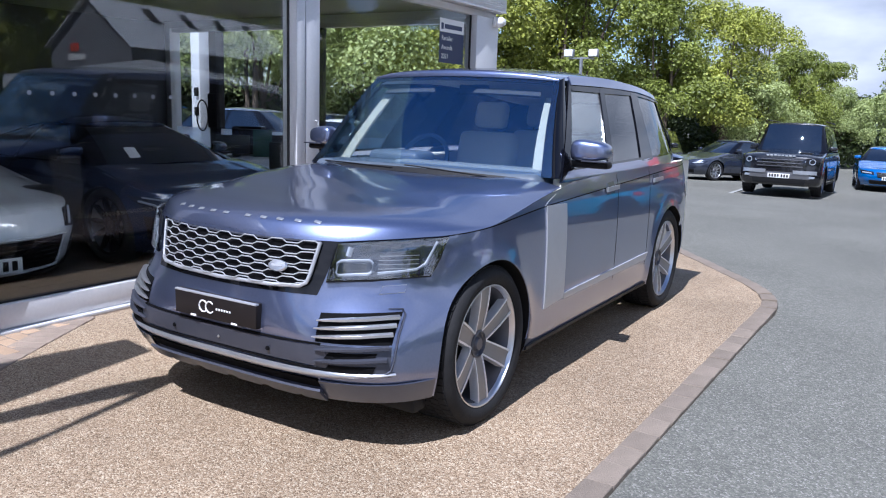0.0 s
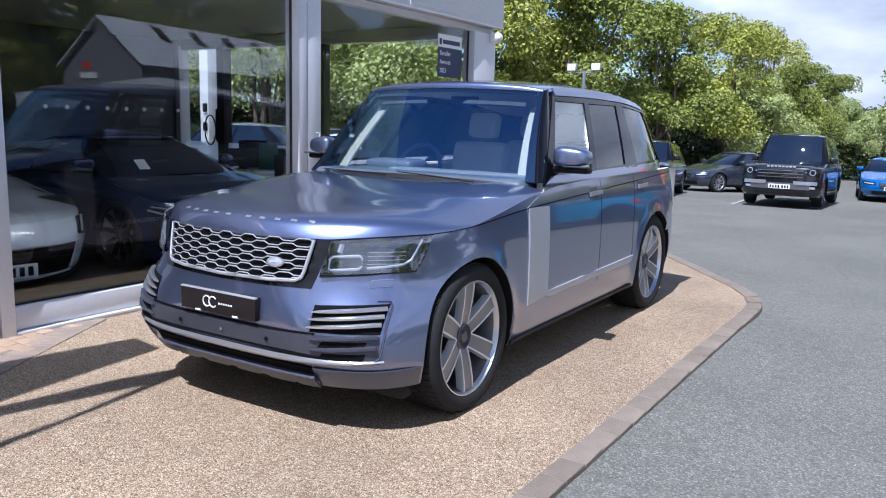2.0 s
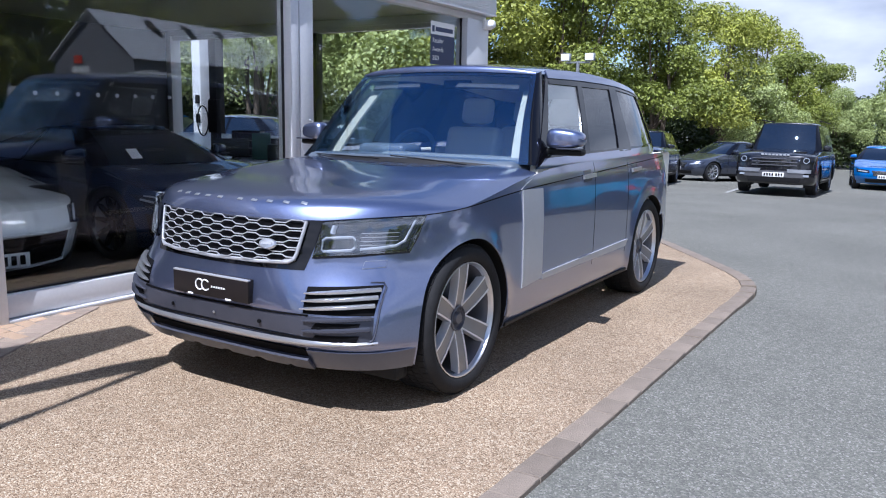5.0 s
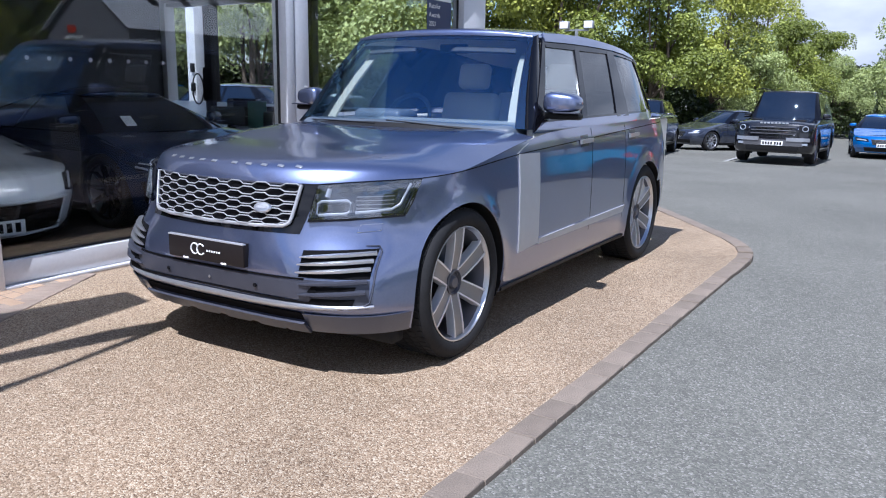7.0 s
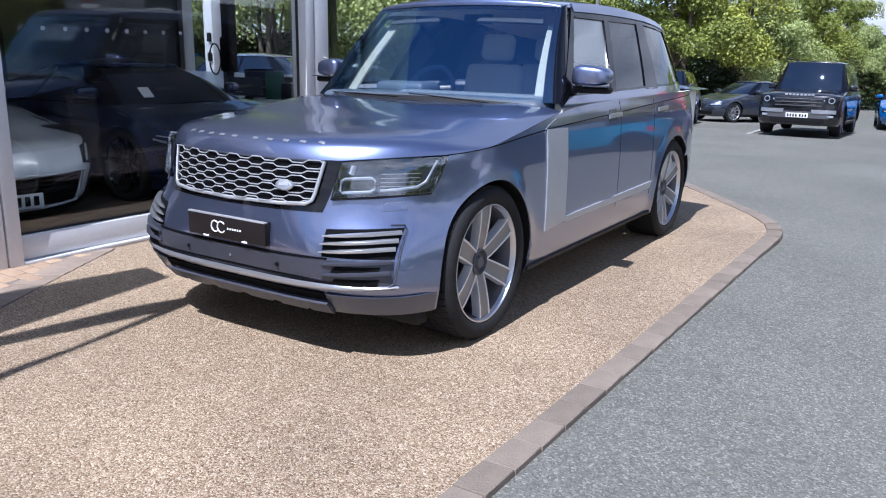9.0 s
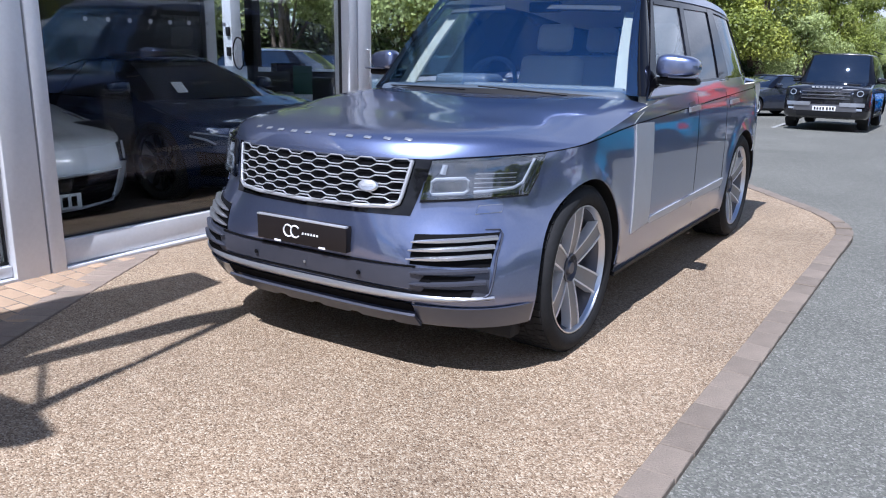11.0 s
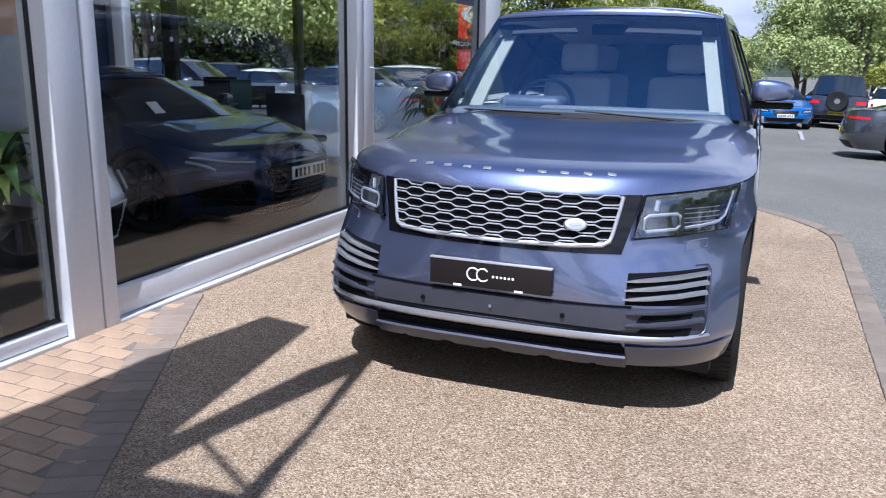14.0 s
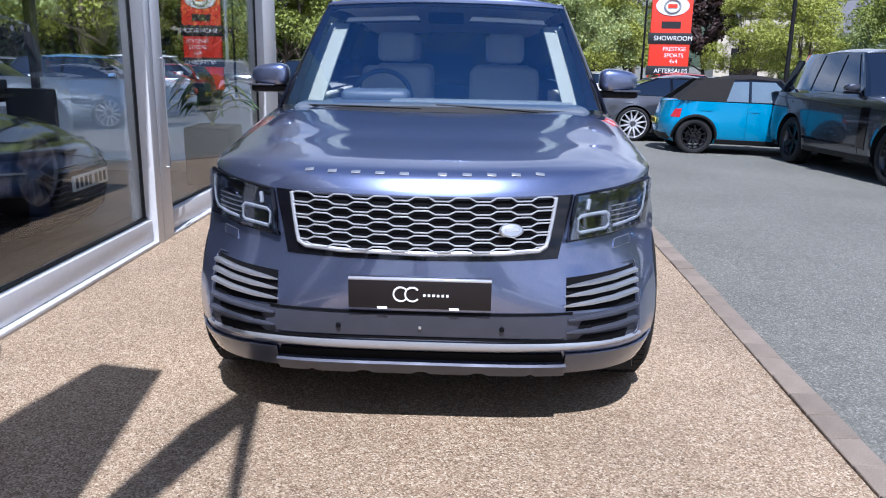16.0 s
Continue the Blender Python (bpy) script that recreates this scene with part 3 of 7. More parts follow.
def wheel_meshes(R, width, rim, spokes, face, inner, style, treads=False):
    """Tyre, rim, spoke and hub meshes of one wheel, its outer side towards +x."""
    h = width / 2
    tyre = lathe([(rim, -h * 0.8), (rim + 0.02, -h * 0.95), (R - 0.03, -h), (R - 0.008, -h * 0.86), (R, -h * 0.6), (R, -h * 0.22), (R - 0.008, -h * 0.2), (R - 0.008, -h * 0.16), (R, -h * 0.14),
                  (R, h * 0.14), (R - 0.008, h * 0.16), (R - 0.008, h * 0.2), (R, h * 0.22), (R, h * 0.6), (R - 0.008, h * 0.86), (R - 0.03, h), (R - 0.05, h * 1.01), (rim + 0.02, h * 0.97), (rim + 0.004, h * 0.88), (rim, h * 0.8)], 56 if treads else 28)
    barrel = lathe([(rim, h * 0.86), (rim + 0.003, h * 0.9), (rim - 0.003, h * 0.905), (rim - 0.007, h * 0.84), (rim - 0.013, h * 0.70)], 56 if treads else 28)
    well = lathe([(rim - 0.013, h * 0.70), (rim - 0.03, h * 0.3), (rim - 0.04, -h * 0.7), (rim - 0.002, -h * 0.85)], 36 if treads else 22)
    spoke = bmesh.new()
    r0, r1 = 0.055, rim - 0.014
    dish = h * 0.25
    wide = 0.36 * 2 * math.pi * rim / spokes if style == "split" else 0.30 * 2 * math.pi * rim / spokes
    def rail(o0, o1, w0, w1):
        k = 5
        ring = []
        for i in range(k + 1):
            t = i / k
            r = r0 + (r1 - r0) * t
            c, w = o0 + (o1 - o0) * t**0.8, w0 + (w1 - w0) * t
            xo = h * 0.80 - dish * (1 - t) ** 1.6
            ring.append([spoke.verts.new(p) for p in ((xo, c - w / 2, r), (xo, c + w / 2, r), (xo - 0.045, c + w * 0.8, r), (xo - 0.045, c - w * 0.8, r))])
        for i in range(k):
            for j in range(4):
                spoke.faces.new((ring[i][j], ring[i][(j + 1) % 4], ring[i + 1][(j + 1) % 4], ring[i + 1][j]))
        spoke.faces.new(ring[0][::-1])
        spoke.faces.new(ring[-1])
    if style == "split":
        rail(-0.034, -0.044, 0.008, 0.010)
        rail(0.034, 0.044, 0.008, 0.010)
    else:
        rail(0, 0, 0.034, max(0.016, wide * 0.36))
    bmesh.ops.recalc_face_normals(spoke, faces=spoke.faces)
    hub = lathe([(0.001, h * 0.60), (0.028, h * 0.60), (0.032, h * 0.54), (0.036, h * 0.46), (0.056, h * 0.46), (0.062, h * 0.60), (0.068, h * 0.58), (0.070, 0.0)], 20)
    disc = lathe([(0.06, h * 0.05), (rim * 0.64, h * 0.05), (rim * 0.64, -h * 0.1), (0.06, -h * 0.1)], 28)
    web = bmesh.new()
    if style == "split":
        def face_at(u, v):
            return Vector((h * 0.80 - dish * (1 - u) ** 1.6 - 0.007 + 0.003 * abs(2 * v - 1), (2 * v - 1) * (0.034 + 0.010 * u**0.8), r0 + (r1 - r0) * u))
        grid(face_at, 6, 4, web)
        bmesh.ops.recalc_face_normals(web, faces=web.faces)
    tread = bmesh.new()
    if treads:
        for i in range(64):
            for k in range(5):
                b = box(-h * 0.83 + h * 0.335 * k, -h * 0.83 + h * 0.335 * k + h * 0.29, -0.0155, 0.0155, R - 0.005, R + 0.0022)
                m = Matrix.Rotation(2 * math.pi * (i + 0.35 * (k % 2)) / 64, 4, "X")
                merge(tread, b, m)
    return dict(tread=finish("tread", tread, M_TYRE) if treads else None, tyre=finish("tyre", tyre, M_TYRE), barrel=finish("rim", barrel, face), well=finish("rim_well", well, M_RIMDARK), spoke=finish("spoke", spoke, face, 25), hub=finish("hub_cap", hub, inner),
                disc=finish("brake_disc", disc, M_DISC), web=finish("spoke_web", web, inner) if style == "split" else None, n=spokes)


def add_wheel(car, w, x, y, R, steer=0.0, spin=0.0):
    sx = 1 if x > 0 else -1
    tyre = part("wheel", w["tyre"], None, car)
    tyre.matrix_local = pose(x, y, R, 0, 0, (0 if sx > 0 else 180) + steer)
    part("rim", w["barrel"], None, tyre)
    part("rim_well", w["well"], None, tyre)
    if w["tread"]:
        part("tread", w["tread"], None, tyre)
    part("brake_disc", w["disc"], None, tyre)
    part("hub_cap", w["hub"], None, tyre)
    for i in range(w["n"]):
        m = pose(0, 0, 0, 360 * i / w["n"] + spin)
        part("spoke", w["spoke"], None, tyre).matrix_local = m
        if w["web"]:
            part("spoke_web", w["web"], None, tyre).matrix_local = m


def plate(car, f, where, mat, w=0.52, h=0.111, z=0.45, off=0.02):
    """A number plate with plain bars for its writing."""
    y = f.front(0, z).y - off if where == "front" else f.L + f.tail_at(z) + off
    sg = -1 if where == "front" else 1
    p = part("number_plate", box(-w / 2, w / 2, y - 0.006, y + 0.006, z - h / 2, z + h / 2, 0.003), mat, car, "number plate with its writing as dark bars")
    for i in range(7):
        x = -w * 0.40 + w * 0.80 * (i + (0.35 if i > 3 else 0)) / 6.4
        part("plate_bar", box(x - 0.020, x + 0.020, y + sg * 0.0065 - 0.001, y + sg * 0.0065 + 0.001, z - 0.036, z + 0.036), M_INK, p)


def mirrors(car, f, paint_mat, size=1.0, y=None, z=None):
    y, z = y or f.Yc + 0.42, z or f.zb + 0.10
    for sx in (1, -1):
        x = f.cabin(y, z).x
        m = bmesh.new()
        bmesh.ops.create_icosphere(m, subdivisions=3, radius=1.0)
        for v in m.verts:
            c = v.co
            s = [math.copysign(abs(q) ** e, q) for q, e in zip(c, (0.66, 0.62, 0.56))]
            t = (s[0] + 1) / 2
            v.co = Vector((sx * (x + 0.145 * size + s[0] * 0.122 * size), y + s[1] * 0.075 * size + 0.02 * s[0] + (0.03 if s[1] > 0.55 else 0) * 0, z + s[2] * 0.082 * size * (1.10 - 0.34 * t) * (1.0 if s[2] > 0 else 0.70) + 0.012))
        shell = part("mirror", m, paint_mat, car)
        part("mirror_base", box(min(sx * (x - 0.02), sx * (x + 0.27 * size)), max(sx * (x - 0.02), sx * (x + 0.27 * size)), y - 0.035, y + 0.055, z - 0.085 * size, z - 0.040 * size, 0.018), M_BLACK, shell)
        part("indicator_strip", box(min(sx * (x + 0.10), sx * (x + 0.275 * size)), max(sx * (x + 0.10), sx * (x + 0.275 * size)), y - 0.082 * size, y - 0.03, z - 0.044 * size, z - 0.034 * size, 0.004), M_DARKGREY, shell)


def pillar(edge_a, edge_b, n=8, bulge=0.012):
    """A strip between two edges, a little rounded."""
    def fn(u, v):
        a, b = edge_a(v), edge_b(v)
        p = a * (1 - u) + b * u
        o = Vector((math.copysign(1, p.x), 0, 0.3)).normalized()
        return p + o * bulge * math.sin(math.pi * u)
    return grid(fn, 4, n)


def build_car(name, label, category, m, f, paint_mat, step=0.05, wheels=None, glass=None, group="", windows=None, roof_mat=None, pillar_mat=None, lamps=True, face=True, hollow=False, mirror=True):
    """The whole car but for what sets one kind apart. Returns its Empty."""
    car = thing(name, label, category, m, group)
    glass = glass or M_DARKGLASS
    pillar_mat, roof_mat = pillar_mat or M_BLACKGLOSS, roof_mat or paint_mat
    part("body", body_shell(f, step), paint_mat, car, sharp=60)
    res = max(6, int(0.9 / step))
    part("bonnet", grid(f.bonnet, res * 3, res * 2), paint_mat, car, sharp=50)
    part("boot_lid", grid(f.boot, res * 2, 8), paint_mat, car, sharp=50)
    part("roof", solid(grid(f.roof, res * 2, res * 2), 0.02), roof_mat, car, sharp=60)
    def header(u, v):
        a, b = f.roof(u, 0.0), f.roof(u, 0.02)
        lo = f.screen(a.x * (xt_of / max(1e-6, f.cabin(f.Yrf, f.zr).x)), f.zr - 0.010, 0.004)
        return lo + (b - lo) * v + Vector((0, -0.02, 0.012)) * math.sin(math.pi * v)
    xt_of = f.Wr * (f.ws + 0.10 if f.ws < 0.9 else f.ws + 0.05)
    part("roof_header", grid(header, res * 2, 5), roof_mat, car, sharp=60)
    part("underbody", box(-f.W + 0.42, f.W - 0.42, 0.40, f.L - 0.30, f.zs - 0.02, f.zs + 0.10, 0.03), M_BLACK, car)
    part("floor_pan", box(-f.half_at(f.zs) + 0.012, f.half_at(f.zs) - 0.012, f.Yf + f.Ra - 0.02, f.Yr - f.Ra + 0.02, f.zs - 0.012, f.zs + 0.05, 0.01), M_BLACK, car)
    # wheel wells
    for yw in (f.Yf, f.Yr):
        for sx in (1, -1):
            def arch(u, v, yw=yw, sx=sx):
                a = math.pi * (1.12 - 1.24 * u)
                y, z = yw - math.cos(a) * f.Ra, f.R + math.sin(a) * f.Ra
                x = abs(f.side(y, max(z, f.zs)).x) - 0.006
                return Vector((sx * (x + (f.W - 0.30 - x) * v), y, z))
            part("wheel_arch_liner", grid(arch, 24, 2), M_BLACK, car)
            back = bmesh.new()
            ring = [back.verts.new((sx * (f.W - 0.30), yw - math.cos(a) * f.Ra, f.R + math.sin(a) * f.Ra)) for a in [math.pi * (1.12 - 1.24 * i / 20) for i in range(21)]]
            back.faces.new(ring)
            part("wheel_arch_back", back, M_BLACK, car)
    SILL = 0.022 if hollow else 0.07
    # windscreen and rear window
    xb, xt = f.Wb * f.ws, f.Wr * (f.ws + 0.10 if f.ws < 0.9 else f.ws + 0.05)
    part("windscreen", solid(grid(quad(f.screen, [(-xb, f.zc), (xb, f.zc), (xt, f.zr), (-xt, f.zr)]), 14, 10), 0.004), glass if hollow else M_DARKGLASS, car)
    zr2 = f.zr - f.roofdrop
    bw, bt = (0.66, 0.66) if hollow else (0.84, 0.92)
    part("rear_window", solid(grid(quad(f.backlight, [(-f.Wb * bw, f.zb), (f.Wb * bw, f.zb), (f.Wr * bt, zr2), (-f.Wr * bt, zr2)]), 12, 8), 0.004), M_DARKGLASS if not hollow else M_PRIVACY, car)
    # side windows, as corners (y, z); and the pillars round them
    zt = f.zr - 0.03
    y0b, y0t = f.Yc + 0.17, f.Yrf + 0.17
    y1b, y1t = f.Yt - 0.16, f.Yrr - 0.12
    for sx in (1, -1):
        if windows:
            for i, (c, g) in enumerate(windows):
                part("side_window", solid(grid(quad(f.cabin, c, off=-0.004 if hollow else 0.004, sx=sx), 8, 8), 0.004), g, car)
        else:
            ym = (y0b + y1b) / 2
            for c in ([(y0b + 0.20, f.zb + 0.015), (ym - 0.03, f.zb + 0.015), (ym - 0.04, zt), (y0t + 0.03, zt)], [(ym + 0.03, f.zb + 0.015), (y1b - 0.10, f.zb + 0.03), (y1t - 0.06, zt), (ym + 0.02, zt)]):
                part("side_window", solid(grid(quad(f.cabin, c, off=0.002, sx=sx), 8, 8), 0.004), M_DARKGLASS, car)
        if not hollow:
            part("cabin_side", grid(quad(f.cabin, [(y0b, f.zb - 0.01), (y1b, f.zb - 0.01), (y1t, f.zr - 0.005), (y0t, f.zr - 0.005)], off=-0.008, sx=sx), 16, 8), pillar_mat, car)
        def lerp(a, b, t):
            return a + (b - a) * t
        part("a_pillar", pillar(lambda t: f.screen(sx * lerp(xb, xt, t), lerp(f.zc, f.zr, t)), lambda t: f.cabin(lerp(y0b + (0.06 if windows else 0.0), y0t, t), lerp(f.zb, f.zr, t), sx=sx), 10), pillar_mat, car)
        part("rear_pillar", pillar(lambda t: f.backlight(sx * lerp(f.Wb * bw, f.Wr * bt, t), lerp(f.zb, zr2, t)), lambda t: f.cabin(lerp(y1b, y1t, t), lerp(f.zb, f.zr - 0.02 - (0.85 * f.roofdrop if windows else 0), t), sx=sx), 10), pillar_mat if windows else roof_mat, car)
        # shut lines
        for y in () if hollow else (f.Yc + 0.12, (y0b + y1b) / 2, y1b - 0.25):
            if y < f.Yr - f.Ra:
                part("shut_line", tube([f.side(y, f.zs + 0.08 + (f.zb - f.zs - 0.1) * i / 10, 0.0005, sx) for i in range(11)], 0.003, 4), M_INK, car)
        for y in () if hollow else ((y0b + y1b) / 2 - 0.22, min(y1b - 0.42, f.Yr + 0.05)):
            part("door_handle", solid(grid(quad(f.side, [(y, f.zb - 0.155), (y + 0.19, f.zb - 0.15), (y + 0.19, f.zb - 0.12), (y, f.zb - 0.125)], off=0.012, sx=sx), 6, 2), 0.012), paint_mat, car)
        part("sill", solid(grid(quad(f.side, [(f.Yf + f.Ra + 0.02, f.zs), (f.Yr - f.Ra - 0.02, f.zs), (f.Yr - f.Ra - 0.02, f.zs + SILL), (f.Yf + f.Ra + 0.02, f.zs + SILL)], off=0.012, sx=sx), 8, 2), 0.02), M_BLACK, car)
    if mirror:
        mirrors(car, f, paint_mat, 0.85 if not hollow else 1.0)
    if wheels:
        track = f.W - wheels["half"] + 0.005
        for y in (f.Yf, f.Yr):
            for sx in (1, -1):
                add_wheel(car, wheels, sx * track, y, f.R, 0, wheels.get("spin", 11 * y))
    if lamps:
        zh, w = f.zh, f.W
        for sx in (1, -1):
            c = [(sx * w * 0.52, zh - 0.14), (sx * w * 0.90, zh - 0.11), (sx * w * 0.93, zh - 0.015), (sx * w * 0.54, zh - 0.055)]
            lamp = part("headlight", solid(grid(quad(f.front, c, off=0.012), 8, 4), 0.012), M_LAMPIN, car)
            c2 = [(sx * w * 0.58, zh - 0.115), (sx * w * 0.86, zh - 0.095), (sx * w * 0.87, zh - 0.06), (sx * w * 0.6, zh - 0.085)]
            part("lamp_element", solid(grid(quad(f.front, c2, off=0.02), 8, 2), 0.008), M_LED, lamp)
            x0, x1, z0, z1 = f.tl
            c = [(sx * w * x0, z0 + 0.01), (sx * w * x1, z0), (sx * w * (x1 - 0.02), z1), (sx * w * (x0 + 0.03), z1 - 0.012)]
            part("tail_light", solid(grid(quad(f.rear, c, off=0.012), 8, 4), 0.012), M_RED, car)
    if face:
        zh, w = f.zh, f.W
        c = [(-w * 0.40, zh - 0.22), (w * 0.40, zh - 0.22), (w * 0.46, zh - 0.06), (-w * 0.46, zh - 0.06)]
        g = part("grille", solid(grid(quad(f.front, c, off=0.008), 10, 4), 0.01), M_BLACK, car)
        for i in range(5):
            z = zh - 0.20 + 0.03 * i
            part("grille_bar", tube([f.front(x * w * 0.42, z, 0.02) for x in (-1, -0.5, 0, 0.5, 1)], 0.004, 4), M_CHROME, g)
        c = [(-w * 0.62, f.zs + 0.05), (w * 0.62, f.zs + 0.05), (w * 0.66, f.zs + 0.17), (-w * 0.66, f.zs + 0.17)]
        part("lower_intake", solid(grid(quad(f.front, c, off=0.006), 12, 3), 0.01), M_BLACK, car)
        plate(car, f, "front", M_PLATE, z=f.zs + 0.24)
        plate(car, f, "rear", M_PLATEY, z=0.55)
        c = [(-w * 0.7, f.zs + 0.02), (w * 0.7, f.zs + 0.02), (w * 0.7, f.zs + 0.14), (-w * 0.7, f.zs + 0.14)]
        part("rear_diffuser", solid(grid(quad(f.rear, c, off=0.008), 10, 2), 0.01), M_BLACK, car)
    return car


# ---- ground ----
def ground_z(x, y):
    d = 0.03 * max(0.0, y - 6.0) + 0.022 * max(0.0, x + 0.9)
    return -0.012 - min(d, 1.3 + 0.1 * math.tanh(d - 1.3)) if d > 1.3 else -0.012 - d


def make_ground():
    xs = sorted(set([-900, -400, -150, -70, -40] + [round(-30 + i * 1.0, 2) for i in range(81)] + [60, 80, 150, 400, 900]))
    ys = sorted(set([-900, -300, -100, -50, -25] + [round(-16 + i * 1.0, 2) for i in range(97)] + [90, 110, 150, 300, 900]))
    bm = bmesh.new()
    vs = [[bm.verts.new((x, y, ground_z(x, y))) for y in ys] for x in xs]
    for i in range(len(xs) - 1):
        for j in range(len(ys) - 1):
            bm.faces.new((vs[i][j], vs[i + 1][j], vs[i + 1][j + 1], vs[i][j + 1]))
    tagged(part("ground", bm, M_TARMAC), "weathered grey tarmac of a car park", "ground", kind="structure")


make_ground()

# the gravel apron: straight along the drive, then bent back to the building's corner
KERB = [(-0.925, -9.0), (-0.925, 6.72), (-0.955, 7.00), (-1.05, 7.30), (-1.27, 7.70), (-2.21, 9.08), (-3.3, 10.65), (-4.6, 12.5), (-6.5, 15.2)]


def inset(path, d):
    out = []
    for i, p in enumerate(path):
        a, b = path[max(0, i - 1)], path[min(len(path) - 1, i + 1)]
        t = Vector((b[0] - a[0], b[1] - a[1])).normalized()
        out.append((p[0] - t.y * d, p[1] + t.x * d))
    return out


def apron_z(x, y):
    return -0.03 * max(0.0, y - 7.5)


apron = bmesh.new()
inner = inset(KERB, 0.13)
rows = []
for i in range(len(inner) - 1):
    n = max(1, int(math.dist(inner[i], inner[i + 1]) / 0.5))
    rows += [(inner[i][0] + (inner[i + 1][0] - inner[i][0]) * k / n, inner[i][1] + (inner[i + 1][1] - inner[i][1]) * k / n) for k in range(n)]
rows.append(inner[-1])
vv = []
for x, y in rows:
    x1 = -4.93 if y < 9.0 else -12.0
    vv.append([apron.verts.new((x + (x1 - x) * k / 12, y, apron_z(x, y) + 0.004 * math.sin(1.7 * y + 0.9 * k))) for k in range(13)])
for a, b in zip(vv, vv[1:]):
    for k in range(12):
        apron.faces.new((a[k], b[k], b[k + 1], a[k + 1]))
bmesh.ops.recalc_face_normals(apron, faces=apron.faces)
tagged(part("pavement", apron, M_GRAVEL), "buff resin-bound gravel apron beside the showroom", "pavement", kind="structure")

# ---- showroom ----
GX = -4.90  # plane of the glass
POSTS = [(-3.4, -3.1), (-0.3, 0.0), (2.36, 2.562), (2.572, 2.67), (5.36, 5.468), (5.476, 5.66), (8.47, 9.0)]


def structure(name, bm, mat, label, category="wall"):
    return tagged(part(name, bm, mat), label, category, kind="structure")


structure("floor", box(-14.0, GX - 0.02, -6.0, 8.95, -0.10, 0.006), M_JOINT, "grey wood-plank showroom floor", "floor")
structure("ceiling", box(-14.0, GX - 0.08, -6.0, 8.95, 2.72, 2.85), M_CEIL, "pale grey showroom ceiling", "ceiling")
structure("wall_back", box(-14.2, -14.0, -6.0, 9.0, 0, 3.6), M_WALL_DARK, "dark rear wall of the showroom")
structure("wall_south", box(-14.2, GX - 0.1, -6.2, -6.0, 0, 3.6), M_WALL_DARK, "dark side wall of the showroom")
structure("wall_north", box(-14.2, -10.75, 8.8, 9.0, -0.3, 3.6), M_FASCIA, "pale clad end wall of the showroom")
structure("wall_north_head", box(-10.75, GX + 0.0, 8.8, 9.0, 2.62, 3.6), M_FASCIA, "pale clad band above the end glazing")
structure("wall_north_sill", box(-10.75, GX + 0.0, 8.8, 9.0, -0.4, 0.12), M_ALU, "aluminium sill of the end glazing")
end_posts = structure("end_glazing", box(-10.75, GX, 8.84, 8.96, 2.56, 2.619), M_ALU, "aluminium framed end glazing towards the trees")
part("post", box(-9.84, -9.68, 8.80, 8.97, 0.12, 2.56, 0.006), M_BLACK, end_posts)
part("post", box(-7.66, -7.58, 8.83, 8.97, 0.12, 2.56, 0.006), M_BLACK, end_posts)
for i, (xa, xb) in enumerate(((-10.74, -9.84), (-9.68, -7.66), (-7.58, GX - 0.07))):
    part("pane", box(xa, xb, 8.896, 8.904, 0.12, 2.56), M_ENDGLASS, tagged(new("window_%d" % (i + 11)), "tall clear pane in the end wall", "window", kind="structure")).visible_shadow = False
structure("roof", box(-14.3, GX - 0.05, -6.3, 9.02, 3.60, 3.72), M_ROOFSHEET, "flat showroom roof", "roof")
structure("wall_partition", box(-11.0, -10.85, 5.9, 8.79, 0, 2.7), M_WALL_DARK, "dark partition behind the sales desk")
# fascia with fine ribs
fas = box(GX - 0.05, GX + 0.16, -6.3, 9.06, 2.70, 3.62, 0.008)
fascia = structure("fascia", fas, M_FASCIA, "pale grey ribbed metal fascia above the glazing", "fascia")
for i in range(34):
    z = 2.735 + 0.026 * i
    part("rib", tube([(GX + 0.162, -6.2, z), (GX + 0.162, 9.05, z)], 0.006, 4), M_FASCIA, fascia)
for i in range(3):
    y = 1.2 + 2.9 * i
    part("joint_strip", box(GX + 0.155, GX + 0.172, y - 0.012, y + 0.012, 2.70, 3.62), M_ALU, fascia)
part("soffit_strip", box(GX - 0.03, GX + 0.165, -6.3, 9.06, 2.675, 2.699), M_ALU, fascia)
wall_front = structure("wall_front", box(GX - 0.06, GX + 0.05, -6.0, 9.0, 2.60, 2.672, 0.006), M_ALU, "silver-grey aluminium shopfront with tall panes")
for i, (a, b) in enumerate(POSTS):
    deep = 0.10 if i != 6 else 0.09
    part("post", box(GX - 0.07, GX + deep, a, b, 0.0, 2.60, 0.008), M_ALU, wall_front)
    part("gasket", box(GX - 0.012, GX + 0.012, a - 0.010, b + 0.010, 0.02, 2.60), M_GASKET, wall_front)
for a, b in zip(POSTS, POSTS[1:]):
    if b[0] - a[1] < 0.2:
        part("post_joint", box(GX - 0.05, GX + 0.075, a[1], b[0], 0, 2.60), M_GASKET, wall_front)
        continue
    big = b[0] > 2.6
    part("sill_rail", box(GX - 0.06, GX + 0.06, a[1], b[0], 0.03, 0.19 if big else 0.10, 0.01), M_ALU, wall_front)
    part("drip_edge", box(GX - 0.06, GX + 0.10, a[1], b[0], 0.004, 0.028, 0.006), M_ALU, wall_front)
    part("bead", box(GX - 0.02, GX + 0.02, a[1], b[0], 0.192 if big else 0.102, 0.204 if big else 0.114), M_GASKET, wall_front)
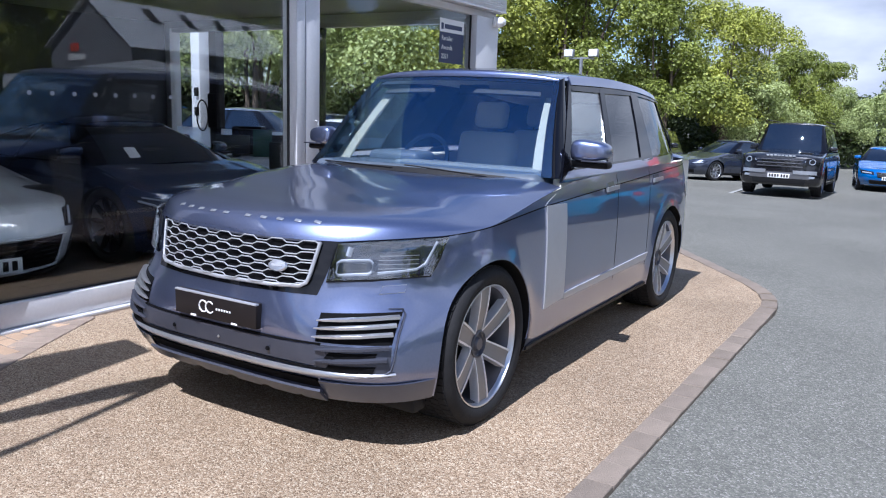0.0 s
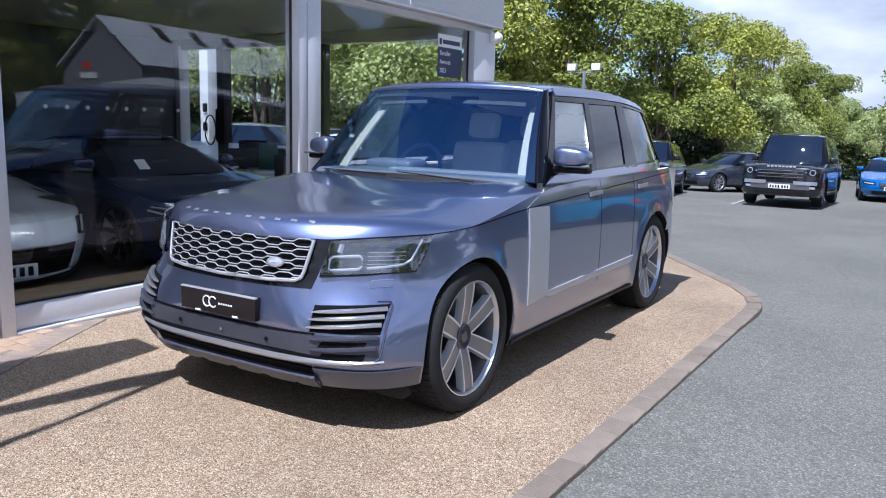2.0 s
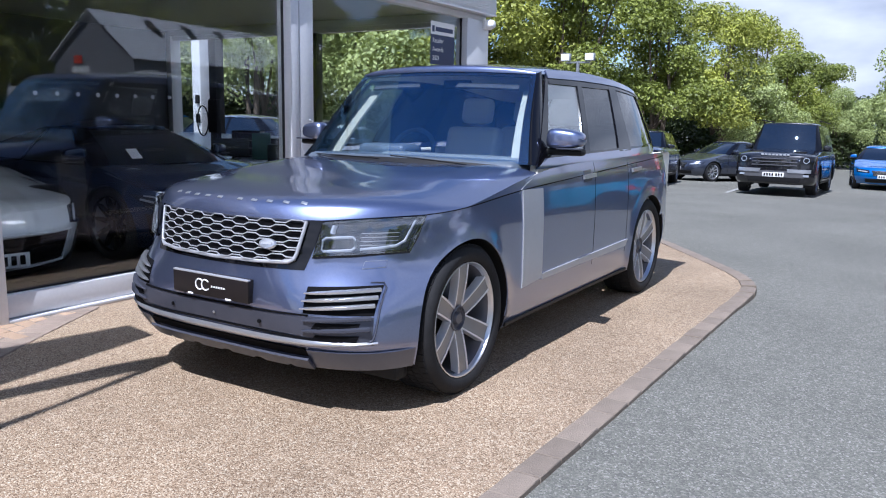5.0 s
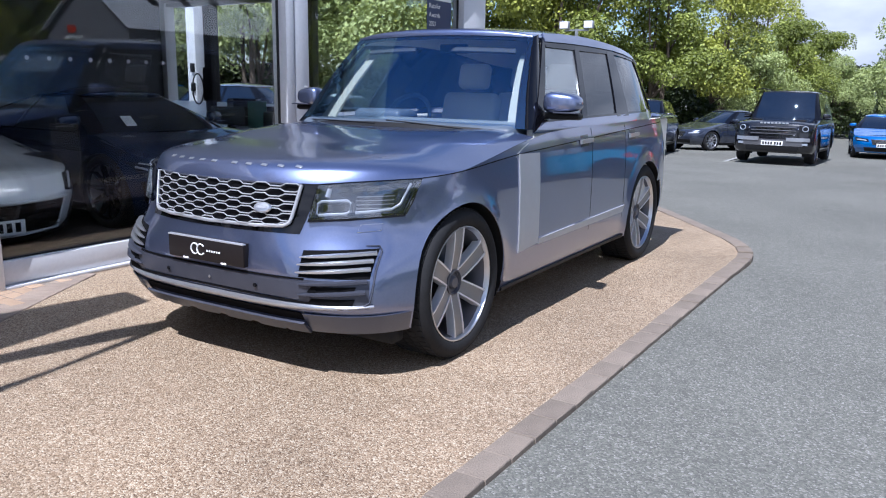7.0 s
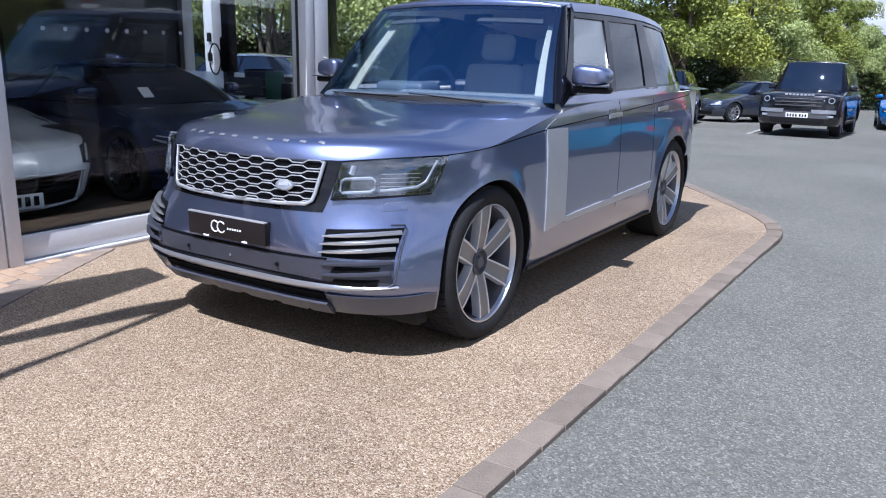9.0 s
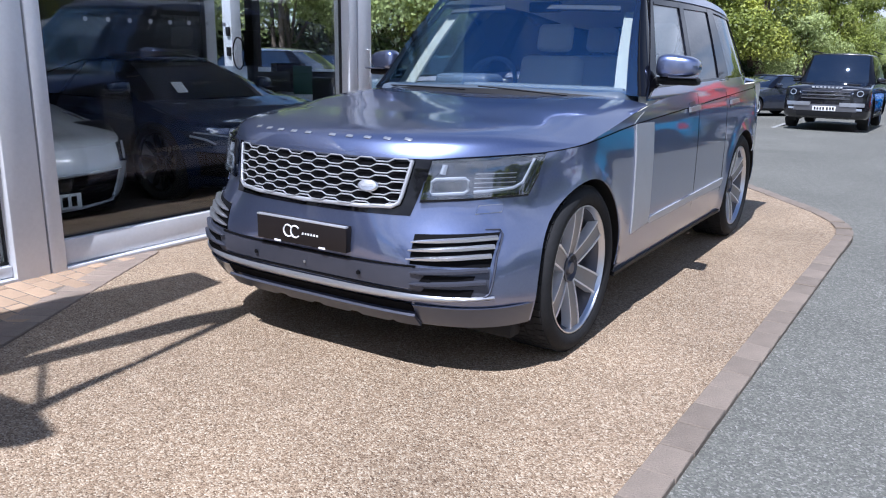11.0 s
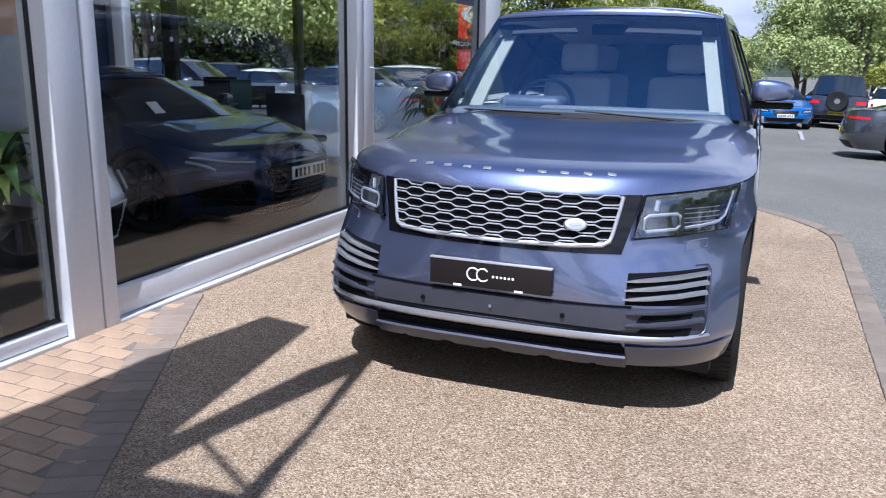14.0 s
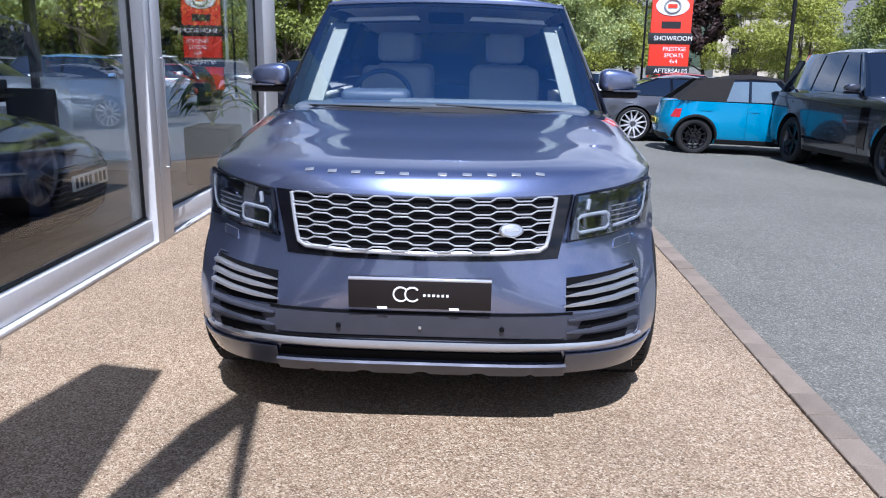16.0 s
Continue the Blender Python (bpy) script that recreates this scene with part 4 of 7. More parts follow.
for i, (a, b) in enumerate(zip(POSTS, POSTS[1:])):
    if b[0] - a[1] < 0.2:
        continue
    win = tagged(new("window_%d" % (i + 1)), "tall clear showroom pane reflecting the car park", "window", kind="structure")
    pane = part("pane", box(GX - 0.004, GX + 0.004, a[1] - 0.005, b[0] + 0.005, 0.10, 2.605), M_GLASS, win)
    pane.visible_shadow = False
# manifestation dots and a door pull on the pane
dots = tagged(new("dot_stickers"), "row of small pale dots stuck to the glass", "sticker")
for i in range(8):
    d = lathe([(0.0005, 0), (0.015, 0), (0.015, 0.0008), (0.0005, 0.0008)], 12)
    part("dot", d, M_SIGNGREY, dots).matrix_local = pose(GX + 0.0045, 3.005 + 0.155 * i, 1.516)
pull = tagged(part("door_pull", tube([(GX + 0.10, 5.60, 0.55), (GX + 0.125, 5.60, 0.55), (GX + 0.125, 5.60, 1.35), (GX + 0.10, 5.60, 1.35)], 0.008, 8), M_ALU), "long slim silver door pull on the aluminium post", "handle")
cctv = thing("wall_light", "small white bulkhead light on the building corner", "lamp")
part("backplate", box(GX + 0.09, GX + 0.13, 8.84, 8.98, 2.50, 2.62, 0.01), M_WHITE, cctv)
part("dome", lathe([(0.001, 0.10), (0.04, 0.09), (0.06, 0.05), (0.065, 0.0)], 14), M_WHITE, cctv).matrix_local = pose(GX + 0.13, 8.91, 2.56)
# sticker on the far pane
st = thing("window_sticker", "navy and white award sticker on the far pane", "sticker", pose(GX + 0.008, 8.04, 2.14, 90, 0, 90))
part("panel", box(-0.26, 0.26, -0.13, 0.21, -0.001, 0.001), M_SIGNBLUE, st)
part("header", box(-0.26, 0.26, 0.212, 0.36, -0.001, 0.001), M_WHITE, st)
part("logo_bar", box(-0.16, 0.22, 0.25, 0.30, 0.001, 0.002), M_SIGNBLUE, st)
part("logo_mark", box(-0.23, -0.18, 0.24, 0.31, 0.001, 0.002), M_SIGNBLUE, st)
for i, wtext in enumerate(("Retailer", "Awards", "2021")):
    words(wtext, 0.055, pose(-0.22, 0.12 - 0.10 * i, 0.002), M_WHITE, "lettering", st, "LEFT", 0.0005)

# ---- unseen shadow caster above the apron: plates cut to the shadow's outlines, moved up along the sun ----
SHIFT = Vector((SUN_FROM.x / SUN_FROM.z, SUN_FROM.y / SUN_FROM.z)) * 3.4


def high(poly):
    return [(x + SHIFT.x, y + SHIFT.y) for x, y in poly]


canopy = thing("entrance_canopy", "unseen steel plates overhead, cut to the outline of the shadow on the apron", "canopy")
part("blade", prism(high([(-4.17, 3.085), (-3.85, 3.035), (-3.76, 2.355), (-3.674, 1.741), (-3.61, 1.4), (-3.62, 1.2), (-4.3, -1.2), (-4.75, -1.2), (-4.34, 1.77), (-4.307, 2.289), (-4.263, 2.609)]), 3.40, 3.46), M_STEEL, canopy)
part("brace", prism(high([(-3.43, 2.86), (-3.33, 2.79), (-3.36, 2.50), (-3.525, 1.78), (-3.57, 1.45), (-3.72, 1.50), (-3.67, 1.75), (-3.635, 1.97), (-3.545, 2.53)]), 3.404, 3.456), M_STEEL, canopy)
part("brace", prism(high([(-3.40, 2.80), (-3.325, 2.79), (-3.13, 1.70), (-3.07, 1.45), (-3.16, 1.44), (-3.20, 1.72), (-3.226, 2.01), (-3.345, 2.55)]), 3.408, 3.452), M_STEEL, canopy)
part("tie_plate", prism(high([(-3.64, 1.46), (-3.14, 1.50), (-2.86, 1.42), (-2.88, 1.32), (-3.06, 1.14), (-3.3, 1.2), (-3.62, 1.22)]), 3.40, 3.46), M_STEEL, canopy)
part("tie_rod", tube([Vector((*high([(-3.52, 1.76)])[0], 3.43)), Vector((*high([(-3.16, 1.54)])[0], 3.43))], 0.016, 6), M_STEEL, canopy)
part("stub", prism(high([(-3.30, 1.2), (-3.10, 1.2), (-3.14, 0.2), (-3.26, 0.2)]), 3.40, 3.46), M_STEEL, canopy)
part("hanger", box(GX - 0.3, -4.1, -3.3, -3.2, 3.40, 3.48), M_STEEL, canopy)

# ---- cars ----
def place(x, y, heading, at=(0.0, 0.0)):
    """The pose of a car, one of whose own points stands at x, y, on the sloping ground."""
    th = math.atan2(heading[0], -heading[1])
    c, s = math.cos(th), math.sin(th)
    ox, oy = x - (c * at[0] - s * at[1]), y - (s * at[0] + c * at[1])
    mx, my = ox - s * 2.3, oy + c * 2.3
    e = 1.2
    nrm = Vector((-(ground_z(mx + e, my) - ground_z(mx - e, my)) / (2 * e), -(ground_z(mx, my + e) - ground_z(mx, my - e)) / (2 * e), 1)).normalized()
    back = Vector((-s, c, 0))
    back = (back - nrm * back.dot(nrm)).normalized()
    right = back.cross(nrm)
    z = ground_z(mx, my) - 2.3 * back.z
    m = Matrix((right, back, nrm)).transposed().to_4x4()
    m.translation = Vector((ox, oy, z))
    return m


HERO = Form(L=4.98, W=1.0, zs=0.25, zb=1.125, zh=0.945, zc=1.165, zr=1.715, Yc=1.55, Yrf=2.04, Yrr=4.56, Yt=4.85, Wr=0.70, Wb=0.925, crown=0.055, Yf=0.845, Yr=3.767, R=0.388, Ra=0.424,
            Df=0.82, nf=2.3, nlow=1.7, Dr=0.95, nr=2.5, ws=0.93, roofdrop=0.115,
            nose=[(0.2, 0.17), (0.30, 0.10), (0.40, 0.052), (0.55, 0.035), (0.70, 0.050), (0.80, 0.074), (0.92, 0.098), (0.96, 0.120)],
            tail=[(0.25, -0.12), (0.45, 0.0), (0.8, -0.02), (1.0, -0.08), (1.15, -0.12)],
            half=[(0.22, 0.920), (0.35, 0.948), (0.55, 0.963), (0.80, 0.964), (0.98, 0.957), (1.04, 0.951), (1.13, 0.932)],
            top=[(0.0, 0.943), (0.35, 0.945), (0.7, 0.960), (1.1, 1.012), (1.5, 1.072), (1.9, 1.115), (2.4, 1.130), (4.84, 1.145), (5.0, 1.145)])


TALL = Form(L=5.0, W=1.0, zs=0.27, zb=1.165, zh=0.985, zc=1.205, zr=1.815, Yc=1.55, Yrf=2.24, Yrr=4.58, Yt=4.87, Wr=0.705, Wb=0.945, crown=0.055, Yf=0.845, Yr=3.767, R=0.388, Ra=0.452,
            Df=0.82, nf=2.3, nlow=0.9, Dr=0.60, nr=2.5, ws=0.93, roofdrop=0.095,
            nose=[(0.2, 0.17), (0.30, 0.08), (0.40, 0.02), (0.55, 0.0), (0.70, 0.03), (0.80, 0.075), (0.94, 0.135), (1.0, 0.165)],
            tail=[(0.25, -0.12), (0.45, 0.0), (0.8, -0.02), (1.0, -0.08), (1.19, -0.12)],
            half=[(0.22, 0.945), (0.35, 0.982), (0.55, 1.0), (0.80, 1.0), (1.02, 0.99), (1.08, 0.982), (1.17, 0.957)])


def hero_car():
    """The large car on the gravel, with its open cabin behind real glass."""
    f = HERO
    clear, dark = M_CARGLASS, M_PRIVACY
    wins = [([(1.84, 1.185), (2.47, 1.190), (2.71, 1.640), (2.22, 1.640)], M_SIDEGLASS), ([(2.56, 1.190), (3.13, 1.200), (3.33, 1.640), (2.79, 1.640)], dark), ([(3.40, 1.205), (4.22, 1.225), (4.04, 1.622), (3.47, 1.640)], dark)]
    wheels = wheel_meshes(f.R, 0.275, 0.296, 6, M_WHEEL, M_WHEELIN, "split", True)
    wheels["web"].materials[0] = M_SPOKEFACE
    wheels["well"].materials[0] = M_WHEELIN
    wheels["half"], wheels["spin"] = 0.178, 2.0
    wheels["barrel"].materials[0] = M_SILVER
    car = build_car("parked_car", "blue-grey metallic luxury four-by-four with silver side vents, on the gravel", "car", pose(-2.637, 2.474, 0, 0, 0, 0.6), f, M_PAINT, 0.028, wheels, clear, "", wins, hollow=True, mirror=False, lamps=False, face=False)
    mirrors(car, f, M_PAINT, 0.92, 1.93, 1.270)
    for sx in (1, -1):
        for nm, c, mt in (("b_pillar", [(2.47, 1.18), (2.56, 1.18), (2.79, 1.66), (2.71, 1.66)], M_BLACKGLOSS), ("c_pillar", [(3.13, 1.18), (3.40, 1.18), (3.47, 1.66), (3.33, 1.66)], M_BLACKGLOSS),
                          ("d_pillar", [(4.22, 1.18), (4.70, 1.18), (4.42, 1.60), (4.04, 1.64)], M_BLACKGLOSS), ("shoulder", [(1.71, 1.112), (4.70, 1.125), (4.66, 1.208), (1.84, 1.172)], M_PAINT), ("belt_trim", [(1.80, 1.172), (4.66, 1.208), (4.65, 1.224), (1.84, 1.186)], M_BLACKGLOSS),
                          ("quarter_trim", [(1.71, 1.12), (1.87, 1.17), (2.25, 1.66), (2.25, 1.70)], M_BLACKGLOSS)):
            part(nm, solid(grid(quad(f.cabin, c, off=0.004, sx=sx), 10, 8), 0.012), mt, car)
        def rail(u, v, lo, hi, off, sx=sx):
            y = 2.25 + 2.25 * u
            k = (y - f.Yrf) / (f.Yrr - f.Yrf)
            top = f.zr + 0.045 * math.sin(math.pi * min(1, k * 1.15 + 0.02)) - f.roofdrop * k * k - 0.008
            low = 1.640 if y < 3.47 else 1.640 - 0.060 * (y - 3.47)
            z = low + (top - low) * (lo + (hi - lo) * v)
            p = f.cabin(y, min(z, f.zr), off, sx)
            return Vector((p.x - sx * 0.5 * max(0.0, z - f.zr), p.y, max(z, p.z)))
        part("window_frame", solid(grid(lambda u, v: rail(u, v, -0.05, 0.35, 0.003), 24, 2), 0.012), M_BLACKGLOSS, car)
        part("roof_rail", solid(grid(lambda u, v: rail(u, v, 0.35, 1.0, 0.010), 24, 4), 0.014), M_PAINT, car)
        # vent blade and rising strip
        part("side_vent", solid(grid(quad(f.side, [(1.455, 0.445), (1.715, 0.465), (1.70, 1.006), (1.435, 1.014)], off=0.008, sx=sx), 4, 16), 0.010), M_SATIN, car, "satin silver vertical side vent")
        part("side_strip", solid(grid(quad(f.side, [(1.721, 0.455), (3.22, 0.462), (3.26, 0.512), (1.719, 0.49)], off=0.010, sx=sx), 24, 3), 0.012), M_SATIN, car, "satin silver door strip")
        part("waist_line", tube([f.side(0.46 + 4.07 * i / 44, 0.948 + 0.066 * smooth(0.0, 1.0, i / 12) * 0.45 + 0.036 * (4.07 * i / 44), 0.0012, sx) for i in range(45)], 0.0035, 4), M_INK, car)
        part("bonnet_seam", tube([f.side(1.40 + 0.17 * (i / 8) ** 1.5, 0.995 + 0.070 * i / 8, 0.0005, sx) for i in range(9)], 0.002, 4), M_SATIN, car)
        for y in (2.33, 3.30):
            part("door_handle", solid(grid(quad(f.side, [(y, 1.022), (y + 0.21, 1.028), (y + 0.21, 1.056), (y, 1.05)], off=0.020, sx=sx), 6, 3), 0.014), M_STRIP, car)
            part("handle_cup", solid(grid(quad(f.side, [(y + 0.02, 1.0), (y + 0.16, 1.005), (y + 0.15, 1.08), (y + 0.03, 1.075)], off=0.003, sx=sx), 4, 3), 0.004), M_LOWER, car)
        for y in (2.56, 3.24):
            part("shut_line", tube([f.side(y, 0.42 + 0.70 * i / 10, 0.0002, sx) for i in range(11)], 0.0018, 4), M_INK, car)
        # arch lips
        for yw in (f.Yf, f.Yr):
            lip = [f.side(yw - math.cos(a) * f.Ra, f.R + math.sin(a) * f.Ra, -0.004, sx) for a in [math.pi * (1.05 - 1.10 * i / 28) for i in range(29)]]
            part("arch_lip", tube(lip, 0.0035, 6), M_PAINT, car)
        # headlight
        c = [(sx * 0.532, 0.767), (sx * 0.852, 0.792), (sx * 0.878, 0.940), (sx * 0.560, 0.918)]
        lamp = part("headlight", solid(grid(quad(f.front, c, off=0.006), 18, 8), 0.010), M_LAMPIN, car, "clear headlight with pale tube signature")
        ring = [(0.571, 0.79), (0.673, 0.798), (0.686, 0.812), (0.684, 0.848), (0.673, 0.858), (0.576, 0.852), (0.564, 0.842), (0.562, 0.80)]
        part("light_ring", tube([f.front(sx * x, z, 0.024) for x, z in ring], 0.0068, 6, closed=True, flat=0.6), M_LED, lamp)
        part("light_tube", tube([f.front(sx * x, z, 0.024) for x, z in ((0.704, 0.803), (0.761, 0.809), (0.815, 0.817), (0.838, 0.84), (0.850, 0.89), (0.858, 0.928))], 0.0065, 6, flat=0.6), M_LED, lamp)
        part("light_tube", tube([f.front(sx * x, z, 0.024) for x, z in ((0.598, 0.872), (0.604, 0.908))], 0.013, 6, flat=0.6), M_LED, lamp)
        for i in range(4):
            x = 0.635 + 0.050 * i
            part("lens_block", solid(grid(quad(f.front, [(sx * x, 0.893), (sx * (x + 0.035), 0.897), (sx * (x + 0.037), 0.918), (sx * (x + 0.002), 0.914)], off=0.022), 3, 2), 0.010), M_BLACKGLOSS if i < 3 else M_LAMPIN, lamp)
        part("projector", solid(grid(quad(f.front, [(sx * 0.585, 0.806), (sx * 0.664, 0.814), (sx * 0.664, 0.842), (sx * 0.585, 0.838)], off=0.014), 3, 2), 0.008), M_BLACKGLOSS, lamp)
        for i in range(4):
            z = 0.822 + 0.018 * i
            part("fin", tube([f.front(sx * x, z + 0.02 * (x - 0.73), 0.014) for x in (0.704, 0.744, 0.788, 0.822)], 0.0022, 4), M_STRIP, lamp)
        cover = part("lamp_cover", solid(grid(quad(f.front, [(sx * 0.530, 0.765), (sx * 0.855, 0.790), (sx * 0.882, 0.942), (sx * 0.558, 0.920)], off=0.034), 18, 8), 0.004), M_LAMPGLASS, lamp)
        cover.visible_shadow = False
        part("lamp_edge", tube([f.front(sx * x, z, 0.018) for x, z in ((0.530, 0.765), (0.691, 0.777), (0.855, 0.790), (0.870, 0.86), (0.882, 0.942), (0.726, 0.932), (0.558, 0.920), (0.546, 0.85))], 0.010, 6, closed=True), M_BLACKGLOSS, lamp)
        # washer cover
        part("washer_cover", solid(grid(quad(f.front, [(sx * 0.725, 0.716), (sx * 0.80, 0.722), (sx * 0.80, 0.752), (sx * 0.73, 0.748)], off=0.004), 4, 2), 0.003), M_PAINT, car)
        part("washer_seam", tube([f.front(sx * x, z, 0.003) for x, z in ((0.725, 0.716), (0.80, 0.722), (0.80, 0.752), (0.73, 0.748))], 0.002, 4, closed=True), M_SILVER, car)
        # corner intake with blades
        # The intake has no depth: its inner darkness is a black patch.
        vent = part("corner_intake", solid(grid(quad(f.front, [(sx * 0.535, 0.518), (sx * 0.820, 0.515), (sx * 0.816, 0.645), (sx * 0.535, 0.636)], off=0.002), 12, 6), 0.004), M_INK, car)
        part("intake_panel", solid(grid(quad(f.front, [(sx * 0.53, 0.405), (sx * 0.828, 0.380), (sx * 0.822, 0.508), (sx * 0.55, 0.508)], off=0.003), 12, 6), 0.005), M_DARKGREY, vent)
        for z, h in ((0.468, 0.030), (0.415, 0.026)):
            part("intake_slot", solid(grid(quad(f.front, [(sx * 0.58, z - h / 2), (sx * 0.77, z - h / 2 - 0.004), (sx * 0.78, z + h / 2), (sx * 0.60, z + h / 2 - 0.004)], off=0.008), 8, 2), 0.003), M_INK, vent)
        for z, mt, xi in ((0.604, M_SILVER, 0.530), (0.572, M_SILVER, 0.526), (0.538, M_SILVER, 0.522), (0.487, M_DARKGREY, 0.54), (0.440, M_DARKGREY, 0.54)):
            pts = [f.front(sx * (xi + (0.812 - xi) * t), z + 0.018 * t, 0.014) for t in (0, 0.12, 0.35, 0.65, 1)]
            part("blade", tube(pts, [0.003, 0.007, 0.010, 0.011, 0.011], 6, flat=1.5), mt, vent)
    # grille
    surround = part("grille_surround", solid(grid(quad(f.front, [(-0.500, 0.704), (0.500, 0.704), (0.556, 0.930), (-0.556, 0.930)], off=0.003), 24, 8), 0.006), M_BLACKGLOSS, car)
    # Flat black backing in place of the dark cavity behind the mesh.
    backing = part("grille", solid(grid(quad(f.front, [(-0.440, 0.736), (0.440, 0.736), (0.482, 0.917), (-0.482, 0.917)], off=0.005), 20, 6), 0.003), M_INK, car, "black grille with silver hexagon mesh in a silver frame")
    edge = [(-0.483, 0.922), (-0.471, 0.852), (-0.457, 0.777), (-0.449, 0.750), (-0.423, 0.735), (-0.29, 0.730), (0.0, 0.728), (0.29, 0.730), (0.423, 0.735), (0.449, 0.750), (0.457, 0.777), (0.471, 0.852), (0.483, 0.922)]
    part("grille_frame", tube([f.front(x, z, 0.016) for x, z in edge], 0.0090, 8, flat=0.8), M_SATIN, backing)
    part("grille_top_edge", tube([f.front(-0.483 + 0.966 * i / 24, 0.924, 0.010) for i in range(25)], 0.005, 6), M_DARKGREY, backing)
    def wave(x, r, period=0.146):
        q = (x / period + 0.5 * (r % 2)) % 1.0
        q = abs(q - 0.5)
        return 0.0056 * min(1.0, max(-1.0, (q - 0.25) / 0.08))
    for r in range(9):
        z0 = 0.741 + 0.0221 * r
        half = 0.443 + 0.034 * (z0 - 0.741) / 0.18
        xs = [-half] + [0.146 * (k / 2 + c) for k in range(-8, 9) for c in (-0.08 - 0.25, 0.08 - 0.25)] + [half]
        pts = [f.front(x, z0 + wave(x, r), 0.020) for x in sorted(xs) if abs(x) <= half]
        part("mesh_bar", tube(pts, 0.0030, 6), M_SATIN, backing)
    # oval badge, plain
    bd = lathe([(0.001, 0.012), (0.85, 0.010), (1.0, 0.004), (1.0, 0.0)], 28, axis="z")
    for v in bd.verts:
        v.co = Vector((v.co.x * 0.046, v.co.y * 0.026, v.co.z))
    p = f.front(0.318, 0.812, 0.026)
    badge = part("badge", bd, M_SILVER, car, "plain silver oval badge")
    badge.matrix_local = pose(p.x, p.y, p.z, 66, 0, 14)
    part("badge_bar", box(-0.026, 0.026, -0.006, 0.006, 0.0105, 0.0125), M_SIGNGREY, badge)
    # bonnet marks: plain raised bars
    for i in range(10):
        x = -0.43 + 0.86 * (i + (0.55 if i > 4 else 0)) / 9.55
        sn = abs(x) / f.half_at(0.945)
        q = math.asin(min(1, sn ** (f.sq(0.945) / 2)))
        u = 0.5 + math.copysign(q, x) / math.pi
        a, b = f.bonnet(u, 0.022), f.bonnet(u, 0.042)
        up = (b - a).normalized()
        rt = (f.bonnet(min(1, u + 0.01), 0.04) - f.bonnet(max(0, u - 0.01), 0.04)).normalized()
        nm = rt.cross(up).normalized()
        rt = up.cross(nm)
        mk = box(-0.017, 0.017, -0.008, 0.008, 0.0, 0.003, 0.001)
        o = part("bonnet_mark", mk, M_STRIP, car)
        m4 = Matrix((rt, up, nm)).transposed().to_4x4()
        m4.translation = f.bonnet(u, 0.032)
        o.matrix_local = m4
    # lower bumper
    part("bumper_seam", tube([f.front(-0.56 + 1.12 * i / 24, 0.510, 0.002) for i in range(25)], 0.006, 4, flat=1.0), M_INK, car)
    part("bumper_band", solid(grid(quad(f.front, [(-0.60, 0.418), (0.60, 0.418), (0.58, 0.502), (-0.58, 0.502)], off=0.006), 24, 5), 0.008), M_DARKGREY, car, "satin dark bumper band with parking sensors")
    part("band_shadow_gap", tube([f.front(-0.72 + 1.44 * i / 30, 0.409 - 0.010 * abs(-1 + i / 15) ** 2, 0.004) for i in range(31)], 0.006, 4), M_INK, car)
    part("bumper_strip", solid(grid(lambda u, v: f.front(-0.84 + 1.68 * u, 0.354 + 0.040 * v + (0.026 * (1 - v) + 0.006) * abs(2 * u - 1) ** 2.4, 0.006 + 0.010 * math.sin(math.pi * v)), 36, 5), 0.008), M_STRIP, car, "satin silver strip across the bumper")
    for sx in (1, -1):
        part("intake_frame", tube([f.front(sx * x, z, 0.006) for x, z in ((0.78, 0.392), (0.812, 0.394), (0.828, 0.410), (0.833, 0.45), (0.830, 0.55), (0.825, 0.635), (0.812, 0.655), (0.77, 0.657))], [0.004, 0.0055, 0.0055, 0.005, 0.005, 0.004, 0.003, 0.002], 6), M_DARKGREY, car, "thin satin frame round the corner intake")
    # The slot is a black patch too, dark as an opening would be.
    part("lower_slot", solid(grid(quad(f.front, [(-0.545, 0.310), (0.545, 0.310), (0.53, 0.349), (-0.53, 0.349)], off=0.004), 20, 3), 0.004), M_INK, car)
    def edge_s(z, test):
        lo, hi = 0.0, 0.3
        for _ in range(30):
            mid = (lo + hi) / 2
            lo, hi = (mid, hi) if test(*f.plan(mid, z)) else (lo, mid)
        return lo
    for sx in (1, -1):
        def skirt(u, v, sx=sx):
            z = 0.245 + 0.098 * v
            s0 = edge_s(z, lambda x, y: x < 0.545)
            s1 = edge_s(z, lambda x, y: y < f.Yf - math.sqrt(f.Ra**2 - (z - f.R) ** 2) - 0.004)
            x, y = f.plan(s0 + (s1 - s0) * u, z)
            return Vector((sx * (x + 0.014 * u), y - 0.014 * (1 - 0.6 * u), z))
        part("bumper_lower", solid(grid(skirt, 16, 4), 0.008), M_LOWER, car, "dark grey lower bumper corner")
        part("air_deflector", box(min(sx * 0.55, sx * 0.86), max(sx * 0.55, sx * 0.86), 0.36, 0.46, 0.172, 0.262, 0.02), M_BLACK, car)
    sk = grid(lambda u, v: f.front(-0.545 + 1.09 * u, 0.250 + 0.062 * v + 0.012 * (1 - v) * (1 if abs((u * 5) % 1 - 0.5) < 0.12 and 0.1 < u < 0.9 else 0), 0.010 + 0.012 * v), 60, 4)
    part("skid_plate", solid(sk, 0.012), M_DARKGREY, car, "grey skid plate under the bumper")
    for x in (-0.62, -0.30, 0.30, 0.62):
        p = f.front(x, 0.455, 0.010)
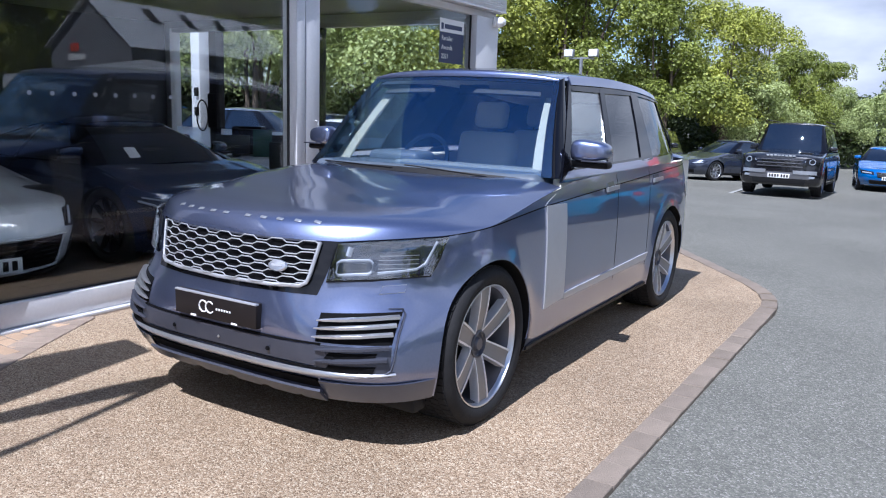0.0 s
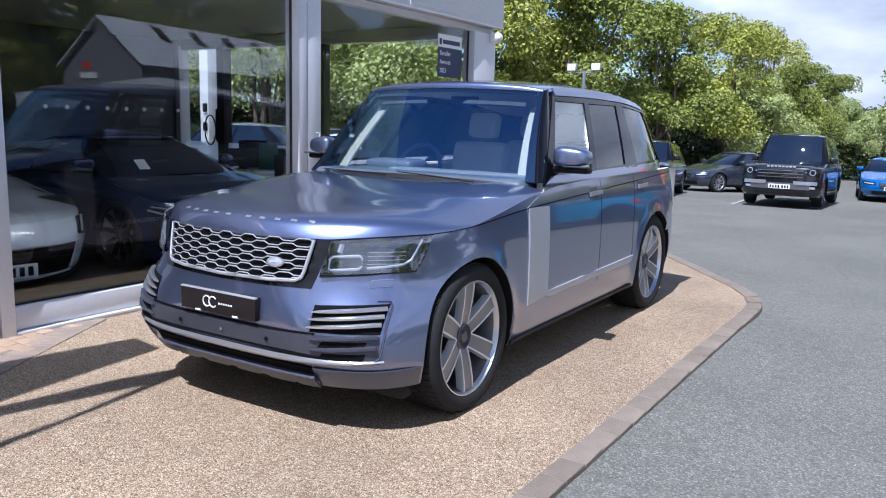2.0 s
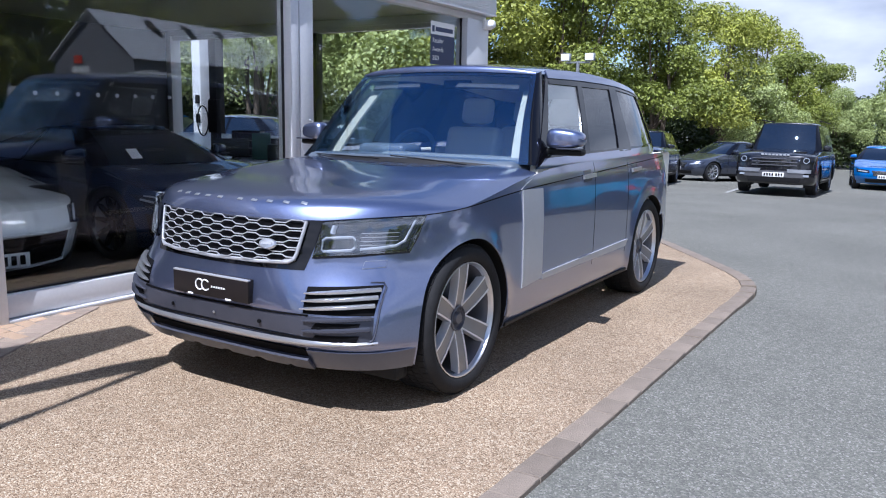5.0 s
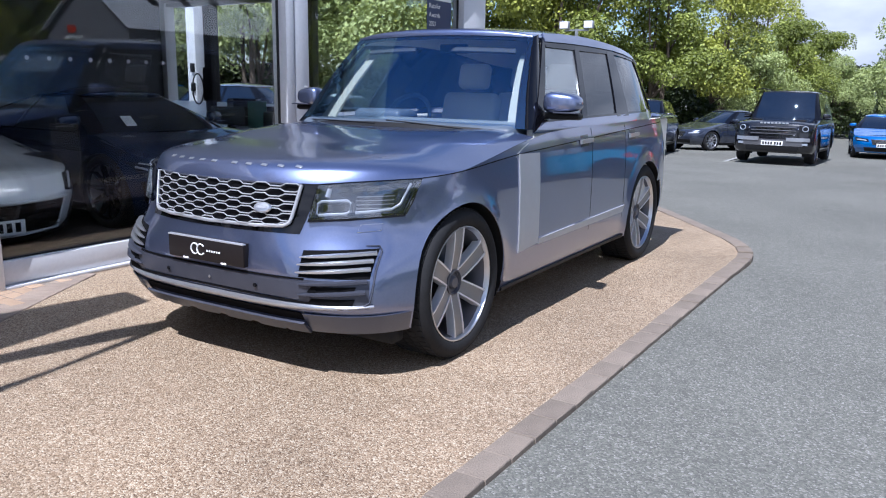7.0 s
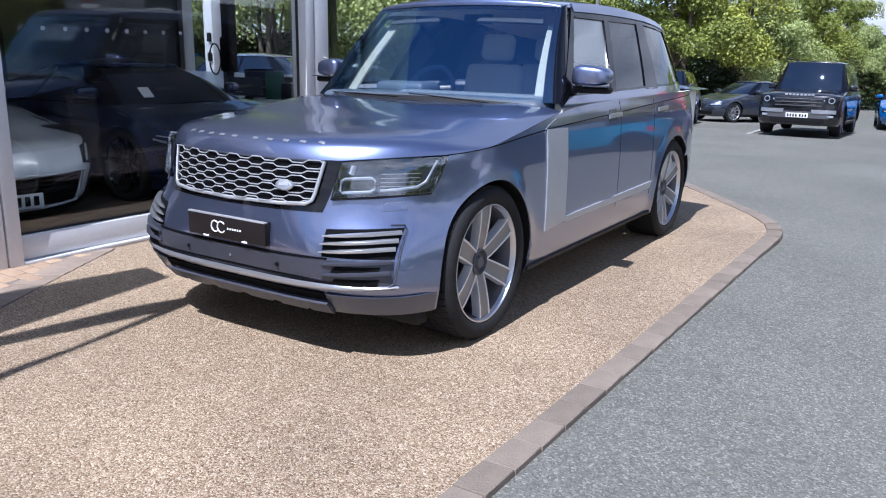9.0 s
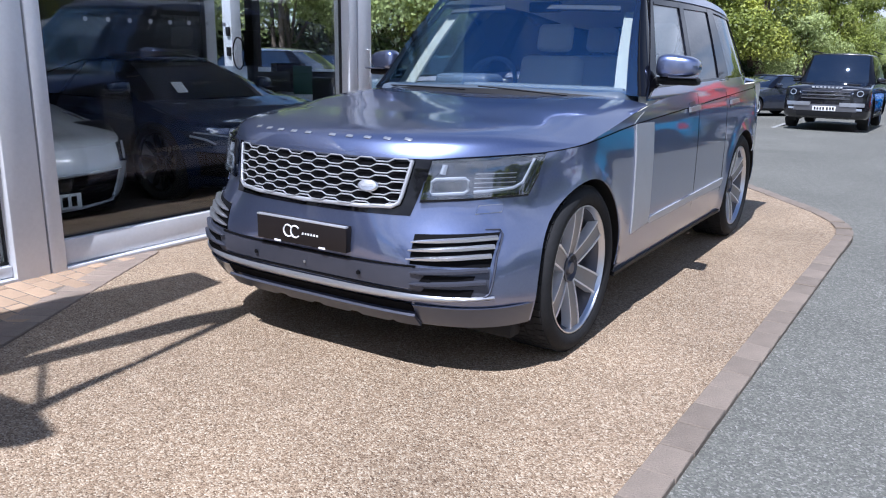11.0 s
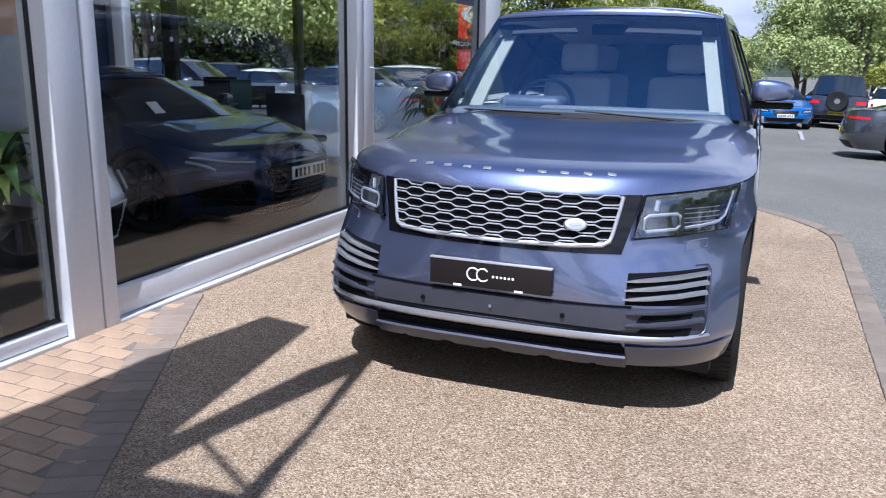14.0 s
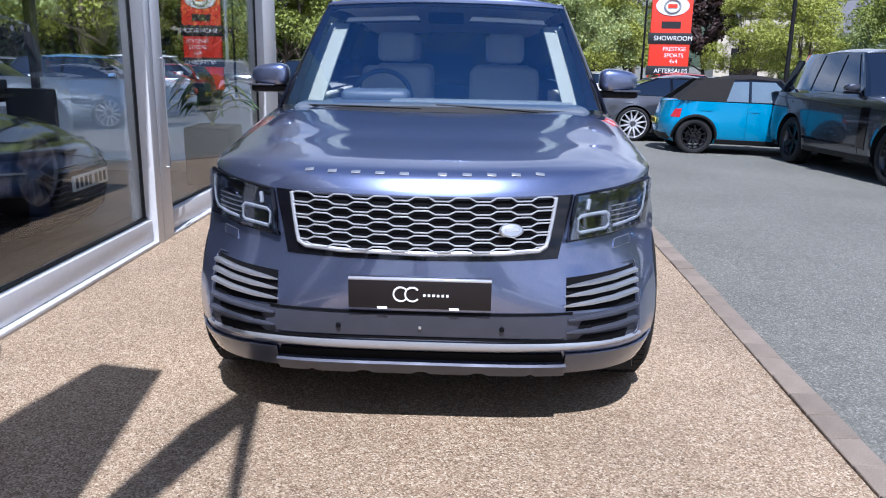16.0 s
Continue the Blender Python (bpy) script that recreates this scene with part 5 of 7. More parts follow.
        part("parking_sensor", lathe([(0.0005, 0.006), (0.009, 0.005), (0.010, 0.0)], 12), M_INK, car).matrix_local = pose(p.x, p.y, p.z, 0, 0, -90 + x * 25)
    p = f.front(0.0, 0.455, 0.010)
    part("tow_eye_dot", lathe([(0.0005, 0.004), (0.006, 0.003), (0.007, 0.0)], 12), M_SILVER, car).matrix_local = pose(p.x, p.y, p.z, 0, 0, -90)
    # show plate
    y = 0.018
    pl = part("show_plate", box(-0.258, 0.258, y - 0.008, y + 0.03, 0.533, 0.645, 0.003), M_PLATEBLACK, car, "black dealer plate with pale plain marks")
    part("plate_edge", box(-0.259, 0.259, y - 0.009, y + 0.01, 0.638, 0.646, 0.002), M_SATIN, pl)
    for cx, a0, a1 in ((-0.068, 40, 330), (-0.026, 40, 320)):
        pts = [(cx + 0.026 * math.cos(radians(a0 + (a1 - a0) * i / 14)), y - 0.010, 0.588 + 0.026 * math.sin(radians(a0 + (a1 - a0) * i / 14))) for i in range(15)]
        part("plate_mark", tube(pts, 0.0035, 5, up=(0, 1, 0)), M_WHITE, pl)
    for i in range(6):
        part("plate_mark", box(0.013 + 0.0165 * i, 0.022 + 0.0165 * i, y - 0.010, y - 0.006, 0.581, 0.590), M_WHITE, pl)
    for x in (-0.135, 0.125):
        part("plate_clip", box(x - 0.018, x + 0.018, y - 0.0105, y, 0.531, 0.540, 0.001), M_WHITE, pl)
    # wipers
    for x0, x1, z0 in ((-0.10, -0.72, 0.0), (0.52, -0.02, 0.0)):
        pts = [f.screen(x0 + (x1 - x0) * t, 1.132 + 0.020 * t, 0.018) for t in (0, 0.25, 0.5, 0.75, 1.0)]
        part("wiper", tube(pts, 0.004, 5), M_BLACK, car)
    part("scuttle", solid(grid(quad(f.screen, [(-0.80, 1.115), (0.80, 1.115), (0.79, 1.142), (-0.79, 1.142)], off=0.006), 16, 3), 0.01), M_BLACK, car)
    part("screen_band", solid(grid(quad(f.screen, [(-0.66, 1.685), (0.66, 1.685), (0.645, 1.71), (-0.645, 1.71)], off=-0.006), 12, 2), 0.003), M_INK, car)
    for sx in (1, -1):
        part("screen_edge", solid(grid(quad(f.screen, [(sx * 0.80, 1.17), (sx * 0.875, 1.17), (sx * 0.69, 1.71), (sx * 0.66, 1.71)], off=-0.006), 3, 10), 0.003), M_INK, car)
        part("pillar_trim", solid(grid(quad(f.screen, [(sx * 0.695, 1.17), (sx * 0.855, 1.20), (sx * 0.690, 1.680), (sx * 0.575, 1.670)], off=-0.13), 4, 10), 0.012), M_TRIMLIGHT, car, "ivory inner pillar trim")
    # cabin
    part("cabin_floor", box(-0.95, 0.95, 1.32, 3.30, 0.40, 0.50), M_BLACK, car)
    part("door_lining", box(-0.90, -0.84, 1.75, 4.5, 0.5, 1.14, 0.02), M_LEATHER, car)
    part("door_lining", box(0.84, 0.90, 1.75, 4.5, 0.5, 1.14, 0.02), M_LEATHER, car)
    part("headlining", grid(lambda u, v: f.roof(u, v) + Vector((0, 0.03, -0.035)), 12, 12), M_LEATHER, car)
    part("dashboard", box(-0.82, 0.82, 1.60, 2.18, 0.72, 1.155, 0.06, seg=4), M_DASH, car)
    part("dash_insert", box(-0.30, 0.74, 1.80, 1.98, 1.13, 1.168, 0.015), M_DASHLIGHT, car)
    part("instrument_hood", box(-0.60, -0.20, 1.92, 2.16, 1.12, 1.215, 0.04, seg=3), M_DASH, car)
    ring = [(-0.40 + 0.185 * math.cos(a), 2.32 + 0.185 * math.sin(a) * 0.40, 1.14 + 0.185 * math.sin(a) * 0.92) for a in [2 * math.pi * i / 28 for i in range(28)]]
    sw = part("steering_wheel", tube(ring, 0.016, 8, closed=True, up=(0, 1, 0)), M_DASH, car)
    part("steering_boss", box(-0.48, -0.32, 2.28, 2.34, 1.08, 1.19, 0.02), M_DASH, sw)
    part("steering_spoke", tube([(-0.58, 2.32, 1.14), (-0.22, 2.32, 1.14)], 0.014, 6), M_DASH, sw)
    part("rear_view_mirror", box(-0.11, 0.11, 2.28, 2.31, 1.60, 1.665, 0.01), M_BLACK, car)
    for x, y in ((-0.40, 2.62), (0.40, 2.62), (-0.42, 3.62), (0.42, 3.62)):
        seat = part("seat", box(x - 0.26, x + 0.26, y - 0.02, y + 0.50, 0.62, 0.82, 0.07, seg=3), M_LEATHER, car, "ivory leather seat")
        back = box(-0.255, 0.255, 0.0, 0.16, 0.0, 0.60, 0.06, seg=3)
        part("seat_back", back, M_LEATHER, seat).matrix_local = pose(x, y + 0.45, 0.76, -14)
        head = box(-0.14, 0.14, 0.0, 0.11, 0.63, 0.84, 0.045, seg=3)
        part("headrest", head, M_LEATHER, seat).matrix_local = pose(x, y + 0.46, 0.76, -14)
    for sx in (1, -1):
        part("sun_visor", solid(grid(quad(f.screen, [(sx * 0.14, 1.640), (sx * 0.58, 1.640), (sx * 0.57, 1.668), (sx * 0.16, 1.668)], off=-0.07), 6, 2), 0.015), M_VISOR, car)
    for ob in car.children:
        if ob.name.startswith(("windscreen", "side_window")):
            ob.visible_shadow = False
    part("centre_screen", box(-0.12, 0.12, 2.12, 2.14, 0.98, 1.12, 0.01), M_BLACKGLOSS, car)
    return car


hero_car()

W_MULTI = dict(half=0.12, **wheel_meshes(0.335, 0.225, 0.245, 10, M_SILVER, M_RIMDARK, "plain"))
W_BLACK = dict(half=0.12, **wheel_meshes(0.325, 0.215, 0.225, 10, M_BLACKGLOSS, M_BLACK, "plain"))
W_SUV = dict(half=0.15, **wheel_meshes(0.388, 0.27, 0.275, 5, M_BLACKGLOSS, M_BLACK, "split"))
W_SUVS = dict(half=0.15, **wheel_meshes(0.36, 0.25, 0.25, 8, M_RIMDARK, M_BLACK, "plain"))
P = {n: paint("car_paint_" + n, c, mt, 0.25, 1.36 if n == "deep" else 1.5) for n, c, mt in (("teal", (0.0, 0.25, 0.47), 0.25), ("graphite", (0.085, 0.088, 0.10), 0.7), ("black", (0.008, 0.008, 0.011), 0.2), ("blue", (0.004, 0.115, 0.38), 0.25),
     ("slate", (0.055, 0.065, 0.095), 0.6), ("white", (0.72, 0.73, 0.74), 0.0), ("silver", (0.42, 0.43, 0.45), 0.8), ("navy", (0.012, 0.02, 0.06), 0.4), ("red", (0.35, 0.012, 0.012), 0.2), ("charcoal", (0.04, 0.045, 0.065), 0.5), ("sky", (0.10, 0.24, 0.45), 0.4), ("ink", (0.046, 0.052, 0.072), 0.6), ("deep", (0.014, 0.030, 0.080), 0.4))}
SALOON = Form(L=4.75, W=0.92, zs=0.2, zb=0.93, zh=0.68, zc=0.96, zr=1.36, Yc=1.42, Yrf=2.15, Yrr=3.45, Yt=4.2, Yf=0.87, Yr=3.68, R=0.335, Ra=0.375)
COUPE = Form(L=5.0, W=0.96, zs=0.2, zb=0.95, zh=0.70, zc=0.95, zr=1.35, Yc=1.55, Yrf=2.3, Yrr=3.5, Yt=4.62, Yf=0.92, Yr=3.87, R=0.36, Ra=0.395, Wr=0.56, tl=(0.35, 0.97, 0.77, 0.83))
HATCH = Form(L=3.85, W=0.86, zs=0.2, zb=0.93, zh=0.76, zc=0.98, zr=1.36, Yc=1.15, Yrf=1.65, Yrr=3.1, Yt=3.55, Yf=0.75, Yr=3.24, R=0.31, Ra=0.355, Wr=0.60, Wb=0.83, Df=0.6, tl=(0.80, 0.94, 0.64, 0.80))
ESTATE = Form(L=4.4, W=0.92, zs=0.22, zb=1.0, zh=0.80, zc=1.03, zr=1.52, Yc=1.15, Yrf=1.85, Yrr=3.8, Yt=4.25, Yf=0.85, Yr=3.5, R=0.345, Ra=0.39)
SUVF = Form(L=4.6, W=0.97, zs=0.28, zb=1.06, zh=0.90, zc=1.10, zr=1.60, Yc=1.35, Yrf=2.0, Yrr=4.1, Yt=4.45, Yf=0.88, Yr=3.7, R=0.36, Ra=0.42, Wr=0.66)
BOXY = Form(L=4.75, W=0.98, zs=0.32, zb=1.16, zh=1.04, zc=1.22, zr=1.90, Yc=1.50, Yrf=1.88, Yrr=4.55, Yt=4.70, Yf=0.85, Yr=3.75, R=0.40, Ra=0.45, Wr=0.72, Wb=0.91, Df=0.40, nf=3.4, Dr=0.25, nr=4, nose=[(0.25, 0.14), (0.4, 0.02), (0.6, 0.0), (1.0, 0.03), (1.06, 0.07)])
SUPER = Form(L=4.45, W=0.97, zs=0.13, zb=0.86, zh=0.66, zc=0.87, zr=1.22, Yc=1.10, Yrf=1.90, Yrr=2.75, Yt=3.9, Yf=0.95, Yr=3.6, R=0.34, Ra=0.365, Wr=0.52, Df=0.85)
GT = Form(L=4.65, W=0.98, zs=0.12, zb=0.86, zh=0.60, zc=0.90, zr=1.24, Yc=1.9, Yrf=2.55, Yrr=3.4, Yt=4.3, Yf=1.0, Yr=3.72, R=0.35, Ra=0.375, Wr=0.55, Df=0.9)


def simple(name, label, m, form, p, wheels=None, group="cars in the car park", fine=False, windows=None, **k):
    return build_car(name, label, "car", m, form, P[p], 0.075 if not fine else 0.045, wheels or W_MULTI, None, group, windows, **k)


mini = simple("hatchback_convertible", "teal convertible hatchback with a black fabric roof and black wheels", place(1.46, 14.45, (1, -0.06), (-0.75, 3.24)), HATCH, "teal", W_BLACK, roof_mat=M_FABRIC, fine=True)
part("hood_rear", solid(grid(quad(HATCH.backlight, [(-0.76, 0.94), (0.76, 0.94), (0.60, 1.36), (-0.60, 1.36)], off=0.012), 10, 6), 0.01), M_FABRIC, mini)
for sx in (1, -1):
    part("hood_side", solid(grid(quad(HATCH.cabin, [(2.74, 0.945), (3.60, 0.95), (3.10, 1.355), (2.58, 1.355)], off=0.012, sx=sx), 8, 6), 0.01), M_FABRIC, mini)
    for c in ([(1.52, 0.955), (2.30, 0.955), (2.28, 1.315), (1.86, 1.315)], [(2.35, 0.955), (2.78, 0.955), (2.62, 1.30), (2.33, 1.315)]):
        part("side_window", solid(grid(quad(HATCH.cabin, c, off=0.010, sx=sx), 6, 6), 0.004), M_PALEGLASS, mini)
    for yw in (HATCH.Yf, HATCH.Yr):
        lip = [HATCH.side(yw - math.cos(a) * (HATCH.Ra + 0.02), HATCH.R + math.sin(a) * (HATCH.Ra + 0.02), 0.004, sx) for a in [math.pi * (1.03 - 1.06 * i / 20) for i in range(21)]]
        part("arch_trim", tube(lip, 0.028, 6), M_BLACK, mini)
simple("sports_saloon", "graphite grey low sports saloon with bright multi-spoke wheels", place(0.80, 16.9, (1, 0.0), (-0.84, 3.87)), COUPE, "graphite", dict(half=0.13, **wheel_meshes(0.36, 0.25, 0.285, 12, M_WHEEL, M_RIMDARK, "plain")))
rr = simple("four_by_four", "dark grey luxury four-by-four with black split-spoke wheels", place(3.02, 10.48, (0.075, -1), (-0.98, 0.845)), TALL, "ink", W_SUV, fine=True, pillar_mat=M_DARKGLASS, windows=[([(1.95, 1.215), (2.60, 1.215), (2.70, 1.78), (2.44, 1.78)], M_DARKGLASS), ([(2.68, 1.215), (3.30, 1.22), (3.34, 1.78), (2.78, 1.78)], M_DARKGLASS), ([(3.40, 1.22), (4.55, 1.23), (4.34, 1.69), (3.44, 1.78)], M_DARKGLASS)])
for sx in (1, -1):
    part("side_vent", solid(grid(quad(TALL.side, [(1.49, 0.43), (1.70, 0.45), (1.69, 1.012), (1.47, 1.022)], off=0.008, sx=sx), 4, 12), 0.010), M_BLACKGLOSS, rr)
    part("side_strip", solid(grid(quad(TALL.side, [(1.75, 0.445), (3.30, 0.455), (3.32, 0.495), (1.75, 0.475)], off=0.010, sx=sx), 16, 2), 0.012), M_BLACKGLOSS, rr)
    part("waist_line", tube([TALL.side(0.95 + 3.6 * i / 30, 0.975 + 0.13 * i / 30, 0.001, sx) for i in range(31)], 0.004, 4), M_INK, rr)
defender = simple("boxy_four_by_four", "glossy black boxy four-by-four facing out of its bay", place(-3.40, 21.55, (0.01, -1)), BOXY, "black", W_SUVS)
for sx in (1, -1):
    eye = part("lamp_surround", solid(grid(quad(BOXY.front, [(sx * 0.60, 0.86), (sx * 0.90, 0.86), (sx * 0.90, 1.01), (sx * 0.60, 1.01)], off=0.022), 6, 4), 0.012), M_BLACKGLOSS, defender)
    part("lamp_ring", tube([BOXY.front(sx * (0.74 + 0.062 * math.cos(a)), 0.935 + 0.062 * math.sin(a), 0.036) for a in [2 * math.pi * i / 20 for i in range(20)]], 0.010, 6, closed=True), M_LED, eye)
    part("roof_bar", tube([(sx * 0.74, 2.0, 2.0), (sx * 0.74, 4.4, 2.0)], 0.018, 6), M_BLACK, defender)
    part("bonnet_pad", box(sx * 0.52 - 0.14, sx * 0.52 + 0.14, 0.5, 1.1, 1.13, 1.165, 0.01), M_BLACK, defender)
for i in range(8):
    x = -0.31 + 0.62 * i / 7
    part("bonnet_mark", box(x - 0.03, x + 0.03, 0.03, 0.05, 1.045, 1.085, 0.004), M_SATIN, defender)
part("front_skid", solid(grid(quad(BOXY.front, [(-0.72, 0.50), (0.72, 0.50), (0.70, 0.66), (-0.70, 0.66)], off=0.004), 8, 3), 0.02), M_RIMDARK, defender)
for sx in (1, -1):
    part("bumper_bracket", solid(grid(quad(BOXY.front, [(sx * 0.34, 0.62), (sx * 0.86, 0.62), (sx * 0.86, 0.71), (sx * 0.32, 0.71)], off=0.030), 8, 3), 0.02), M_STRIP, defender)
    part("fog_lamp", solid(grid(quad(BOXY.front, [(sx * 0.70, 0.53), (sx * 0.82, 0.53), (sx * 0.82, 0.58), (sx * 0.70, 0.58)], off=0.030), 4, 2), 0.01), M_LED, defender)
for z in (0.80, 0.88, 0.96):
    part("upper_grille_bar", tube([BOXY.front(x, z, 0.024) for x in (-0.54, -0.27, 0.0, 0.27, 0.54)], 0.014, 6), M_RIMDARK, defender)
simple("saloon", "bright blue saloon with black grille", place(-1.2, 28.3, (0.12, -1)), SALOON, "blue", W_MULTI)
simple("saloon", "slate grey coupe parked by the trees", place(-7.65, 27.6, (-0.62, -1)), SALOON, "slate", W_MULTI)
suv = simple("compact_four_by_four", "black compact four-by-four with pale lamps", place(-7.4, 21.8, (0.15, -1)), SUVF, "black", W_SUVS)
for i, (x, y, fm, col, hd, lab) in enumerate((
        (6.0, 20.0, SALOON, "black", (1, 0.1), "black saloon in the parking row"), (5.8, 23.0, SALOON, "charcoal", (1, 0.1), "charcoal saloon in the parking row"), (6.3, 26.0, SALOON, "navy", (1, 0.1), "navy saloon in the parking row"),
        (-13.9, 12.1, SALOON, "sky", (1, 0.15), "pale blue saloon behind the showroom"), (-11.7, 14.3, ESTATE, "silver", (1, 0.18), "silver estate car behind the showroom"), (-10.5, 16.5, SALOON, "white", (1, 0.18), "white saloon behind the showroom"),
        (-9.5, 18.9, ESTATE, "sky", (1, 0.18), "pale blue estate car behind the showroom"), (-8.6, 21.2, SUVF, "white", (1, 0.2), "white sport utility car behind the showroom"), (-19.5, 17.8, SUVF, "blue", (1, 0.15), "bright blue sport utility car in the second rear row"),
        (-17.6, 20.4, ESTATE, "white", (1, 0.15), "white estate car in the second rear row"), (-16.4, 22.8, SUVF, "silver", (1, 0.15), "silver sport utility car in the second rear row"), (-21.0, 15.4, ESTATE, "sky", (1, 0.15), "pale blue estate car in the second rear row"),
        (-15.2, 25.2, ESTATE, "white", (1, 0.15), "white estate car near the end of the second rear row"), (-23.6, 13.0, SALOON, "silver", (1, 0.15), "silver saloon in the second rear row"), (-16.2, 9.9, SUVF, "blue", (1, 0.15), "bright blue sport utility car behind the showroom"),
        (-18.3, 8.0, ESTATE, "white", (1, 0.15), "white estate car at the end of the rear row"), (-13.9, 27.6, SALOON, "sky", (1, 0.15), "pale blue saloon under the trees"), (-7.6, 23.6, ESTATE, "silver", (1, 0.2), "silver estate car under the trees")) + (
        (9.0, 9.0, ESTATE, "sky", (-1, 0.0), "pale blue estate car in the far row"), (9.0, 11.9, SALOON, "silver", (-1, 0.0), "silver saloon in the far row"), (9.0, 14.8, SUVF, "navy", (-1, 0.0), "navy sport utility car in the far row"),
        (9.1, 17.7, ESTATE, "white", (-1, 0.0), "white estate car in the far row"), (9.1, 20.6, SALOON, "charcoal", (-1, 0.0), "charcoal saloon in the far row"), (9.2, 23.5, SUVF, "white", (-1, 0.0), "white sport utility car in the far row"),
        (9.2, 26.4, HATCH, "sky", (-1, 0.0), "sky blue hatchback in the far row"), (9.2, 29.3, SALOON, "silver", (-1, 0), "silver saloon at the end of the far row"), (6.5, 5.8, SALOON, "navy", (-1, 0.1), "navy saloon opposite the showroom"),
        (8.6, 33.5, SUVF, "red", (1, 0.1), "red sport utility car near the sign"), (4.2, 42.5, SUVF, "white", (0.3, 1), "white sport utility car beyond the low saloon"), (0.9, 37.5, SALOON, "black", (0.1, -1), "black saloon at the back of the car park"))):
    simple("parked_saloon" if fm is SALOON else "parked_hatchback" if fm is HATCH else "parked_estate" if fm is ESTATE else "parked_sport_utility", lab, place(x, y, hd), fm, col)
W_SHOW = dict(half=0.13, **wheel_meshes(0.35, 0.25, 0.262, 10, M_BLACKGLOSS, M_BLACK, "plain"))


def patch(car, f, name, c, mat, off=0.012, nu=12, nv=5, thick=0.012, label=""):
    """A shaped panel laid on a car's nose."""
    return part(name, solid(grid(quad(f.front, c, off=off), nu, nv), thick), mat, car, label)


def show_car(name, label, x, y, heading, f, col):
    th = math.degrees(math.atan2(heading[0], -heading[1]))
    return build_car(name, label, "car", pose(x, y, 0.012, 0, 0, th), f, P[col], 0.04, W_SHOW, None, "cars in the showroom", face=False, lamps=False)


gt = show_car("grand_tourer", "white low grand tourer on the showroom floor behind the glass", -5.62, 3.02, (1, -0.10), GT, "white")
mouth = patch(gt, GT, "grille", [(-0.58, 0.20), (0.58, 0.20), (0.66, 0.42), (-0.66, 0.42)], M_INK, 0.006, 20, 6, 0.006, "wide black grille with fine slats")
for i in range(6):
    z = 0.225 + 0.034 * i
    part("grille_bar", tube([GT.front(0.60 * q, z, 0.016) for q in (-1, -0.75, -0.5, -0.25, 0, 0.25, 0.5, 0.75, 1)], 0.004, 4), M_BLACKGLOSS, mouth)
part("grille_mark", box(-0.022, 0.022, GT.front(0, 0.33).y - 0.030, GT.front(0, 0.33).y - 0.018, 0.285, 0.372, 0.006), M_SILVER, mouth)
part("grille_lip", tube([GT.front(x, z, 0.014) for x, z in ((-0.68, 0.43), (-0.60, 0.195), (-0.3, 0.185), (0.0, 0.182), (0.3, 0.185), (0.60, 0.195), (0.68, 0.43), (0.35, 0.436), (0.0, 0.438), (-0.35, 0.436))], 0.012, 6, closed=True), P["white"], mouth)
patch(gt, GT, "splitter", [(-0.80, 0.125), (0.80, 0.125), (0.80, 0.165), (-0.80, 0.165)], M_BLACK, 0.02)
plate(gt, GT, "front", M_PLATE, z=0.255, off=0.035)
for sx in (1, -1):
    eye = patch(gt, GT, "headlight", [(sx * 0.70, 0.475), (sx * 0.84, 0.455), (sx * 0.90, 0.595), (sx * 0.76, 0.598)], M_LAMPIN, 0.008, 6, 6)
    part("lamp_element", tube([GT.front(sx * x, z, 0.026) for x, z in ((0.73, 0.485), (0.77, 0.54), (0.82, 0.585))], 0.010, 6), M_LED, eye)
    patch(gt, GT, "corner_intake", [(sx * 0.74, 0.20), (sx * 0.87, 0.23), (sx * 0.89, 0.40), (sx * 0.79, 0.38)], M_INK, 0.006, 5, 5)
part("bonnet_mark", box(-0.02, 0.02, 0.20, 0.26, 0.655, 0.664, 0.003), M_AMBER, gt)

sc = show_car("supercar", "dark navy mid-engined sports car on the showroom floor", -5.33, 5.40, (1, 0.0), SUPER, "deep")
mouth = patch(sc, SUPER, "grille", [(-0.36, 0.22), (0.36, 0.22), (0.46, 0.54), (-0.46, 0.54)], M_INK, 0.008, 14, 6, 0.008, "black six-sided honeycomb grille")
for i in range(7):
    z = 0.245 + 0.042 * i
    w = 0.37 + 0.10 * (z - 0.22) / 0.32
    part("grille_bar", tube([SUPER.front(w * q, z + 0.006 * (-1) ** k, 0.020) for k, q in enumerate([-1 + 2 * m / 12 for m in range(13)])], 0.004, 4), M_DARKGREY, mouth)
part("grille_frame", tube([SUPER.front(x, z, 0.014) for x, z in ((-0.48, 0.52), (-0.38, 0.22), (0.0, 0.212), (0.38, 0.22), (0.48, 0.52), (0.42, 0.555), (0.0, 0.565), (-0.42, 0.555))], 0.008, 6, closed=True), M_BLACKGLOSS, mouth)
patch(sc, SUPER, "splitter", [(-0.82, 0.13), (0.82, 0.13), (0.82, 0.165), (-0.82, 0.165)], M_BLACK, 0.022)
plate(sc, SUPER, "front", M_PLATE, z=0.465, off=0.03)
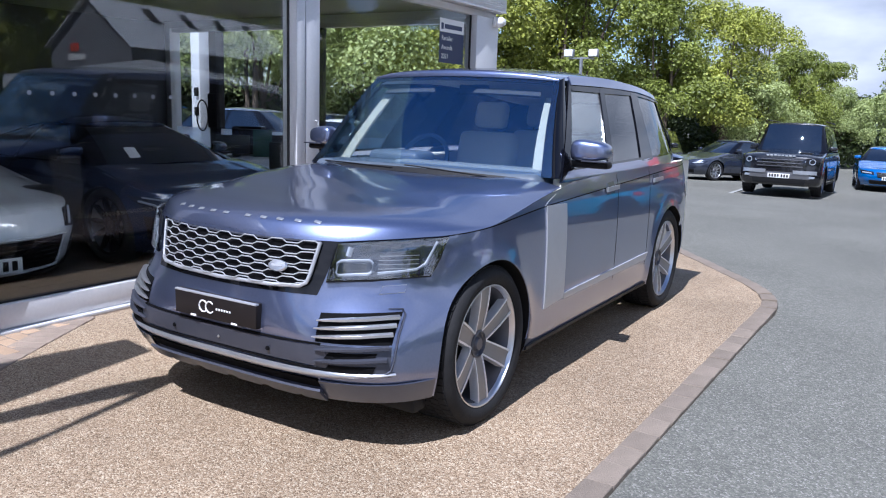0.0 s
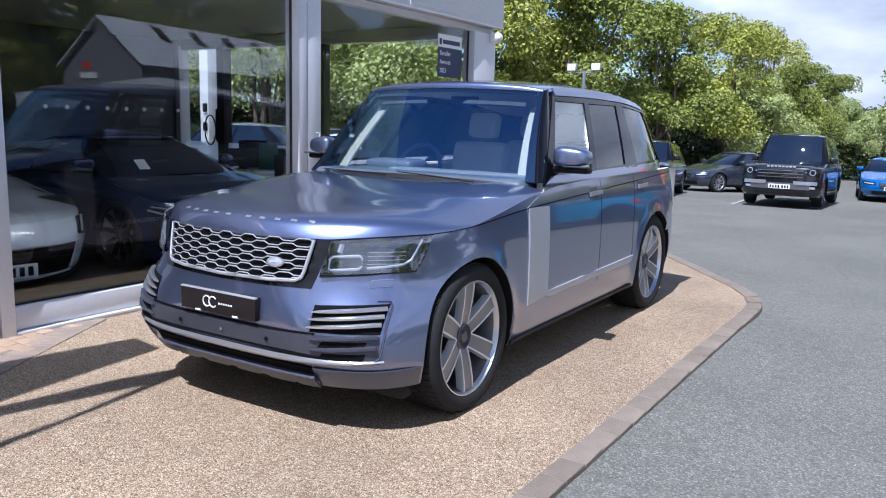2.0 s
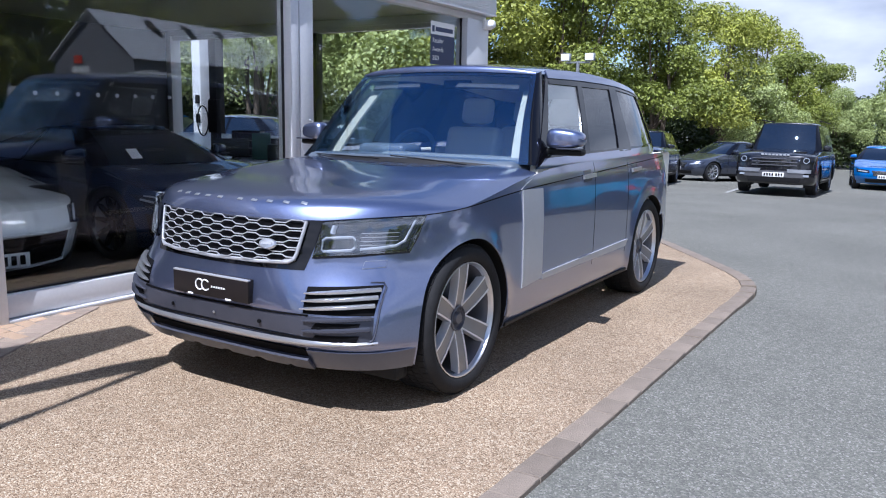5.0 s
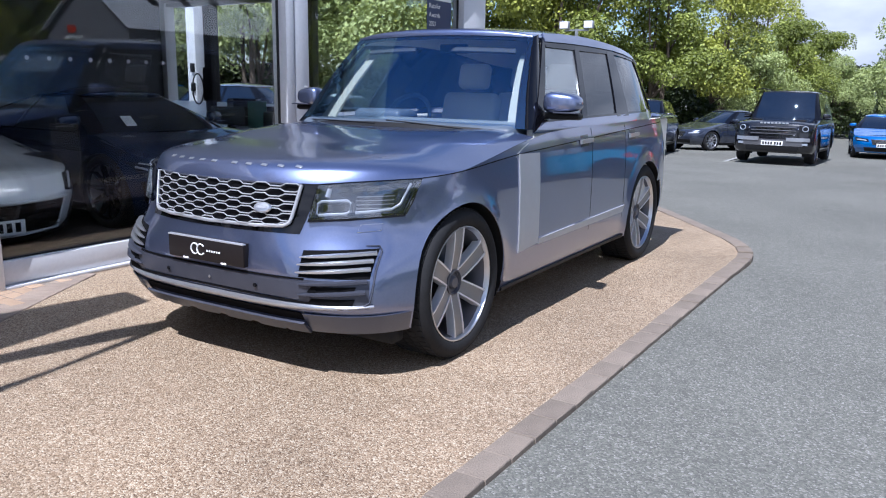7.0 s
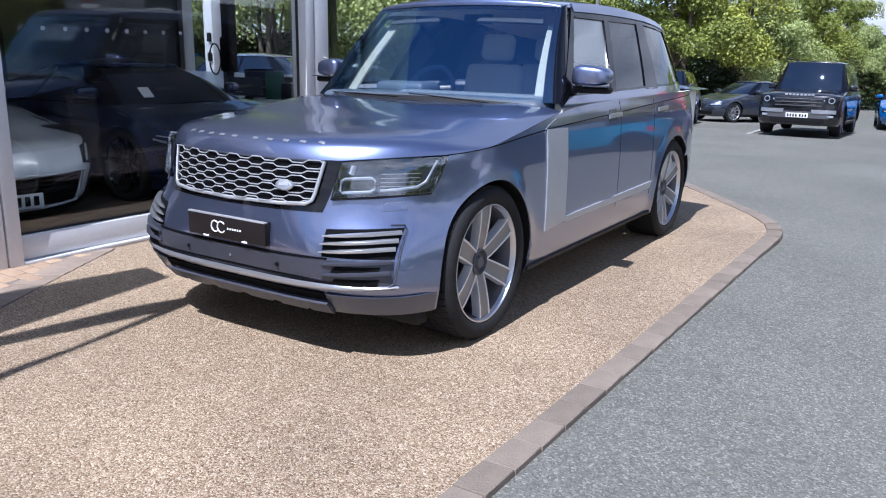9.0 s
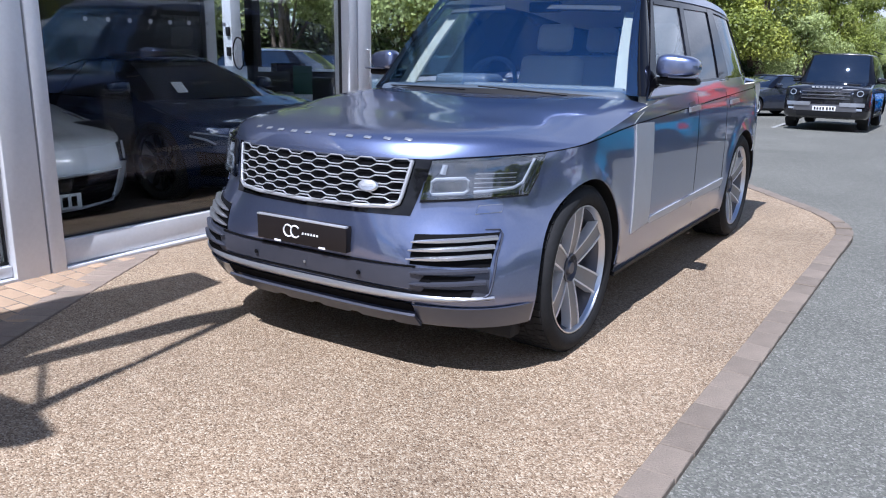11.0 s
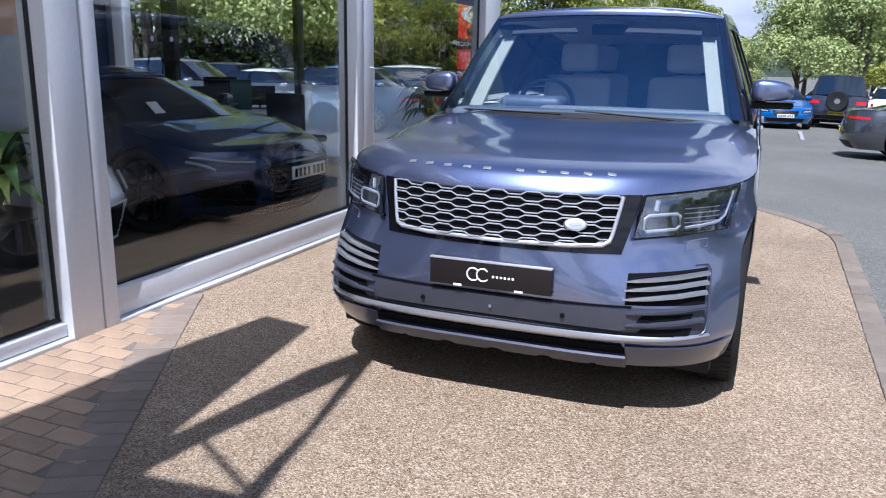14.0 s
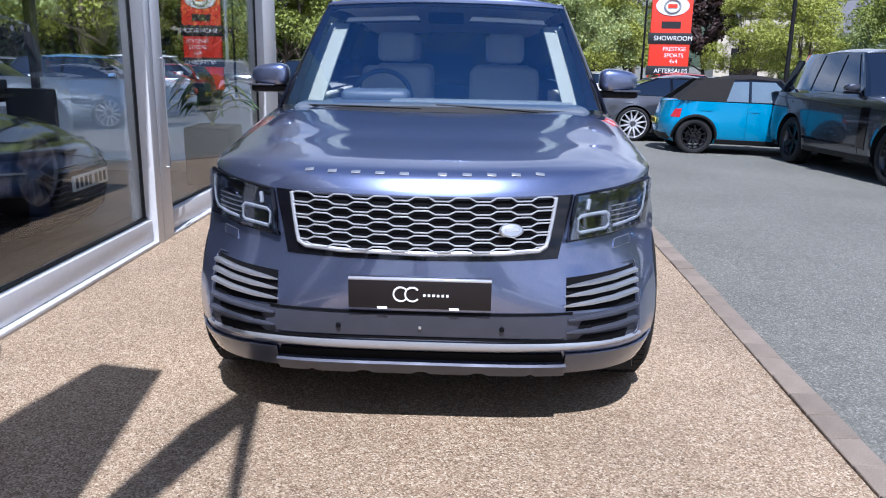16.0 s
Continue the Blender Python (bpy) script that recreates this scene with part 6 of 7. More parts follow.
for sx in (1, -1):
    eye = patch(sc, SUPER, "headlight", [(sx * 0.52, 0.530), (sx * 0.89, 0.520), (sx * 0.935, 0.640), (sx * 0.50, 0.585)], M_LAMPIN, 0.008, 10, 5)
    part("lamp_element", tube([SUPER.front(sx * x, z, 0.024) for x, z in ((0.54, 0.572), (0.70, 0.585), (0.88, 0.622))], 0.007, 6), M_LED, eye)
    part("lamp_element", tube([SUPER.front(sx * x, z, 0.024) for x, z in ((0.80, 0.530), (0.84, 0.565), (0.90, 0.595))], 0.010, 6), M_LED, eye)
    patch(sc, SUPER, "corner_intake", [(sx * 0.54, 0.225), (sx * 0.86, 0.265), (sx * 0.90, 0.47), (sx * 0.58, 0.43)], M_INK, 0.008, 8, 6)
    part("intake_blade", tube([SUPER.front(sx * x, z, 0.018) for x, z in ((0.56, 0.28), (0.70, 0.295), (0.86, 0.32))], 0.008, 6), M_BLACKGLOSS, sc)
part("nose_mark", box(-0.09, 0.09, 0.10, 0.12, 0.655, 0.675, 0.004), M_BLACKGLOSS, sc)

jeep = simple("off_roader", "charcoal off-roader with a spare wheel on its tail", place(0.45, 31.0, (0.12, 1), (0.0, 4.75)), BOXY, "charcoal", W_SUVS)
spare = part("spare_wheel", lathe([(0.10, 0.13), (0.24, 0.15), (0.33, 0.16), (0.36, 0.10), (0.36, -0.06), (0.30, -0.08), (0.05, -0.08)], 28), M_TYRE, jeep)
spare.matrix_local = pose(0.0, 4.86, 0.98, 0, 0, 90)
part("spare_hub", lathe([(0.001, 0.10), (0.16, 0.11), (0.20, 0.09), (0.20, 0.0)], 20), M_SILVER, spare)
sheet = thing("price_sheet", "white price sheet on the sports car's dashboard", "price sheet")
part("sheet", solid(grid(lambda u, v: Vector((-6.46 - 0.10 * v, 4.86 + 0.12 * u, 0.94 + 0.09 * v)), 2, 2), 0.004), M_WHITE, sheet)
structure("wall_pier", box(-5.56, -5.03, 2.645, 2.69, 0.012, 2.70, 0.004), M_PIER, "pale grey plastered pier beside the glass", "wall")
poster = thing("poster", "small tan poster on the pale pier", "poster")
part("sheet", box(-5.50, -5.26, 2.640, 2.644, 1.52, 1.78), M_POSTER, poster)

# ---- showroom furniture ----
# Unseen glowing strips, added close above the glass to brighten the show cars.
M_TUBE = material("fill_diffuser", (0.9, 0.9, 0.9), 0.5)
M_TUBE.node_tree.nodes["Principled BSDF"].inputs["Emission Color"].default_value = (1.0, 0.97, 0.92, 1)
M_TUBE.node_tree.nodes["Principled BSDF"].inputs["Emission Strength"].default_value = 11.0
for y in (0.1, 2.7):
    cl = thing("ceiling_light", "unseen strip light added to brighten the show cars, in a black trough", "ceiling light", group="ceiling lights")
    # Trough sides added to keep the strip out of the paintwork's reflections.
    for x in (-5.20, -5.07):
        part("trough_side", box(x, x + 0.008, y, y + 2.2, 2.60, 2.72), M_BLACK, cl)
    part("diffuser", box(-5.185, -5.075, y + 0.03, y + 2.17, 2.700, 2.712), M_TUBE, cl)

desk = thing("reception_desk", "white laminate sales desk", "desk")
part("worktop", box(-8.75, -7.65, 7.45, 8.62, 0.70, 0.74, 0.006), M_DESK, desk)
part("front_panel", box(-7.72, -7.68, 7.47, 8.60, 0.012, 0.70), M_DESK, desk)
for y in (7.47, 8.55):
    part("side_panel", box(-8.73, -7.73, y, y + 0.05, 0.012, 0.70), M_DESK, desk)
film_pane = structure("frosted_film", box(-10.73, GX - 0.08, 8.884, 8.890, 0.124, 1.06), M_FROST, "pale frosted film along the foot of the end glazing", "window film")
film_pane.visible_shadow = False
for x, y, w in ((-8.25, 7.80, 0.46), (-7.93, 8.42, 0.40)):
    mon = thing("monitor", "black computer monitor on the white desk", "monitor", pose(x, y, 0.741, 0, 0, 42), group="monitors on the desk")
    part("screen", box(-w / 2, w / 2, -0.02, 0.02, 0.05, 0.30, 0.008), M_BLACK, mon)
    part("stand", tube([(0, 0.03, 0.01), (0, 0.03, 0.2)], 0.018, 8), M_BLACK, mon)
    part("foot", box(-0.1, 0.1, -0.07, 0.1, 0.0, 0.014, 0.004), M_BLACK, mon)
tray = thing("letter_tray", "black stacked letter tray on the desk", "letter tray", pose(-8.45, 8.30, 0.741, 0, 0, 30))
for i in range(4):
    part("tray_shelf", box(-0.20, 0.20, -0.13, 0.13, 0.02 + 0.11 * i, 0.035 + 0.11 * i, 0.003), M_BLACK, tray)
part("tray_back", box(-0.20, 0.20, 0.131, 0.14, 0.0, 0.40), M_BLACK, tray)
for sx in (-1, 1):
    part("tray_side", box(min(sx * 0.201, sx * 0.21), max(sx * 0.201, sx * 0.21), -0.13, 0.14, 0.0, 0.40), M_BLACK, tray)
folder = thing("box_file", "dark green upright box file on the desk", "file", pose(-8.02, 8.14, 0.741, 0, 0, 42))
part("case", box(-0.13, 0.13, -0.04, 0.04, 0.0, 0.38, 0.005), M_GREENFILE, folder)
ic = thing("wall_display", "small black display unit on the glazing post", "display")
part("case", box(-9.66, -9.46, 8.60, 8.70, 1.08, 1.60, 0.01), M_BLACK, ic)
part("bracket", box(-9.72, -9.65, 8.64, 8.80, 1.30, 1.38), M_BLACK, ic)
part("cable", tube([(-9.92 + 0.13 * math.cos(q), 8.72, 1.26 + 0.24 * math.sin(q)) for q in [2 * math.pi * i / 20 for i in range(20)]], 0.012, 5, closed=True), M_BLACK, ic)
wp = thing("white_post", "square white post with small black fittings outside the end glazing", "post", pose(-13.3, 11.6, ground_z(-13.3, 11.6)))
part("shaft", box(-0.13, 0.13, -0.13, 0.13, 0.0, 3.4, 0.01), M_FASCIA, wp)
for z in (1.35, 1.75):
    part("fitting", box(0.0, 0.10, -0.18, -0.13, z, z + 0.18, 0.01), M_BLACK, wp)
for x, y in ((-6.78, 7.55), (-9.2, 7.9)):
    ch = thing("office_chair", "black office chair beside the desk", "chair", group="chairs by the desk")
    part("seat", box(x - 0.25, x + 0.25, y - 0.25, y + 0.25, 0.44, 0.52, 0.035), M_BLACK, ch)
    part("backrest", box(x - 0.25, x + 0.25, y - 0.30, y - 0.23, 0.52, 1.02, 0.03), M_BLACK, ch)
    part("column", tube([(x, y, 0.08), (x, y, 0.45)], 0.025, 8), M_STEEL, ch)
    for k in range(5):
        a = 2 * math.pi * k / 5
        part("leg", tube([(x, y, 0.09), (x + 0.28 * math.cos(a), y + 0.28 * math.sin(a), 0.04)], 0.02, 6), M_BLACK, ch)


def planter(x, y, n, tall, label):
    pot = thing("potted_plant", label, "plant")
    part("planter", box(x - 0.24, x + 0.24, y - 0.24, y + 0.24, 0.008, 0.62, 0.02), M_BLACK, pot)
    part("soil", box(x - 0.21, x + 0.21, y - 0.21, y + 0.21, 0.60, 0.626), M_BARK, pot)
    rnd = random.Random(int(x * 100 + y * 10))
    for k in range(n):
        a, ln, rise = rnd.uniform(0, 6.283), rnd.uniform(0.35, 0.6) * tall, rnd.uniform(0.35, 0.9) * tall
        h0 = 0.62 + rnd.uniform(0.0, 0.25) * tall
        c, s = math.cos(a), math.sin(a)
        def fn(u, v, a=a):
            r = ln * u
            z = h0 + rise * (u * 1.6 - 1.45 * u * u)
            w = 0.045 * math.sin(math.pi * min(1, 0.12 + 0.88 * u)) * (v * 2 - 1)
            return Vector((x + c * r - s * w, y + s * r + c * w, z + 0.25 * abs(w)))
        part("leaf", grid(fn, 8, 2), M_PLANTY if k % 3 == 0 else M_PLANT, pot)


planter(-5.23, 2.35, 26, 0.75, "tall dracaena in a black square planter behind glass")
planter(-5.28, 8.08, 40, 0.95, "leafy plant in a dark pot by the far pane")

# ---- trees ----
def leaf_cloud(seed, lobes, count, size):
    rnd = np.random.RandomState(seed)
    lob = np.array(lobes)
    vol = lob[:, 3] ** 2
    pick = rnd.choice(len(lob), count, p=vol / vol.sum())
    d = rnd.normal(size=(count, 3))
    d /= np.linalg.norm(d, axis=1)[:, None]
    d[:, 2] = np.where(d[:, 2] < -0.55, -d[:, 2], d[:, 2])
    r = lob[pick, 3] * (1 - 0.42 * rnd.rand(count) ** 1.6) * (1 + 0.10 * np.sin(7 * d[:, 0] + pick) * np.cos(6 * d[:, 1] + 2 * pick))
    c = lob[pick, :3] + d * r[:, None] * np.array([1, 1, 0.86])
    n = d + 0.75 * rnd.normal(size=(count, 3)) + np.array([0, 0, 0.35])
    n /= np.linalg.norm(n, axis=1)[:, None]
    t = np.cross(n, rnd.normal(size=(count, 3)))
    t /= np.linalg.norm(t, axis=1)[:, None]
    b = np.cross(n, t)
    s = size * (0.55 + 0.8 * rnd.rand(count))[:, None]
    quads = np.stack([c - t * s, c - b * s * 0.62 + n * s * 0.12, c + t * s, c + b * s * 0.62 + n * s * 0.12], 1).reshape(-1, 3)
    return quads, np.arange(count * 4).reshape(-1, 4)


def tree(seed, height, spread, mat, count, size, label, stems=1):
    rnd = random.Random(seed)
    t = thing("tree", label, "tree", group="trees round the car park")
    lobes = []
    for k in range(30):
        a, h = rnd.uniform(0, 6.283), rnd.uniform(0.29, 0.90)
        rr = spread * (0.74 if h < 0.6 else 0.56) * math.sqrt(rnd.random()) * (1.15 - 0.45 * h)
        lobes.append((rr * math.cos(a), rr * math.sin(a), h * height, spread * rnd.uniform(0.17, 0.31) * (1.15 - 0.3 * h)))
    lobes.append((0, 0, height * 0.88, spread * 0.26))
    bm = bmesh.new()
    for k in range(stems):
        a = rnd.uniform(0, 6.283)
        bx, by = (0.5 * math.cos(a), 0.5 * math.sin(a)) if stems > 1 else (0, 0)
        tube([(bx, by, -0.3), (bx * 1.2, by * 1.2, height * 0.2), (bx * 1.5 + 0.1, by * 1.4, height * 0.45), (bx * 1.2, by * 1.3, height * 0.8)], [0.02 * height, 0.016 * height, 0.011 * height, 0.004 * height], 8, bm)
    part("trunk", bm, M_BARK, t)
    for lx, ly, lz, lr in lobes[:7]:
        part("limb", tube([(0.05, 0, height * 0.22), (lx * 0.45, ly * 0.45, height * 0.22 + (lz - height * 0.22) * 0.6), (lx * 0.9, ly * 0.9, lz)], [0.009 * height, 0.006 * height, 0.003 * height], 6), M_BARK, t)
    v, q = leaf_cloud(seed, lobes, count, size)
    me = bpy.data.meshes.new("crown")
    me.from_pydata(v.tolist(), [], q.tolist())
    me.materials.append(mat)
    part("crown", me, None, t)
    return t


KINDS = [tree(3, 9.5, 4.6, M_LEAF[0], 24000, 0.080, "broad leafy lime-green tree at the car park's edge", 2), tree(5, 9.0, 4.4, M_LEAF[1], 24000, 0.080, "dense mid-green tree at the car park's edge", 3),
         tree(8, 7.8, 4.4, M_LEAF[2], 24000, 0.076, "pale green bushy tree with small leaves", 2), tree(11, 8.0, 3.4, M_LEAF[3], 9000, 0.14, "dark copper-leaved ornamental tree", 1)]
REAR_ROW = [(0, -15.5, 27, 1.0), (1, -13.5, 32, 1.05), (0, -15.5, 37, 1.1), (1, -11.5, 36.5, 0.92), (0, -9.5, 40, 0.86), (1, -7.2, 46, 0.72), (2, -7.6, 41, 0.66), (0, -10.0, 52, 0.98), (2, -5.2, 53, 0.62), (2, -3.8, 60, 0.58), (0, -17.5, 31, 1.15), (2, -22.5, 22.5, 1.0), (2, -26, 26, 1.1), (2, -26.5, 20, 1.0), (2, -31, 24, 1.2)]
REAR_BELT = [(2, -20.5, 26.0, 1.0), (2, -30, 17, 1.0), (2, -19, 25, 1.2), (1, -7.5, 62, 0.78), (2, 1.6, 40, 0.88), (2, -0.6, 44, 0.92), (0, 4.2, 46, 0.70), (3, 12.5, 55, 0.95), (0, 14.5, 52, 0.72), (0, 18.5, 54, 0.80), (1, 22.5, 50, 0.95), (0, 27, 48, 1.0), (2, 19.0, 30.0, 0.58), (1, 21.5, 33.5, 0.62), (2, 17.0, 33.0, 0.60)]
SIGN_SIDE = [(0, 19.5, 37, 0.66), (1, 15.0, 35.5, 0.62), (2, 16.5, 39, 0.66), (0, 12.8, 39, 0.62), (2, 21.8, 29.0, 0.5), (1, 24.0, 40, 0.8), (0, 48, 28, 1.5), (1, 52, 36, 1.6), (0, 47, 44, 1.6), (1, 38, 54, 1.5), (0, 56, 22, 1.6), (1, 45, 20, 1.5), (0, 40, 13, 1.4), (0, 44, 50, 1.5), (1, 36, 6, 1.3)]
# The trees at y -26 and -28 are unseen, added to be mirrored in paint and glass.
EAST_BELT = [(1, 32, 58, 1.4), (1, -4, -26, 1.1), (0, 6, -28, 1.2), (0, 30, -6, 1.1), (2, 3.6, 52, 0.95), (1, 5.4, 58, 1.0), (0, 6.2, 49, 0.85), (2, 4.4, 47, 0.8)]
used = set()
for i, (k, x, y, s) in enumerate(REAR_ROW + REAR_BELT + SIGN_SIDE + EAST_BELT):
    m = Matrix.Translation((x, y, ground_z(x, y))) @ Matrix.Rotation(i * 2.4, 4, "Z")
    t = KINDS[k] if k not in used else copy_thing(KINDS[k], m)
    if k not in used:
        used.add(k)
    t.matrix_world = m @ Matrix.Scale(s, 4)

# understorey along the rear edge, with the shade under the crowns put into its colour
und = []
rs = np.random.RandomState(4)
for i in range(60):
    f0 = i / 59
    und.append((-18 + 14.5 * f0 + rs.uniform(-1, 1), 27 + 33 * f0 + rs.uniform(-1.2, 1.2), -1.0 + rs.uniform(0.0, 1.1), rs.uniform(0.9, 1.7)))
# second, taller layer of the dark leaves fills the shaded gaps between trunks
for i in range(70):
    f0 = i / 69
    und.append((-20 + 15.5 * f0 + rs.uniform(-1, 1), 30 + 33 * f0 + rs.uniform(-1.2, 1.2), 0.6 + rs.uniform(0.0, 1.6), rs.uniform(1.0, 1.7)))
for i in range(40):
    und.append((12 + 9 * rs.rand(), 27 + 14 * i / 39, -0.6 + rs.uniform(0, 1.2), rs.uniform(1.0, 1.8)))
for i in range(46):
    und.append((-34 + 18 * i / 45 + rs.uniform(-1, 1), 17 + 11 * i / 45 + rs.uniform(-1, 1), rs.uniform(-0.2, 1.6), rs.uniform(1.1, 1.9)))
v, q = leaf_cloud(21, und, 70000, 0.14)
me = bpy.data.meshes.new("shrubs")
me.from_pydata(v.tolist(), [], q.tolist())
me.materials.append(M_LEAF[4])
tagged(part("shrubs", me, None), "dense undergrowth, its leaf colour darkened for the shade beneath the trees", "shrubs", kind="stuff")
belt = [(46 + 18 * rs.rand(), -25 + 100 * i / 119, rs.uniform(0.5, 10.5), rs.uniform(2.0, 4.0)) for i in range(120)]
v, q = leaf_cloud(33, belt, 34000, 0.42)
me = bpy.data.meshes.new("woodland")
me.from_pydata(v.tolist(), [], q.tolist())
me.materials.append(M_LEAF[1])
tagged(part("woodland", me, None), "dark belt of woodland behind the workshop", "woodland", kind="stuff")
# wooded hill far behind
def hill(u, v):
    a = -1.25 + 2.5 * u
    r = 190 + 160 * v
    h = (26 * smooth(0.30, 0.80, u) + 7 + 3 * math.sin(11 * u) + 1.4 * math.sin(37 * u)) * v**0.7
    return Vector((math.sin(a) * r, math.cos(a) * r, -2.0 + h + 0.8 * noise.noise(Vector((u * 60, v * 30, 0)))))
tagged(part("hillside", grid(hill, 160, 16), M_HILL), "wooded hillside beyond the car park", "hill", kind="structure")

# ---- sign, posts, buildings ----
sign = thing("totem_sign", "red and black dealer totem sign with white lettering", "sign", pose(6.6, 39.6, ground_z(6.6, 39.6) + 0.2, 0, 0, -6))
part("panel", box(-0.95, 0.95, -0.12, 0.12, 0.3, 6.3, 0.02), M_SIGNRED, sign)
part("plinth", box(-0.8, 0.8, -0.10, 0.10, -0.4, 0.3), M_SIGNBLACK, sign)
part("band", box(-1.02, 1.02, -0.14, 0.14, 2.90, 3.42, 0.01), M_SIGNBLACK, sign)
part("band", box(-1.02, 1.02, -0.14, 0.14, 1.42, 1.86, 0.01), M_SIGNBLACK, sign)
ov = lathe([(0.001, 0.04), (0.96, 0.03), (1.0, 0.0)], 36, axis="z")
for vtx in ov.verts:
    vtx.co = Vector((vtx.co.x * 0.78, vtx.co.y * 0.46, vtx.co.z))
o = part("logo_oval", ov, M_WHITE, sign, "white oval logo plate")
o.matrix_local = pose(0, -0.12, 4.66, 90)
part("logo_ring", tube([(0.36 * math.cos(a), 0.30 * math.sin(a), 0.045) for a in [2 * math.pi * i / 24 for i in range(24)]], 0.05, 6, closed=True), M_SIGNGREY, o)
part("logo_bar", box(-0.22, 0.22, -0.09, 0.09, 0.04, 0.06), M_SIGNRED, o)
part("logo_strip", box(-0.45, 0.45, -0.125, -0.118, 3.62, 3.95), M_SIGNBLACK, sign)
for wtext, z, h, y in (("SHOWROOM", 3.07, 0.215, -0.145), ("PRESTIGE", 2.58, 0.19, -0.125), ("SPORTS", 2.28, 0.19, -0.125), ("4x4", 2.00, 0.19, -0.125), ("AFTERSALES", 1.54, 0.21, -0.145)):
    words(wtext, h, pose(0.24 if h < 0.212 and z > 1.9 else 0.14, y, z, 90), M_WHITE, "lettering", sign, "CENTER", 0.004)
for x, y, h in ((10.09, 33.5, 8.5), (5.95, 42.5, 7.5)):
    lp = thing("lamp_post", "dark slender steel lamp post", "lamp post", pose(x, y, ground_z(x, y)), "lamp posts")
    part("pole", tube([(0, 0, 0), (0, 0, h * 0.5), (0, 0, h)], [0.012 * h, 0.0095 * h, 0.007 * h] if x > 8 else [0.07, 0.055, 0.04], 10), M_BLACK, lp)
    part("lantern", box(-0.5, 0.1, -0.12, 0.12, h, h + 0.1, 0.03), M_BLACK, lp)
fl = thing("floodlight_mast", "steel mast with two square white floodlights", "floodlight", pose(-10.9, 26.2, ground_z(-10.9, 26.2)))
part("pole", tube([(0, 0, 0), (0, 0, 4.0)], 0.06, 8), M_STEEL, fl)
part("crossbar", tube([(-0.45, 0, 3.95), (0.45, 0, 3.95)], 0.03, 6), M_STEEL, fl)
for sx in (-1, 1):
    h = part("flood_head", box(sx * 0.45 - 0.17, sx * 0.45 + 0.17, -0.10, 0.06, 4.0, 4.26, 0.02), M_SIGNGREY, fl)
    part("lens", box(sx * 0.45 - 0.15, sx * 0.45 + 0.15, -0.115, -0.10, 4.02, 4.24, 0.005), M_WHITE, h)


def gabled(name, label, m, w, l, eave, ridge, wall_mat, roof_mat, over=0.3):
    b = thing(name, label, "building", m)
    bm = bmesh.new()
    prof = [(-w / 2, 0), (w / 2, 0), (w / 2, eave), (0, ridge), (-w / 2, eave)]
    a, c = [bm.verts.new((x, 0, z)) for x, z in prof], [bm.verts.new((x, l, z)) for x, z in prof]
    bm.faces.new(a)
    bm.faces.new(c[::-1])
    for i in range(5):
        bm.faces.new((a[i], a[(i + 1) % 5], c[(i + 1) % 5], c[i]))
    bmesh.ops.recalc_face_normals(bm, faces=bm.faces)
    part("wall", bm, wall_mat, b)
    for sx in (1, -1):
        k = (ridge - eave) / (w / 2)
        def fn(u, v, sx=sx, k=k):
            x = sx * (w / 2 + over) * (1 - u)
            return Vector((x, -over + (l + 2 * over) * v, ridge + 0.08 - k * abs(x) + 0.02 * (int(v * 60) % 2)))
        part("roof", solid(grid(fn, 2, 60), 0.06), roof_mat, b)
    part("door", box(-w * 0.14 - w * 0.2, w * 0.14 - w * 0.2, -0.05, 0.02, 0, eave * 0.72), M_BLACK, b)
    return b


ws = gabled("workshop_building", "dark grey clad workshop with a pale gabled roof", pose(38.1, 32.3, -1.6, 0, 0, -8), 7.2, 28.0, 6.4, 9.4, M_CLAD, M_ROOFSHEET)
for i in range(5):
    part("rooflight", box(-3.0, -0.6, 4 + 3.6 * i, 4.8 + 3.6 * i, 0, 0.05), M_BLACK, ws).matrix_local = pose(0, 0, 9.55, 0, -42.3, 0)
part("sign_bar", box(0.4, 2.0, -0.06, -0.02, 5.4, 5.8), M_WHITE, ws)
part("sign_mark", box(1.0, 1.7, -0.07, -0.02, 6.0, 6.5), M_SIGNRED, ws)
for x, y, rz, lab in ((21.0, 68, -10, "cream rendered house with timbered gable"), (33, 66, 15, "cream rendered house beyond the trees")):
    hs = gabled("house", lab, pose(x, y, -1.3, 0, 0, rz), 8.0, 12.0, 4.6, 7.6, M_RENDER, M_SLATE)
    for k in (-1, 1):
        part("gable_timber", tube([(k * 4.0, -0.06, 4.7), (0, -0.06, 7.5)], 0.12, 4), M_TIMBER, hs)
        part("window", box(k * 1.6 - 0.6, k * 1.6 + 0.6, -0.05, 0.02, 2.9, 4.0), M_DARKGLASS, hs)
    part("gable_timber", tube([(0, -0.06, 4.9), (0, -0.06, 7.3)], 0.10, 4), M_TIMBER, hs)
    part("gable_timber", tube([(-2.2, -0.06, 5.9), (2.2, -0.06, 5.9)], 0.10, 4), M_TIMBER, hs)
mq = thing("marquee", "low white pitched marquee roof on poles", "marquee", pose(17.5, 21.0, ground_z(17.5, 21.0), 0, 0, -53))
part("roof_cover", solid(grid(lambda u, v: Vector((-5.2 + 10.4 * u, 6 * v, 3.05 + 0.85 * (1 - abs(2 * u - 1)))), 10, 8), 0.03), M_WHITE, mq)
for y, nm in ((0.0, "front_valance"), (5.97, "rear_valance")):
    part(nm, solid(grid(lambda u, v: Vector((-5.2 + 10.4 * u, y, 2.55 + (0.5 + 0.85 * (1 - abs(2 * u - 1))) * v)), 12, 2), 0.02), M_WHITE, mq)
